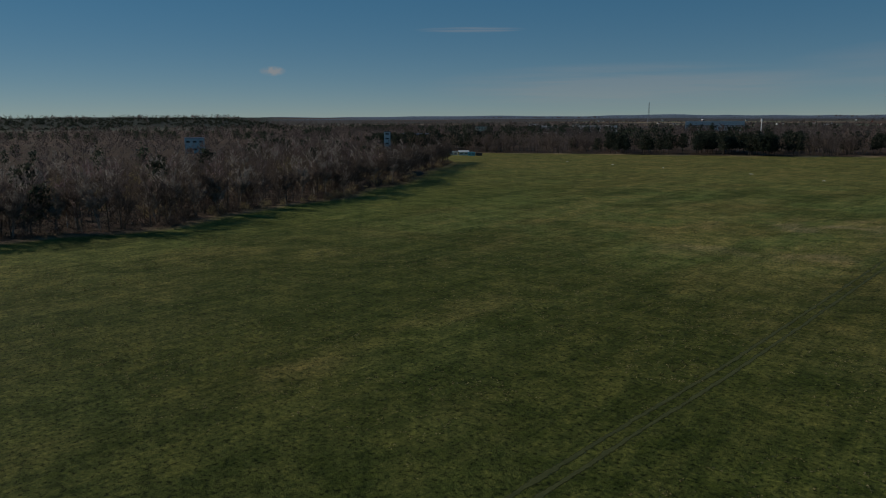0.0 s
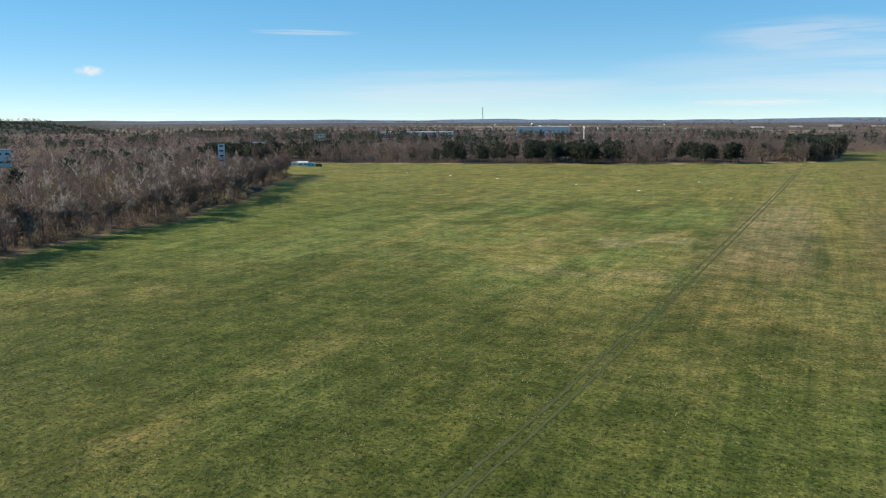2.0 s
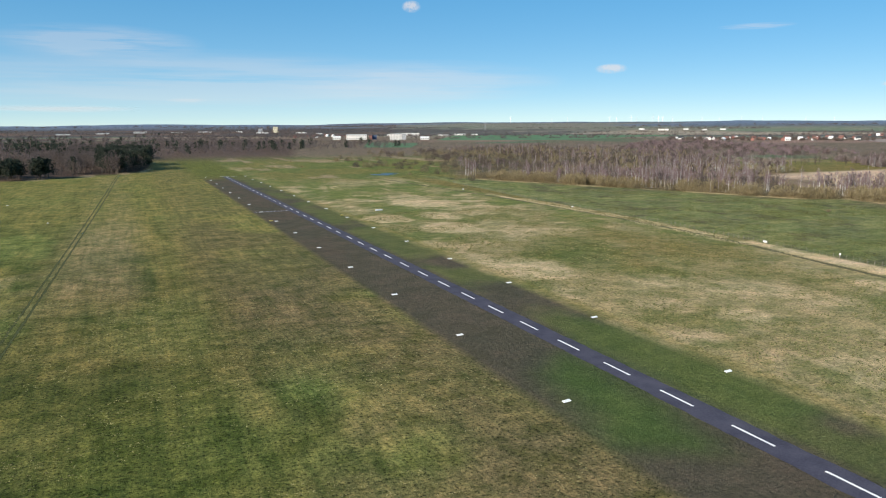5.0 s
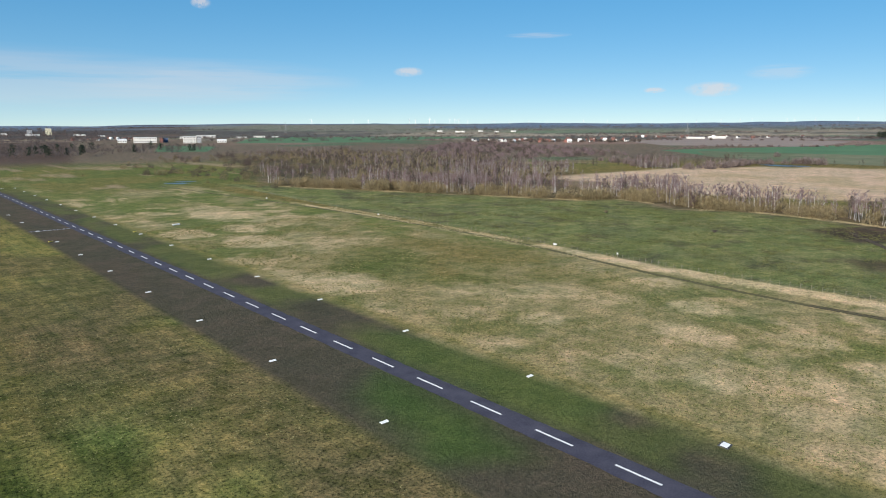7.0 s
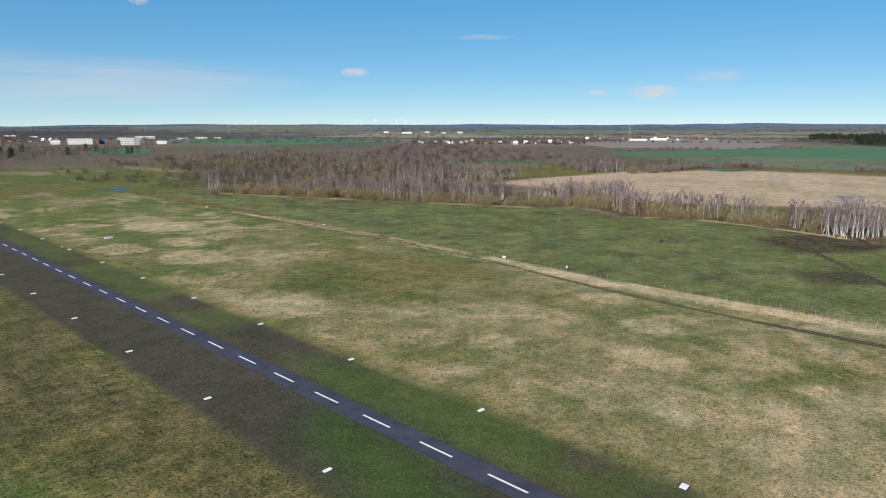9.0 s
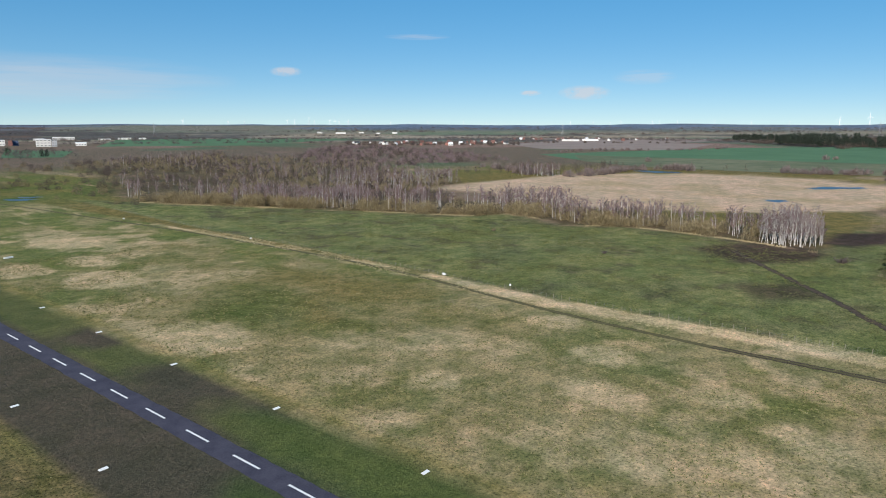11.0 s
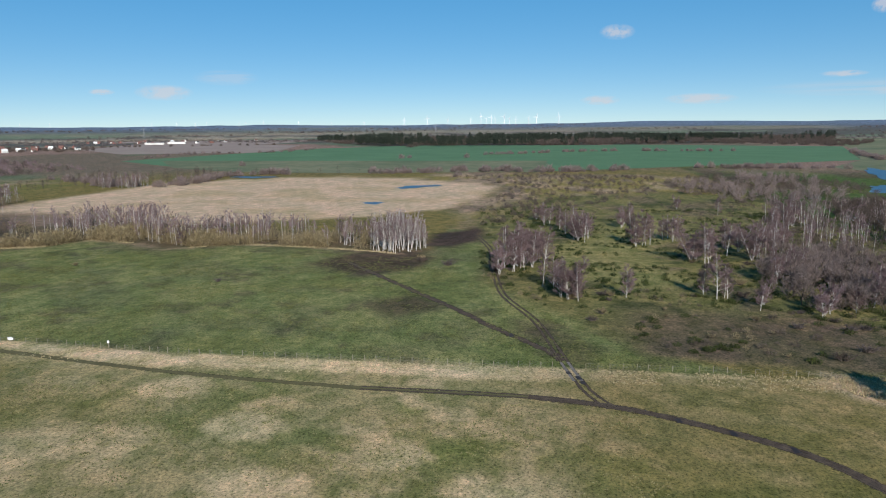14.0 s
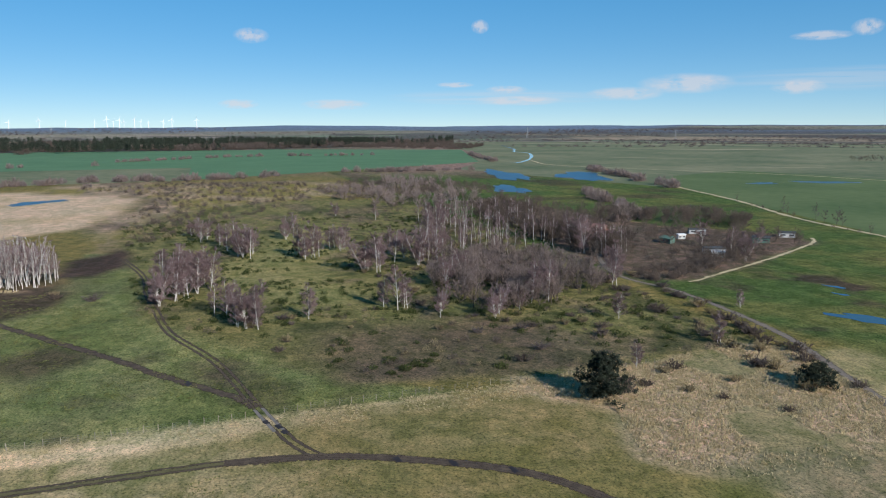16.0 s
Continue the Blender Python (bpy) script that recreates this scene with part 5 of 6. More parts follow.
tufts("dry_meadow_edge", edge_grass, 0.7, STRAW, "dry grass along the edge of the thicket", seed=5, width=0.08)

# coarse tussocks standing out of the turf
TUSSOCK = surface("green_tussock", (0.075, 0.082, 0.028), (0.15, 0.152, 0.055), 0.3, 0.95, relief=0, island=0.35, thin=0.3)
TUSSOCK_DRY = surface("dry_tussock", (0.17, 0.15, 0.065), (0.30, 0.255, 0.13), 0.3, 0.95, relief=0, island=0.3, thin=0.3)
west_lot = scatter(mass_rng, [(-170, 45), (-25, 30), (52, 45), (52, 150), (-40, 240), (-150, 200)], 15000, lambda x, y, r: (fbm(x, y, 12, 241) + r.uniform(-0.1, 0.1, x.shape) > 0.52) & ((np.abs(x + 26 - 0.04 * (y - 60)) > 2) | (x > -20)))
tufts("grass_tussocks", west_lot[:9000], 0.11, TUSSOCK, "dark green grass tussocks on the airfield", 3, 6, 0.11)
tufts("dry_tussocks", west_lot[9000:], 0.13, TUSSOCK_DRY, "yellowed grass tussocks on the airfield", 3, 7, 0.12)
east_lot = scatter(mass_rng, [(93, 10), (176, 20), (176, 130), (188, 200), (180, 320), (93, 320)], 17000, lambda x, y, r: fbm(x, y, 9, 243) + r.uniform(-0.12, 0.12, x.shape) > 0.48)
tufts("pasture_tussocks", east_lot[:8000], 0.25, TUSSOCK, "green tussocks on rough pasture", 3, 8, 0.14)
tufts("dry_pasture_tussocks", east_lot[8000:], 0.25, TUSSOCK_DRY, "straw-coloured tussocks on rough pasture", 3, 9, 0.12)
meadow_lot = scatter(mass_rng, [(204, 10), (202, 120), (208, 250), (230, 400), (270, 390), (330, 280), (335, 220), (345, 150), (335, 80), (260, 45)], 11000, lambda x, y, r: fbm(x, y, 10, 245) + r.uniform(-0.1, 0.1, x.shape) > 0.52)
tufts("meadow_tussocks", meadow_lot, 0.28, TUSSOCK, "dark tussocks on a grazed meadow", 3, 10, 0.16)

# ---------------------------------------------------------------- tracks, road, fence
tagged(strip("dirt_track", TRACK[:9], 2.9, 0.02, RUT, ragged=0.25, seed=11), "dark worn earth track in dry grass", "track", kind="structure")
tagged(strip("muddy_track", TRACK[8:], 3.6, 0.02, MUD, ragged=0.3, seed=29), "brown muddy earth track in grass", "track", kind="structure")
for k, off in enumerate((-0.85, 0.85)):
    tagged(strip("muddy_rut", TRACK[7:], 0.95, 0.04, MUD, ragged=0.15, offset=off, seed=12 + k), "wet dark wheel rut", "track", kind="structure")
    tagged(strip("muddy_rut", GATE_TRACK, 1.2, 0.04, MUD, ragged=0.12, offset=off, seed=14 + k), "wet dark wheel rut", "track", kind="structure")
    tagged(strip("concrete_track_strip", [(191.5, 30.5), (196, 31.6), (204, 33.5)], 0.7, 0.055, CONCRETE, ragged=0.04, offset=off, seed=16 + k), "pale worn concrete wheel strip at a gateway", "track", kind="structure")
    tagged(strip("field_rut", [(-30.2, 20), (-28.2, 59), (-26.4, 89), (-23.6, 165), (-19.8, 272), (-14, 460), (-9.2, 640), (-4, 760)], 0.8, 0.02, RUT_GREEN, ragged=0.16, offset=off, seed=18 + k), "faint wheel rut across mown grass", "track", kind="structure")
for px_, py_, len_ in ((190.5, 29.6, 1.6), (193.5, 30.4, 2.2), (196.5, 32.6, 1.8), (224.5, 47.6, 3.2), (168.0, 3.0, 2.4), (172.5, 12.0, 2.0), (162.5, -6.0, 2.2)):
    tagged(strip("puddle", [(px_ - len_ / 2, py_ - len_ * 0.12), (px_, py_), (px_ + len_ / 2, py_ + len_ * 0.12)], 1.1, 0.065, PUDDLE, ragged=0.2, seed=int(px_), step=0.4), "dark muddy puddle in a wheel track", "puddle", kind="structure")
tagged(strip("mud_track", MUD_TRACK, 3.8, 0.03, MUD, ragged=0.45, seed=21), "dark wet mud track across pasture", "track", kind="structure")
tagged(strip("gravel_road", ROAD, 3.6, 0.04, GRAVEL, ragged=0.3, seed=22), "pale grey gravel road past scrub", "road", kind="structure")
tagged(strip("field_road", [(1250, -521), (1076, -485), (893, -576), (766, -648), (655, -672), (500, -690)], 7, 0.05, STRAW_BAND, ragged=1.5, seed=23, step=12), "pale reed-lined field road on the plain", "road", kind="structure")
tagged(strip("reedy_verge", [(281, -131), (282, -137), (285, -142), (295, -164), (307, -190), (323, -221), (340, -251), (352, -262)], 2.8, 0.05, STRAW_BAND, ragged=0.8, seed=27), "ragged straw-coloured verge round garden plots", "verge", kind="structure")
tagged(strip("reedy_ditch", [(668, -405), (529, -364), (426, -322), (341, -303), (270, -290)], 5.5, 0.05, STRAW_BAND, ragged=1.4, seed=24, step=4), "pale reedy ditch between meadows", "ditch", kind="structure")
taxi = tagged(strip("runway_taxi_line", [(53.9, 350.4), (62, 350.4), (70.6, 350.4)], 2.6, 0.022, ASPHALT, ragged=0.1, seed=25), "short asphalt strip joining the runway", "runway", kind="structure")
dash = bpy.data.meshes.new("taxi_dash")
bm_ = boxed(-0.6, 0.6, -0.14, 0.14, 0.034, 0.042)
bm_.to_mesh(dash)
bm_.free()
dash.materials.append(PAINT_WHITE)
for k in range(9):
    for off in (-0.75, 0.75):
        part("taxi_dash", dash, None, taxi, "white painted taxi line dash").location = (54.8 + 1.85 * k, 350.4 + off, 0)


def earth_heap(line, width, height, seed):
    """A long uneven heap on the ground, with lumps of soil and brushwood."""
    pts = curve_points(line, 0.9)
    n, rows = 11, []
    for i, p in enumerate(pts):
        q = pts[min(i + 1, len(pts) - 1)] - pts[max(i - 1, 0)]
        side = np.array((q.y, -q.x)) / max(q.length, 1e-6)
        u = np.linspace(-1, 1, n)
        xs, ys = p.x + side[0] * u * width / 2, p.y + side[1] * u * width / 2
        ends = min(1.0, i / 5, (len(pts) - 1 - i) / 5)
        zs = height * ends * (1 - u * u) * (0.35 + 1.1 * fbm(xs, ys, 5, seed)) + 0.5 * ends * (fbm(xs, ys, 1.3, seed + 9) - 0.45) * (1 - u * u) - 0.05
        rows.append(np.stack([xs, ys, zs], 1))
    i = (np.arange(len(pts) - 1)[:, None] * n + np.arange(n - 1)[None, :]).ravel()
    tris = np.concatenate([np.stack([i, i + 1, i + n + 1], 1), np.stack([i, i + n + 1, i + n], 1)])
    return tagged(new("earth_heap", tri_mesh("earth_heap", np.concatenate(rows), tris, MUD_HEAP)), "long dark heap of soil and brushwood by the wood", "heap", kind="structure")


earth_heap([(-224, 205), (-232, 222), (-243, 247), (-254, 272), (-264, 294)], 8.0, 2.6, 401)


def build_fence():
    f = tagged(new("fence"), "weathered wooden post and wire fence in dry grass", "fence")
    bm = bmesh.new()
    bmesh.ops.create_cone(bm, cap_ends=True, segments=7, radius1=0.075, radius2=0.065, depth=1.45, matrix=Matrix.Translation((0, 0, 0.69)))
    bmesh.ops.create_cone(bm, cap_ends=True, segments=7, radius1=0.065, radius2=0.03, depth=0.06, matrix=Matrix.Translation((0, 0, 1.445)))
    me = bpy.data.meshes.new("post")
    bm.to_mesh(me)
    bm.free()
    me.materials.append(POST_WOOD)
    pts = [p for p in curve_points(FENCE, 2.7)]
    for p in pts:
        if not 29.5 < p.y < 35:
            o = part("post", me, None, f)
            o.matrix_basis = pose(p.x, p.y, 0, rnd.uniform(-4, 4), rnd.uniform(-4, 4), rnd.uniform(0, 90)) @ Matrix.Scale(rnd.uniform(0.85, 1.05), 4)
    for z in (0.5, 0.85, 1.2):
        for r in ([p for p in pts if p.y >= 35], [p for p in pts if p.y <= 29.5]):
            part("wire", tri_mesh("wire", *spikes([(a.x, a.y, z) for a in r[:-1]], [(b.x, b.y, z) for b in r[1:]], 0.012), WIRE), None, f, "thin steel fence wire")


build_fence()


def small_sign(x, y, w, d, h, label, turn=0):
    e = new("field_marker")
    part("board", boxed(-w / 2, w / 2, -d / 2, d / 2, h - 0.5, h, bevel=0.02), PANEL_WHITE, e)
    for s in (-1, 1):
        part("leg", boxed(s * w * 0.38 - 0.05, s * w * 0.38 + 0.05, -0.05, 0.05, -0.02, h - 0.49), POST_WOOD, e)
    e.matrix_basis = pose(x, y, 0, 0, 0, turn)
    return tagged(e, label, "marker", "white field markers")


small_sign(200.2, 179.3, 1.7, 0.9, 0.9, "white trough on legs beside the fence", 60)
small_sign(201.4, 151.4, 0.7, 0.5, 0.9, "small white box on legs beside the fence", 40)
small_sign(110.4, 330, 3.4, 1.0, 0.7, "low white board in dry grass", 10)
small_sign(202, 300, 0.9, 0.6, 0.9, "small white box on legs beside the fence", 30)
small_sign(196, 415, 1.0, 0.6, 0.9, "small white box on legs beside the fence", 30)
for mx, my in ((-254, 435), (-176.5, 413.6), (-33.5, 349), (-120, 395), (-80, 372), (-215, 425), (-60, 440)):
    copy_thing(first, pose(mx, my, 0, 10, 0, rnd.uniform(0, 90)))["label"] = "white marker board in the grass field"
for mx, my in YELLOW_BOARDS:
    e = new("yellow_marker")
    part("board", boxed(-0.7, 0.7, -0.3, 0.3, 0.30, 0.62, bevel=0.02), PANEL_YELLOW, e)
    for x in (-0.45, 0.45):
        part("foot", boxed(x - 0.04, x + 0.04, -0.2, 0.2, -0.02, 0.298), PANEL_DARK, e, "dark steel foot")
    e.matrix_basis = pose(mx, my, 0, 0, 0, 20)
    tagged(e, "yellow painted marker board beside the runway", "marker")
framed = new("runway_board")
part("board", boxed(-0.75, 0.75, -0.5, 0.5, 0.20, 0.25, bevel=0.01), PANEL_WHITE, framed)
part("frame", boxed(-1.0, 1.0, -0.75, 0.75, 0.12, 0.198, bevel=0.02), PANEL_DARK, framed, "black painted frame")
part("foot", boxed(-0.6, 0.6, -0.4, 0.4, -0.02, 0.118), PANEL_DARK, framed)
framed.matrix_basis = pose(89.8, 48.1, 0, 8, 0, 10)
tagged(framed, "white board in a wide black frame beside the runway", "marker")


# ---------------------------------------------------------------- fields and water
def blob(name, cx, cy, rx, ry, turn, z, material, label, category, wave=0.09, seed=1, n=72):
    bm = bmesh.new()
    a = radians(turn)
    vs = []
    for k in range(n):
        t = 2 * math.pi * k / n
        w = 1 + wave * (math.sin(3 * t + seed) + 0.7 * math.sin(5 * t + 2.1 * seed) + 0.5 * math.sin(9 * t + 1.3 * seed))
        u, v = rx * w * math.cos(t), ry * w * math.sin(t)
        vs.append(bm.verts.new((cx + u * math.cos(a) - v * math.sin(a), cy + u * math.sin(a) + v * math.cos(a), z)))
    bm.faces.new(vs)
    me = bpy.data.meshes.new(name)
    bm.to_mesh(me)
    bm.free()
    me.materials.append(material)
    return tagged(new(name, me), label, category, kind="structure")


STREAM_M, _, sp_ = nodes_of("still_stream_water")
sp_.inputs["Base Color"].default_value = (0.03, 0.05, 0.06, 1)
sp_.inputs["Roughness"].default_value = 0.06
CROP_M = surface("winter_crop", (0.058, 0.128, 0.060), (0.090, 0.172, 0.084), 0.012, 0.95, fine=12, relief=0)
SOIL_M = surface("ploughed_soil", (0.20, 0.155, 0.13), (0.28, 0.22, 0.185), 0.012, 0.95, fine=14, relief=0)
PLAIN_M = surface("wet_plain_grass", (0.058, 0.088, 0.040), (0.190, 0.182, 0.106), 0.006, 0.95, fine=9, relief=0)
PARCEL_M = surface("wet_meadow_grass", (0.052, 0.088, 0.028), (0.105, 0.135, 0.052), 0.01, 0.95, fine=11, relief=0)
FALLOW_M = surface("fallow_grass", (0.20, 0.175, 0.105), (0.34, 0.29, 0.185), 0.01, 0.95, fine=11, relief=0)


def field(name, corners, z, material, label):
    bm = bmesh.new()
    bm.faces.new([bm.verts.new((x, y, z)) for x, y in corners])
    bmesh.ops.recalc_face_normals(bm, faces=bm.faces)
    me = bpy.data.meshes.new(name)
    bm.to_mesh(me)
    bm.free()
    if me.polygons[0].normal.z < 0:
        me.flip_normals()
    me.materials.append(material)
    return tagged(new(name, me), label, "field", kind="structure")


field("wet_plain", [(1020, -300), (1215, -408), (1650, -560), (2900, -900), (2700, -2300), (1200, -2200), (500, -1100), (345, -310), (640, -395)], 0.02, PLAIN_M, "wide dull green wet plain")
field("meadow_parcel", [(640, -396), (345, -306), (262, -292), (200, -420), (330, -700), (660, -692), (860, -650), (800, -500)], 0.035, PARCEL_M, "deep green wet meadow beyond a reedy ditch")
for cx, cy, w, d, tn in ((1700, -1250, 420, 60, -38), (2300, -1500, 600, 70, -40), (1500, -950, 160, 14, -30), (1290, -760, 90, 10, -28), (2550, -1150, 420, 60, -30), (1150, -1600, 360, 40, -50), (1900, -1800, 500, 50, -42), (900, -760, 130, 12, -20)):
    c_, s_ = math.cos(radians(tn + 90)), math.sin(radians(tn + 90))
    field("fallow_strip", [(cx + u * w / 2 * c_ - v * d / 2 * s_, cy + u * w / 2 * s_ + v * d / 2 * c_) for u, v in ((-1, -0.7), (-0.2, -1), (1, -0.5), (0.9, 0.6), (0.1, 1), (-0.9, 0.8))], 0.06, FALLOW_M, "pale strip of dry grass on the plain")
field("crop_field", [(1141, 770), (1783, 655), (2042, 455), (2064, -237), (1907, -625), (1216, -408), (1010, -93), (930, 34), (940, 179), (900, 302), (900, 447), (964, 560)], 0.10, CROP_M, "bright green winter crop field")
field("meadow_field", [(905, 60), (1180, 60), (1150, 700), (960, 570), (880, 440), (870, 300)], 0.16, PLAIN_M, "dull green meadow beside the crop field")
field("ploughed_field", [(2453, 1625), (2110, 985), (2600, 970), (3000, 1080), (3100, 1900), (2800, 2000)], 0.12, SOIL_M, "brown ploughed field")
field("ploughed_field", [(1540, 665), (2086, 810), (2400, 1500), (1700, 1250), (1420, 950)], 0.10, SOIL_M, "brown fallow field below the village")
field("crop_field", [(808, 1886), (1106, 1714), (2030, 2238), (2160, 2776), (1728, 2950), (1330, 2900)], 0.12, CROP_M, "green winter crop field near halls")
field("crop_field", [(421, 1342), (498, 1290), (634, 1586), (565, 1769)], 0.12, CROP_M, "small green crop field")
field("crop_field", [(2250, 2350), (3000, 1750), (3100, 2050), (2400, 2750)], 0.14, CROP_M, "green crop field behind the village")
for k, (cx, cy, rx, ry, tn) in enumerate(((885, -315, 100, 20, -12), (690, -236, 46, 15, -12), (835, -395, 82, 27, -22), (667, -515, 9, 17, 8), (658, -590, 12, 34, -30), (216, -149, 13, 4.5, 28), (256, -176, 4, 1.5, 20), (246, -168, 3, 1.2, 20), (690, 168, 26, 10, -40), (546, 172, 8, 7, 0), (795, 378, 12, 28, 0), (197, 578, 10, 6, -40), (208, 592, 8, 4, -30))):
    blob("pond", cx, cy, rx, ry, tn, 0.22 if cx > 700 else 0.06, STREAM_M if cy < -140 and cx < 300 else WATER_M, "blue sky-reflecting flood pond in wet grass", "pond", wave=0.17, seed=k + 1)
tagged(strip("stream", [(1165, -445), (1175, -466), (1330, -560), (1577, -672), (1700, -690), (1889, -773), (2359, -934)], 6, 0.2, STREAM_M, ragged=1.2, seed=26, step=25), "narrow stream winding over the plain", "stream", kind="structure")

# ---------------------------------------------------------------- buildings
WALL_WHITE = surface("white_render", (0.50, 0.49, 0.47), (0.68, 0.67, 0.64), 0.3, 0.9, relief=0, per_thing=0.1)
WALL_GREY = surface("grey_cladding", (0.28, 0.29, 0.30), (0.40, 0.41, 0.42), 0.3, 0.8, relief=0)
WALL_BRICK = surface("red_brick", (0.20, 0.09, 0.075), (0.30, 0.145, 0.12), 0.6, 0.9, relief=0, per_thing=0.15)
WALL_YELLOW = surface("yellow_render", (0.58, 0.53, 0.38), (0.70, 0.65, 0.48), 0.3, 0.9, relief=0)
ROOF_RED = surface("red_tiles", (0.14, 0.075, 0.068), (0.21, 0.118, 0.105), 0.8, 0.9, relief=0, per_thing=0.25)
ROOF_TILE = surface("village_roof_tiles", (0.105, 0.058, 0.048), (0.175, 0.095, 0.08), 0.8, 0.9, relief=0, per_thing=0.25)
ROOF_DARK = surface("dark_roofing", (0.035, 0.04, 0.045), (0.085, 0.09, 0.095), 0.6, 0.9, relief=0, per_thing=0.2)
ROOF_PALE = surface("pale_metal_roof", (0.55, 0.57, 0.58), (0.72, 0.74, 0.75), 0.2, 0.6, relief=0)
ROOF_BLUE = surface("blue_metal_roof", (0.06, 0.09, 0.17), (0.11, 0.15, 0.25), 0.2, 0.6, relief=0)
CYAN = surface("turquoise_tarpaulin", (0.10, 0.40, 0.50), (0.18, 0.55, 0.66), 0.8, 0.6, relief=0)
HUT_GREEN = surface("green_hut_boards", (0.06, 0.12, 0.10), (0.10, 0.18, 0.15), 1.0, 0.9, relief=0)
GLASS = surface("window_glass", (0.03, 0.04, 0.05), (0.06, 0.07, 0.08), 1.0, 0.1, relief=0)


def gable(w, d, h, rise, over=0.4, thick=0.25):
    bm = bmesh.new()
    for s in (-1, 1):
        y0, y1 = s * (d / 2 + over), 0.0
        z0, z1 = h - over * rise / (d / 2), h + rise
        vs = [bm.verts.new(c) for c in ((-w / 2 - over, y0, z0), (w / 2 + over, y0, z0), (w / 2 + over, y1, z1), (-w / 2 - over, y1, z1),
                                        (-w / 2 - over, y0, z0 + thick), (w / 2 + over, y0, z0 + thick), (w / 2 + over, y1, z1 + thick), (-w / 2 - over, y1, z1 + thick))]
        for q in ((0, 1, 2, 3), (7, 6, 5, 4), (0, 4, 5, 1), (1, 5, 6, 2), (2, 6, 7, 3), (3, 7, 4, 0)):
            bm.faces.new([vs[i] for i in q])
    bmesh.ops.recalc_face_normals(bm, faces=bm.faces)
    return bm


def walls(w, d, h, rise):
    bm = boxed(-w / 2, w / 2, -d / 2, d / 2, -0.1, h)
    if rise:
        for s in (-1, 1):
            a = [bm.verts.new((s * w / 2, y, z)) for y, z in ((-d / 2, h), (d / 2, h), (0, h + rise))]
            b = [bm.verts.new((s * (w / 2 - 0.3), y, z)) for y, z in ((-d / 2, h), (d / 2, h), (0, h + rise))]
            bm.faces.new(a), bm.faces.new(b[::-1])
            for i, j in ((0, 1), (1, 2), (2, 0)):
                bm.faces.new((a[i], b[i], b[j], a[j]))
        bmesh.ops.recalc_face_normals(bm, faces=bm.faces)
    return bm


def building(name, w, d, h, rise, wall, roof, label, category, bays=3, storeys=1, group="", chimney=False):
    e = new(name)
    part("wall", walls(w, d, h, rise), wall, e)
    if rise:
        r = part("roof", gable(w, d, h, rise), roof, e)
        if chimney:
            part("chimney", boxed(w * 0.2 - 0.4, w * 0.2 + 0.4, -0.4, 0.4, h + rise * 0.6, h + rise + 1.0), WALL_BRICK, r)
    else:
        part("roof", boxed(-w / 2 - 0.25, w / 2 + 0.25, -d / 2 - 0.25, d / 2 + 0.25, h + 0.003, h + 0.45), roof, e)
    for s in (-1, 1):
        for k in range(bays):
            for f in range(storeys):
                x, z = -w / 2 + (k + 0.5) * w / bays, (f + 0.55) * h / storeys
                ww, hh = w / bays * 0.28, min(1.6, h / storeys * 0.3)
                part("window", boxed(x - ww, x + ww, s * d / 2 - 0.08, s * d / 2 + 0.08, z - hh / 2, z + hh / 2), GLASS, e, "dark glazed window")
    return tagged(e, label, category, group)


def facing(x, y, extra=0.0):
    return -math.degrees(math.atan2(x, y)) + extra


def placed(e, x, y, turn=None, z=None):
    ground = float(rim_height(np.array([x]), np.array([y]))[0])
    e.matrix_basis = pose(x, y, ground if z is None else z, 0, 0, facing(x, y) if turn is None else turn)
    return e


kinds_h = [building("house", 12, 9, 4.5, 4.5, w, r, l, "house", 3, 1, "village houses", True) for w, r, l in
           ((WALL_WHITE, ROOF_TILE, "white rendered village house with red tiled roof"), (WALL_WHITE, ROOF_DARK, "white rendered village house with dark roof"),
            (WALL_BRICK, ROOF_TILE, "red brick village house with red tiled roof"), (WALL_WHITE, ROOF_PALE, "white rendered village house with pale roof"))]
spots = []
for k in range(42):
    az, r = radians(rnd.uniform(41.5, 53.5)), rnd.uniform(1980, 2330)
    spots.append((r * math.sin(az), r * math.cos(az)))
for k in range(30):
    az, r = radians(rnd.uniform(54, 66.5)), rnd.uniform(2650, 3050)
    spots.append((r * math.sin(az), r * math.cos(az)))
for k in range(22):
    az, r = radians(rnd.uniform(11.5, 16.5)), rnd.uniform(2700, 3100)
    spots.append((r * math.sin(az), r * math.cos(az)))
for k in range(26):
    az, r = radians(rnd.uniform(-30, -8)), rnd.uniform(3300, 3800)
    spots.append((r * math.sin(az), r * math.cos(az)))
for i, (x, y) in enumerate(spots):
    if i < 4:
        placed(kinds_h[i], x, y, rnd.uniform(0, 180))
    else:
        o = placed(copy_thing(kinds_h[rnd.choice((0, 0, 1, 2, 2, 3))], Matrix()), x, y, rnd.uniform(0, 180))
        o.scale = (rnd.uniform(0.6, 1.0),) * 3

placed(building("factory_hall", 62, 30, 15, 0, WALL_WHITE, ROOF_PALE, "long white factory hall with flat pale roof", "factory", 9, 2), 652, 2150)
placed(building("factory_office", 9, 26, 14, 0, WALL_BRICK, ROOF_DARK, "red-brown clad factory block beside white halls", "factory", 3, 3), 693, 2137)
placed(building("factory_tower", 15, 22, 13, 0, ROOF_BLUE, ROOF_DARK, "dark blue glazed factory block", "factory", 3, 3), 709, 2150)
placed(building("factory_wing", 34, 30, 18, 0, WALL_WHITE, ROOF_PALE, "white factory wing with flat roof", "factory", 4, 3), 722, 1990)
placed(building("factory_annex", 12, 29, 18, 0, WALL_GREY, ROOF_DARK, "dark grey factory annex", "factory", 2, 3), 745, 1982)
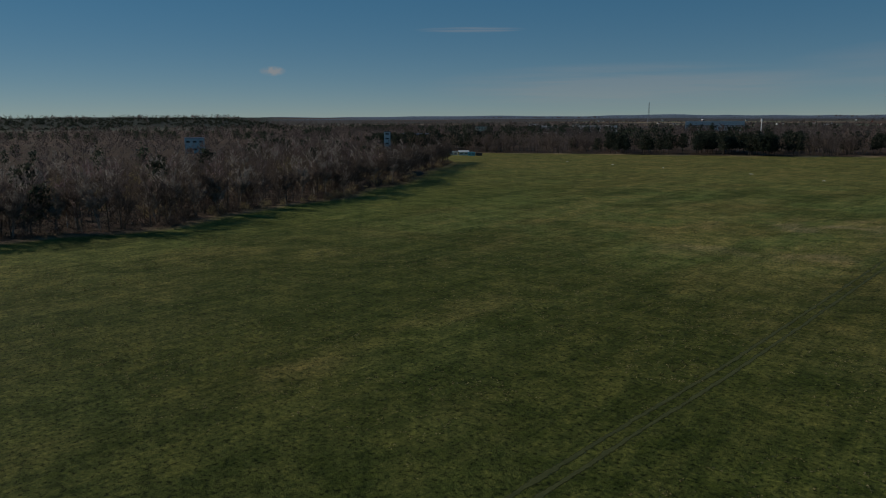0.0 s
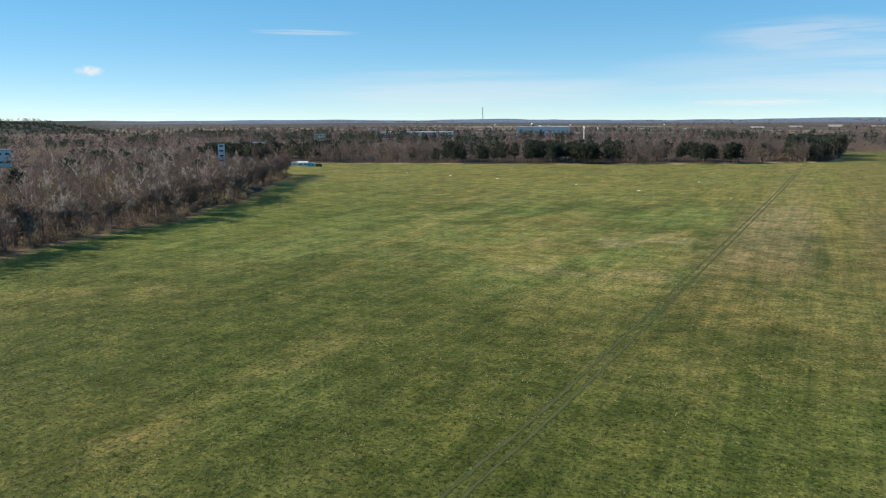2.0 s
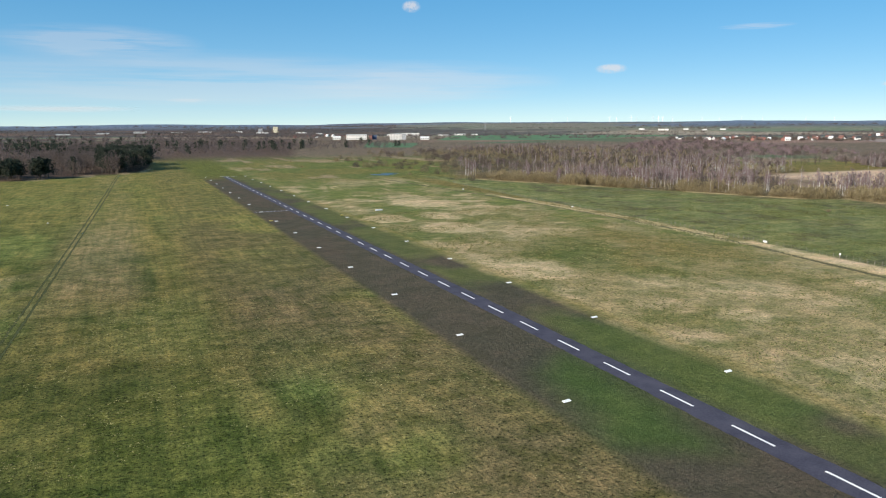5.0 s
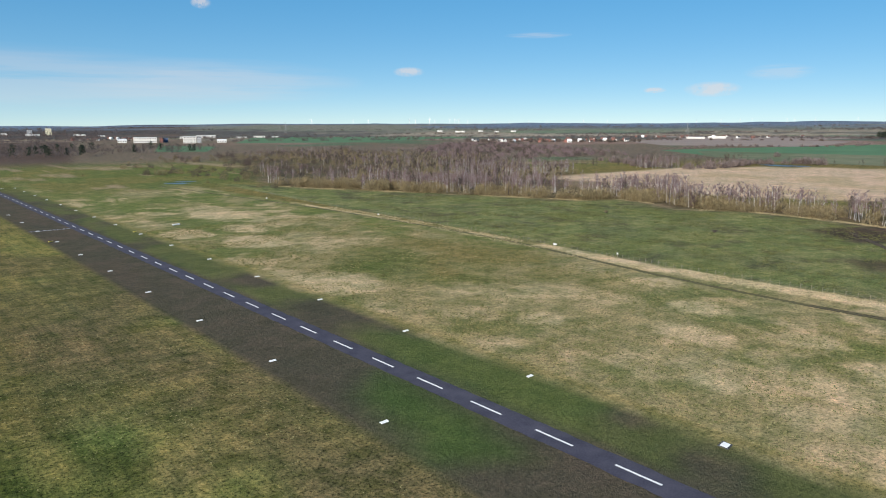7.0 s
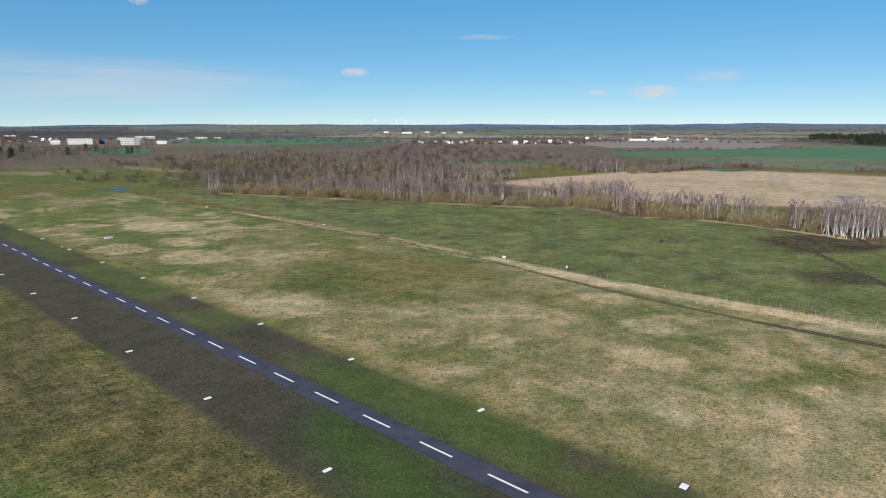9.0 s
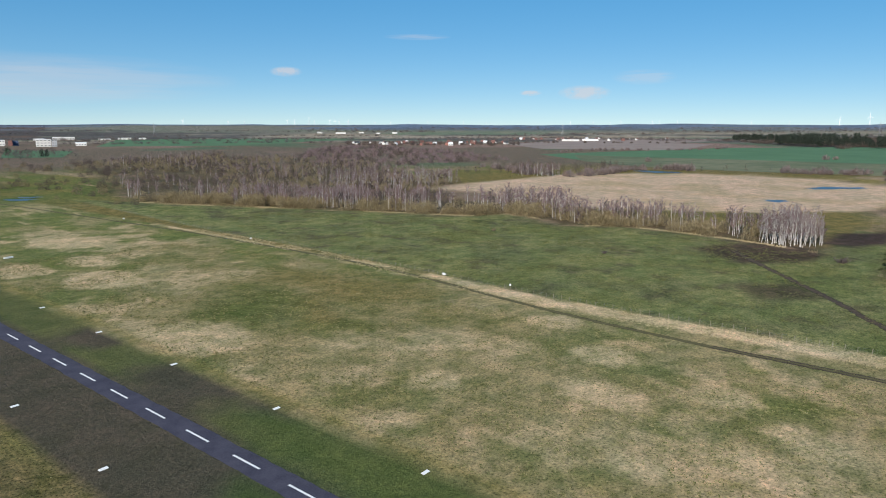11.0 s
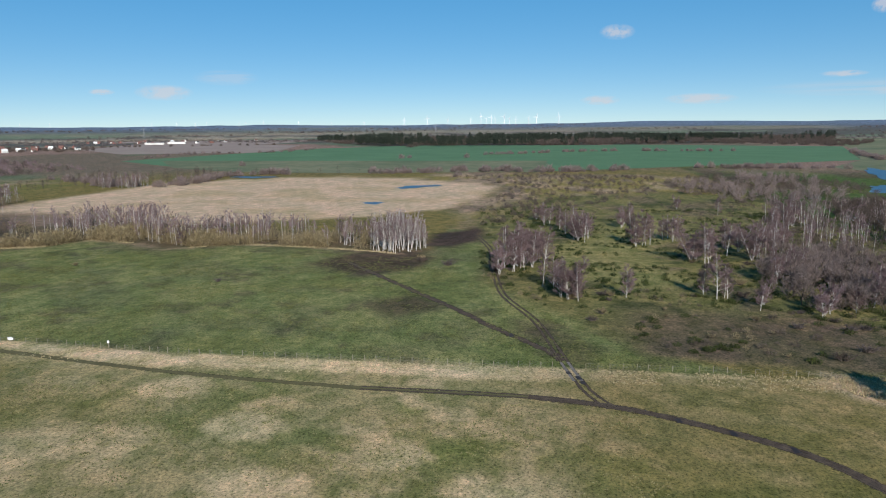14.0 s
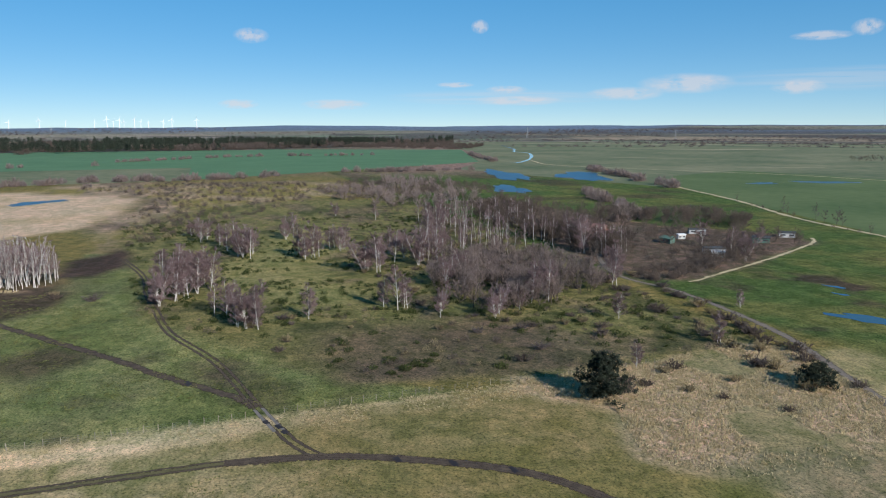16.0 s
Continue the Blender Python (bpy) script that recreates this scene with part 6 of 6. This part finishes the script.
placed(building("white_hall", 26, 16, 6, 3, WALL_WHITE, ROOF_PALE, "low white hall with pale roof", "hall", 4, 1), 826, 2020)
placed(building("white_hall", 24, 16, 7, 3, WALL_WHITE, ROOF_PALE, "low white hall with pale roof", "hall", 4, 1), 600, 2190)
hall = building("white_hall", 75, 30, 10, 0, WALL_WHITE, ROOF_PALE, "long low white hall far off", "hall", 8, 1, "far halls")
placed(hall, 1120, 2900)
for az, r in ((19.6, 3000), (23.7, 3000), (25.0, 3050), (26.2, 3050), (-4, 3500), (-1.5, 3550), (1, 3600), (3.5, 3600), (5.5, 3600), (8, 3600), (9.7, 3500), (12.6, 3500), (14, 3400), (-33, 3300), (-29.5, 3350), (-12, 3300), (39, 3650), (40.6, 3600), (42.2, 3650), (43.5, 3600), (44.8, 3620), (58.5, 2600), (60, 2650)):
    o = placed(copy_thing(hall, Matrix()), r * math.sin(radians(az)), r * math.cos(radians(az)))
    o.scale = (rnd.uniform(0.3, 0.85), 0.7, rnd.uniform(0.4, 0.75))
placed(building("yellow_tower_block", 24, 20, 28, 0, WALL_YELLOW, ROOF_PALE, "tall yellow rendered tower block among low halls", "tower block", 4, 9), 660, 3500)
placed(building("grey_tower_block", 20, 18, 20, 0, WALL_GREY, ROOF_PALE, "grey block beside a yellow tower", "tower block", 4, 5), 590, 3510)
placed(building("long_shed", 165, 40, 15, 0, WALL_WHITE, ROOF_PALE, "very long shed with bright pale roof behind the wood", "shed", 14, 1), -776, 1365, 28)
placed(building("long_shed", 135, 60, 23, 0, WALL_WHITE, ROOF_PALE, "large shed with bright pale roof behind the wood", "shed", 12, 1), -640, 1800)
placed(building("block_of_flats", 17, 12, 13.5, 0, WALL_WHITE, ROOF_BLUE, "white and blue block rising from the wood", "building", 3, 2), -596, 358)
placed(building("concrete_tower", 4.6, 4.6, 20.5, 0, WALL_WHITE, ROOF_DARK, "narrow white concrete tower above leafless trees", "tower", 1, 6), -374, 381)
placed(building("blue_hall", 28, 20, 14.5, 0, ROOF_BLUE, ROOF_BLUE, "dark blue hall above leafless trees", "hall", 8, 1), -520, 572)
placed(building("yellow_house", 16, 12, 19, 0, WALL_YELLOW, ROOF_DARK, "pale yellow block behind pines", "building", 4, 4), -650, 860)

# huts at the end of the field
for k, (x, y, w, d, h, rise, wl, rf, l) in enumerate(((-384, 470, 7, 3.5, 2.6, 0, WALL_WHITE, ROOF_PALE, "white cabin at the end of the airfield"), (-373, 470, 8, 4, 2.8, 0.9, WALL_WHITE, ROOF_PALE, "white hut at the end of the airfield"),
                                                     (-364, 469, 6, 4, 2.4, 0, CYAN, CYAN, "turquoise covered hut at the end of the airfield"), (-357, 470, 5, 3, 1.8, 0, PANEL_DARK, ROOF_DARK, "low dark hut at the end of the airfield"),
                                                     (-393, 468, 5, 3, 2.3, 0.6, HUT_GREEN, ROOF_DARK, "dark hut at the end of the airfield"), (-404, 474, 8, 3, 2.6, 0, WALL_GREY, ROOF_PALE, "grey cabin at the end of the airfield"), (-416, 476, 6, 3, 2.4, 0, WALL_WHITE, ROOF_PALE, "small white cabin at the end of the airfield"))):
    placed(building("airfield_hut", w, d, h, rise, wl, rf, l, "hut", 2, 1, "airfield huts"), x, y)

# huts on the garden plots
for x, y, w, d, h, rise, wl, rf, tn, l in ((321, -177, 5.5, 2.3, 2.3, 0, WALL_WHITE, ROOF_PALE, 60, "white caravan beside garden huts"), (329, -181, 9, 5, 2.6, 0, WALL_GREY, ROOF_DARK, 70, "grey garden hut with flat dark roof"),
                                           (349, -226, 8, 5, 2.6, 0.8, HUT_GREEN, ROOF_DARK, 50, "dark garden hut at the edge of the plots"), (359, -252, 8, 5, 2.6, 0.5, WALL_GREY, ROOF_DARK, 55, "dark garden hut at the far corner of the plots"),
                                           (363, -180, 6, 4, 2.5, 1.0, HUT_GREEN, HUT_GREEN, 20, "green garden hut under trees"), (372, -195, 4, 2.2, 2.2, 0, WALL_WHITE, ROOF_PALE, 80, "white caravan under leafless trees"),
                                           (396, -158, 11, 8, 3.4, 3.2, WALL_BRICK, ROOF_RED, 30, "garden house with red roof"), (424, -163, 5, 3.5, 2.4, 0.8, WALL_WHITE, ROOF_RED, 70, "small garden house with red roof"),
                                           (484, -131, 5, 2.4, 2.2, 0, WALL_GREY, ROOF_DARK, 40, "grey caravan among birches"), (462, -140, 6, 4, 2.4, 0.8, WALL_GREY, ROOF_BLUE, 10, "small garden hut with blue roof"), (609, -150, 6, 4, 2.6, 0.8, WALL_GREY, ROOF_DARK, 40, "grey hut beyond the plots"),
                                           (385, -215, 9, 4, 2.4, 0, WALL_GREY, ROOF_DARK, 62, "long grey shed beside garden plots"), (440, -175, 5, 4, 2.4, 0.9, WALL_BRICK, ROOF_RED, 15, "red garden hut among bare trees")):
    placed(building("garden_hut", w, d, h, rise, wl, rf, l, "hut", 2, 1, "garden huts"), x, y, tn)


# ---------------------------------------------------------------- masts and wind turbines
STEEL = surface("galvanised_steel", (0.25, 0.26, 0.27), (0.36, 0.37, 0.38), 0.5, 0.6, metal=0.3, relief=0)
TURBINE = surface("white_turbine_paint", (0.60, 0.61, 0.63), (0.70, 0.71, 0.73), 0.1, 0.5, relief=0)


def rod(bm, a, b, r):
    a, b = Vector(a), Vector(b)
    bmesh.ops.create_cone(bm, cap_ends=True, segments=5, radius1=r, radius2=r, depth=(b - a).length, matrix=Matrix.Translation((a + b) / 2) @ (b - a).to_track_quat("Z", "Y").to_matrix().to_4x4())


def lattice_mast(height, foot, name, label, arms=0, r=0.35):
    e = new(name)
    legs = [(sx, sy) for sx in (-1, 1) for sy in (-1, 1)]
    for sx, sy in legs:
        bm = bmesh.new()
        rod(bm, (sx * foot, sy * foot, -1), (sx * foot * 0.15, sy * foot * 0.15, height), r)
        part("leg", bm, STEEL, e)
    bm = bmesh.new()
    n = 9
    for k in range(n):
        z0, z1 = height * k / n, height * (k + 1) / n
        f0, f1 = foot * (1 - 0.85 * k / n), foot * (1 - 0.85 * (k + 1) / n)
        for s in (-1, 1):
            rod(bm, (-f0, s * f0, z0), (f1, s * f1, z1), r * 0.6)
            rod(bm, (s * f0, f0, z0), (s * f1, -f1, z1), r * 0.6)
    part("bracing", bm, STEEL, e)
    for k in range(arms):
        bm = bmesh.new()
        z, half = height * (0.72 + 0.11 * k), height * (0.26 - 0.06 * k)
        rod(bm, (-half, 0, z), (half, 0, z), r * 0.8)
        part("crossarm", bm, STEEL, e)
    return tagged(e, label, "mast")


placed(lattice_mast(95, 4, "radio_mast", "tall grey lattice radio mast on the skyline", 0, 0.7), 3600 * math.sin(radians(-24.3)), 3600 * math.cos(radians(-24.3)))
for az, r in ((57.9, 3500), (79.5, 3650), (27, 3600), (114, 3500), (125, 3300)):
    placed(lattice_mast(50, 4, "power_pylon", "grey lattice power pylon far off", 2, 0.4), r * math.sin(radians(az)), r * math.cos(radians(az)))
pole = new("antenna_pole")
bm_ = bmesh.new()
rod(bm_, (0, 0, -0.5), (0, 0, 29), 0.7)
part("pole", bm_, TURBINE, pole)
bm_ = bmesh.new()
rod(bm_, (0, 0, 25), (0, 0, 27.5), 1.6)
part("antenna_drum", bm_, TURBINE, pole)
tagged(pole, "white antenna pole rising from the wood", "mast")
placed(pole, -330, 1120)


def turbine(seed):
    e = new("wind_turbine")
    bm = bmesh.new()
    bmesh.ops.create_cone(bm, cap_ends=True, segments=10, radius1=4.2, radius2=2.6, depth=92, matrix=Matrix.Translation((0, 0, 45)))
    part("tower", bm, TURBINE, e)
    part("nacelle", boxed(-1.8, 1.8, -3.5, 5.0, 90.5, 94.5, bevel=0.5), TURBINE, e)
    bm = bmesh.new()
    bmesh.ops.create_uvsphere(bm, u_segments=8, v_segments=6, radius=1.9, matrix=Matrix.Translation((0, -4.6, 92.5)))
    part("hub", bm, TURBINE, e)
    turn = random.Random(seed).uniform(0, 120)
    for k in range(3):
        a = radians(turn + 120 * k)
        bm = bmesh.new()
        bmesh.ops.create_cone(bm, cap_ends=True, segments=6, radius1=2.6, radius2=0.8, depth=40, matrix=Matrix.Translation((math.sin(a) * 21.5, -5, 92.5 + math.cos(a) * 21.5)) @ Matrix.Rotation(a, 4, "Y") @ Matrix.Diagonal((1, 0.3, 1, 1)))
        part("blade", bm, TURBINE, e)
    return tagged(e, "white three-bladed wind turbine on the skyline", "wind turbine", "wind farm")


makes = [turbine(s) for s in (1, 2, 3)]
farm = [(77.1, 0.8), (78.9, 1.0), (80.5, 0.75), (82.3, 0.8), (83.1, 1.12), (83.5, 0.85), (83.9, 1.0), (84.2, 0.8), (84.9, 1.1), (85.3, 0.85), (85.8, 0.75), (86.8, 0.85), (87.4, 1.0), (89.1, 1.08),
        (29.0, 0.95), (32.2, 0.7), (33.4, 0.7), (36.6, 0.85), (37.1, 0.8), (38.2, 1.0), (38.6, 0.75), (39.8, 0.9), (40.2, 0.9), (40.5, 0.95), (41.2, 0.8), (43.3, 0.6), (44.5, 0.6), (46, 0.6), (47.4, 0.6), (50.2, 0.6), (52, 0.6),
        (58.5, 0.62), (60.2, 0.62), (61.5, 0.62), (62.3, 0.62), (64.6, 0.65), (65.1, 0.62), (66.4, 0.62), (69, 0.6), (71.5, 0.6), (74, 0.65)]
for i, (az, k) in enumerate(farm):
    r = 4380 + (i * 37) % 160
    x, y = r * math.sin(radians(az)), r * math.cos(radians(az))
    e = makes[i] if i < 3 else copy_thing(makes[i % 3], Matrix())
    placed(e, x, y, facing(x, y, rnd.uniform(-30, 30)))
    k *= 0.48 if az > 75 else 0.34
    e.scale = (k, k, k)


# ---------------------------------------------------------------- clouds, far behind everything
def cloud_material(name, dense, stretch, scale):
    m = bpy.data.materials.new(name)
    m.use_nodes = True
    t = m.node_tree
    t.nodes.remove(t.nodes["Principled BSDF"])
    uv = t.nodes.new("ShaderNodeUVMap").outputs[0]
    mp = t.nodes.new("ShaderNodeMapping")
    mp.inputs["Scale"].default_value = (scale, scale * stretch, 1)
    link(t, uv, mp.inputs[0])
    info = t.nodes.new("ShaderNodeObjectInfo").outputs["Random"]
    comb = t.nodes.new("ShaderNodeCombineXYZ")
    link(t, math_node(t, "MULTIPLY", info, 40.0), comb.inputs[0])
    link(t, comb.outputs[0], mp.inputs["Location"])
    n = noise_node(t, mp.outputs[0], 1.0, 6, 0.6)
    grad = t.nodes.new("ShaderNodeTexGradient")
    grad.gradient_type = "SPHERICAL"
    mp2 = t.nodes.new("ShaderNodeMapping")
    mp2.inputs["Location"].default_value, mp2.inputs["Scale"].default_value = (-1, -1, 0), (2, 2, 1)
    link(t, uv, mp2.inputs[0])
    link(t, mp2.outputs[0], grad.inputs[0])
    a = math_node(t, "MULTIPLY", grad.outputs["Fac"], math_node(t, "SUBTRACT", math_node(t, "MULTIPLY", n, 3.2), 0.95))
    a = math_node(t, "MINIMUM", math_node(t, "MAXIMUM", math_node(t, "MULTIPLY", a, dense * 2.2), 0.0), dense)
    tr, em, mx = t.nodes.new("ShaderNodeBsdfTransparent"), t.nodes.new("ShaderNodeEmission"), t.nodes.new("ShaderNodeMixShader")
    em.inputs["Color"].default_value, em.inputs["Strength"].default_value = (0.80, 0.78, 0.82, 1), CLOUD_GLOW
    link(t, a, mx.inputs[0]), link(t, tr.outputs[0], mx.inputs[1]), link(t, em.outputs[0], mx.inputs[2])
    link(t, mx.outputs[0], t.nodes["Material Output"].inputs["Surface"])
    return m


CLOUDS = [(93.3, 6.9, 2.1, 0.75), (110.5, 7.75, 1.1, 0.7), (125.9, 3.4, 5.6, 1.0), (133.4, 3.0, 2.9, 0.7), (137.3, 6.8, 1.6, 0.75), (134.6, 6.4, 3.2, 0.45), (92.2, 1.95, 2.4, 0.5), (99.4, 1.95, 4.2, 0.55), (121.5, 2.7, 4.6, 0.7), (113.5, 2.25, 5.5, 0.5), (108.6, 3.45, 2.4, 0.3), (112.6, 3.1, 2.6, 0.4), (59.5, 2.6, 3.2, 0.75), (55.4, 2.6, 1.4, 0.3), (36.6, 4.15, 2.0, 0.5), (-53.1, 3.5, 1.6, 0.5), (21.3, 8.9, 1.2, 0.6)]
CIRRUS = [(112.2, 2.5, 19.0, 1.3), (63.9, 3.7, 5.0, 1.2), (-37.9, 6.6, 9.0, 0.5), (-1.3, 5.8, 14.9, 2.7), (6.2, 3.2, 45.2, 5.0), (-3.9, 1.2, 10.0, 0.5), (-26.2, 2.3, 31.7, 3.6), (4.4, 1.9, 3.2, 0.4), (-4.3, 1.3, 11.3, 0.5), (22.0, 3.3, 22.6, 3.6), (46.6, 6.8, 5.4, 0.5), (137.5, 3.5, 22.6, 1.8)]
CLOUD_GLOW = 0.62
PUFF, VEIL = cloud_material("small_cloud", 0.6, 0.5, 4.0), cloud_material("thin_cirrus", 0.24, 2.2, 2.2)


def cloud(az, up, wide, high, material, label):
    """A cloud at an azimuth and elevation, of an angular width and height, in degrees."""
    r = 4650.0
    bm = bmesh.new()
    uv = bm.loops.layers.uv.new("uv")
    n = 8
    grid = [[bm.verts.new((r * math.sin(radians(az + wide * (i / n - 0.5))), r * math.cos(radians(az + wide * (i / n - 0.5))), 45 + r * math.tan(radians(up + high * (j - 0.5))))) for i in range(n + 1)] for j in (0, 1)]
    for i in range(n):
        f = bm.faces.new((grid[0][i], grid[0][i + 1], grid[1][i + 1], grid[1][i]))
        for lp, c in zip(f.loops, ((i / n, 0), ((i + 1) / n, 0), ((i + 1) / n, 1), (i / n, 1))):
            lp[uv].uv = c
    me = bpy.data.meshes.new("cloud")
    bm.to_mesh(me)
    bm.free()
    me.materials.append(material)
    o = new("cloud", me)
    o.visible_shadow = False
    return tagged(o, label, "cloud", kind="structure")


for az, up, wide, high in CLOUDS:
    cloud(az, up, wide * 1.3, high * 1.6, PUFF, "small white cloud in a blue sky")
for az, up, wide, high in CIRRUS:
    cloud(az, up, wide, high, VEIL, "thin white cirrus veil in a blue sky")
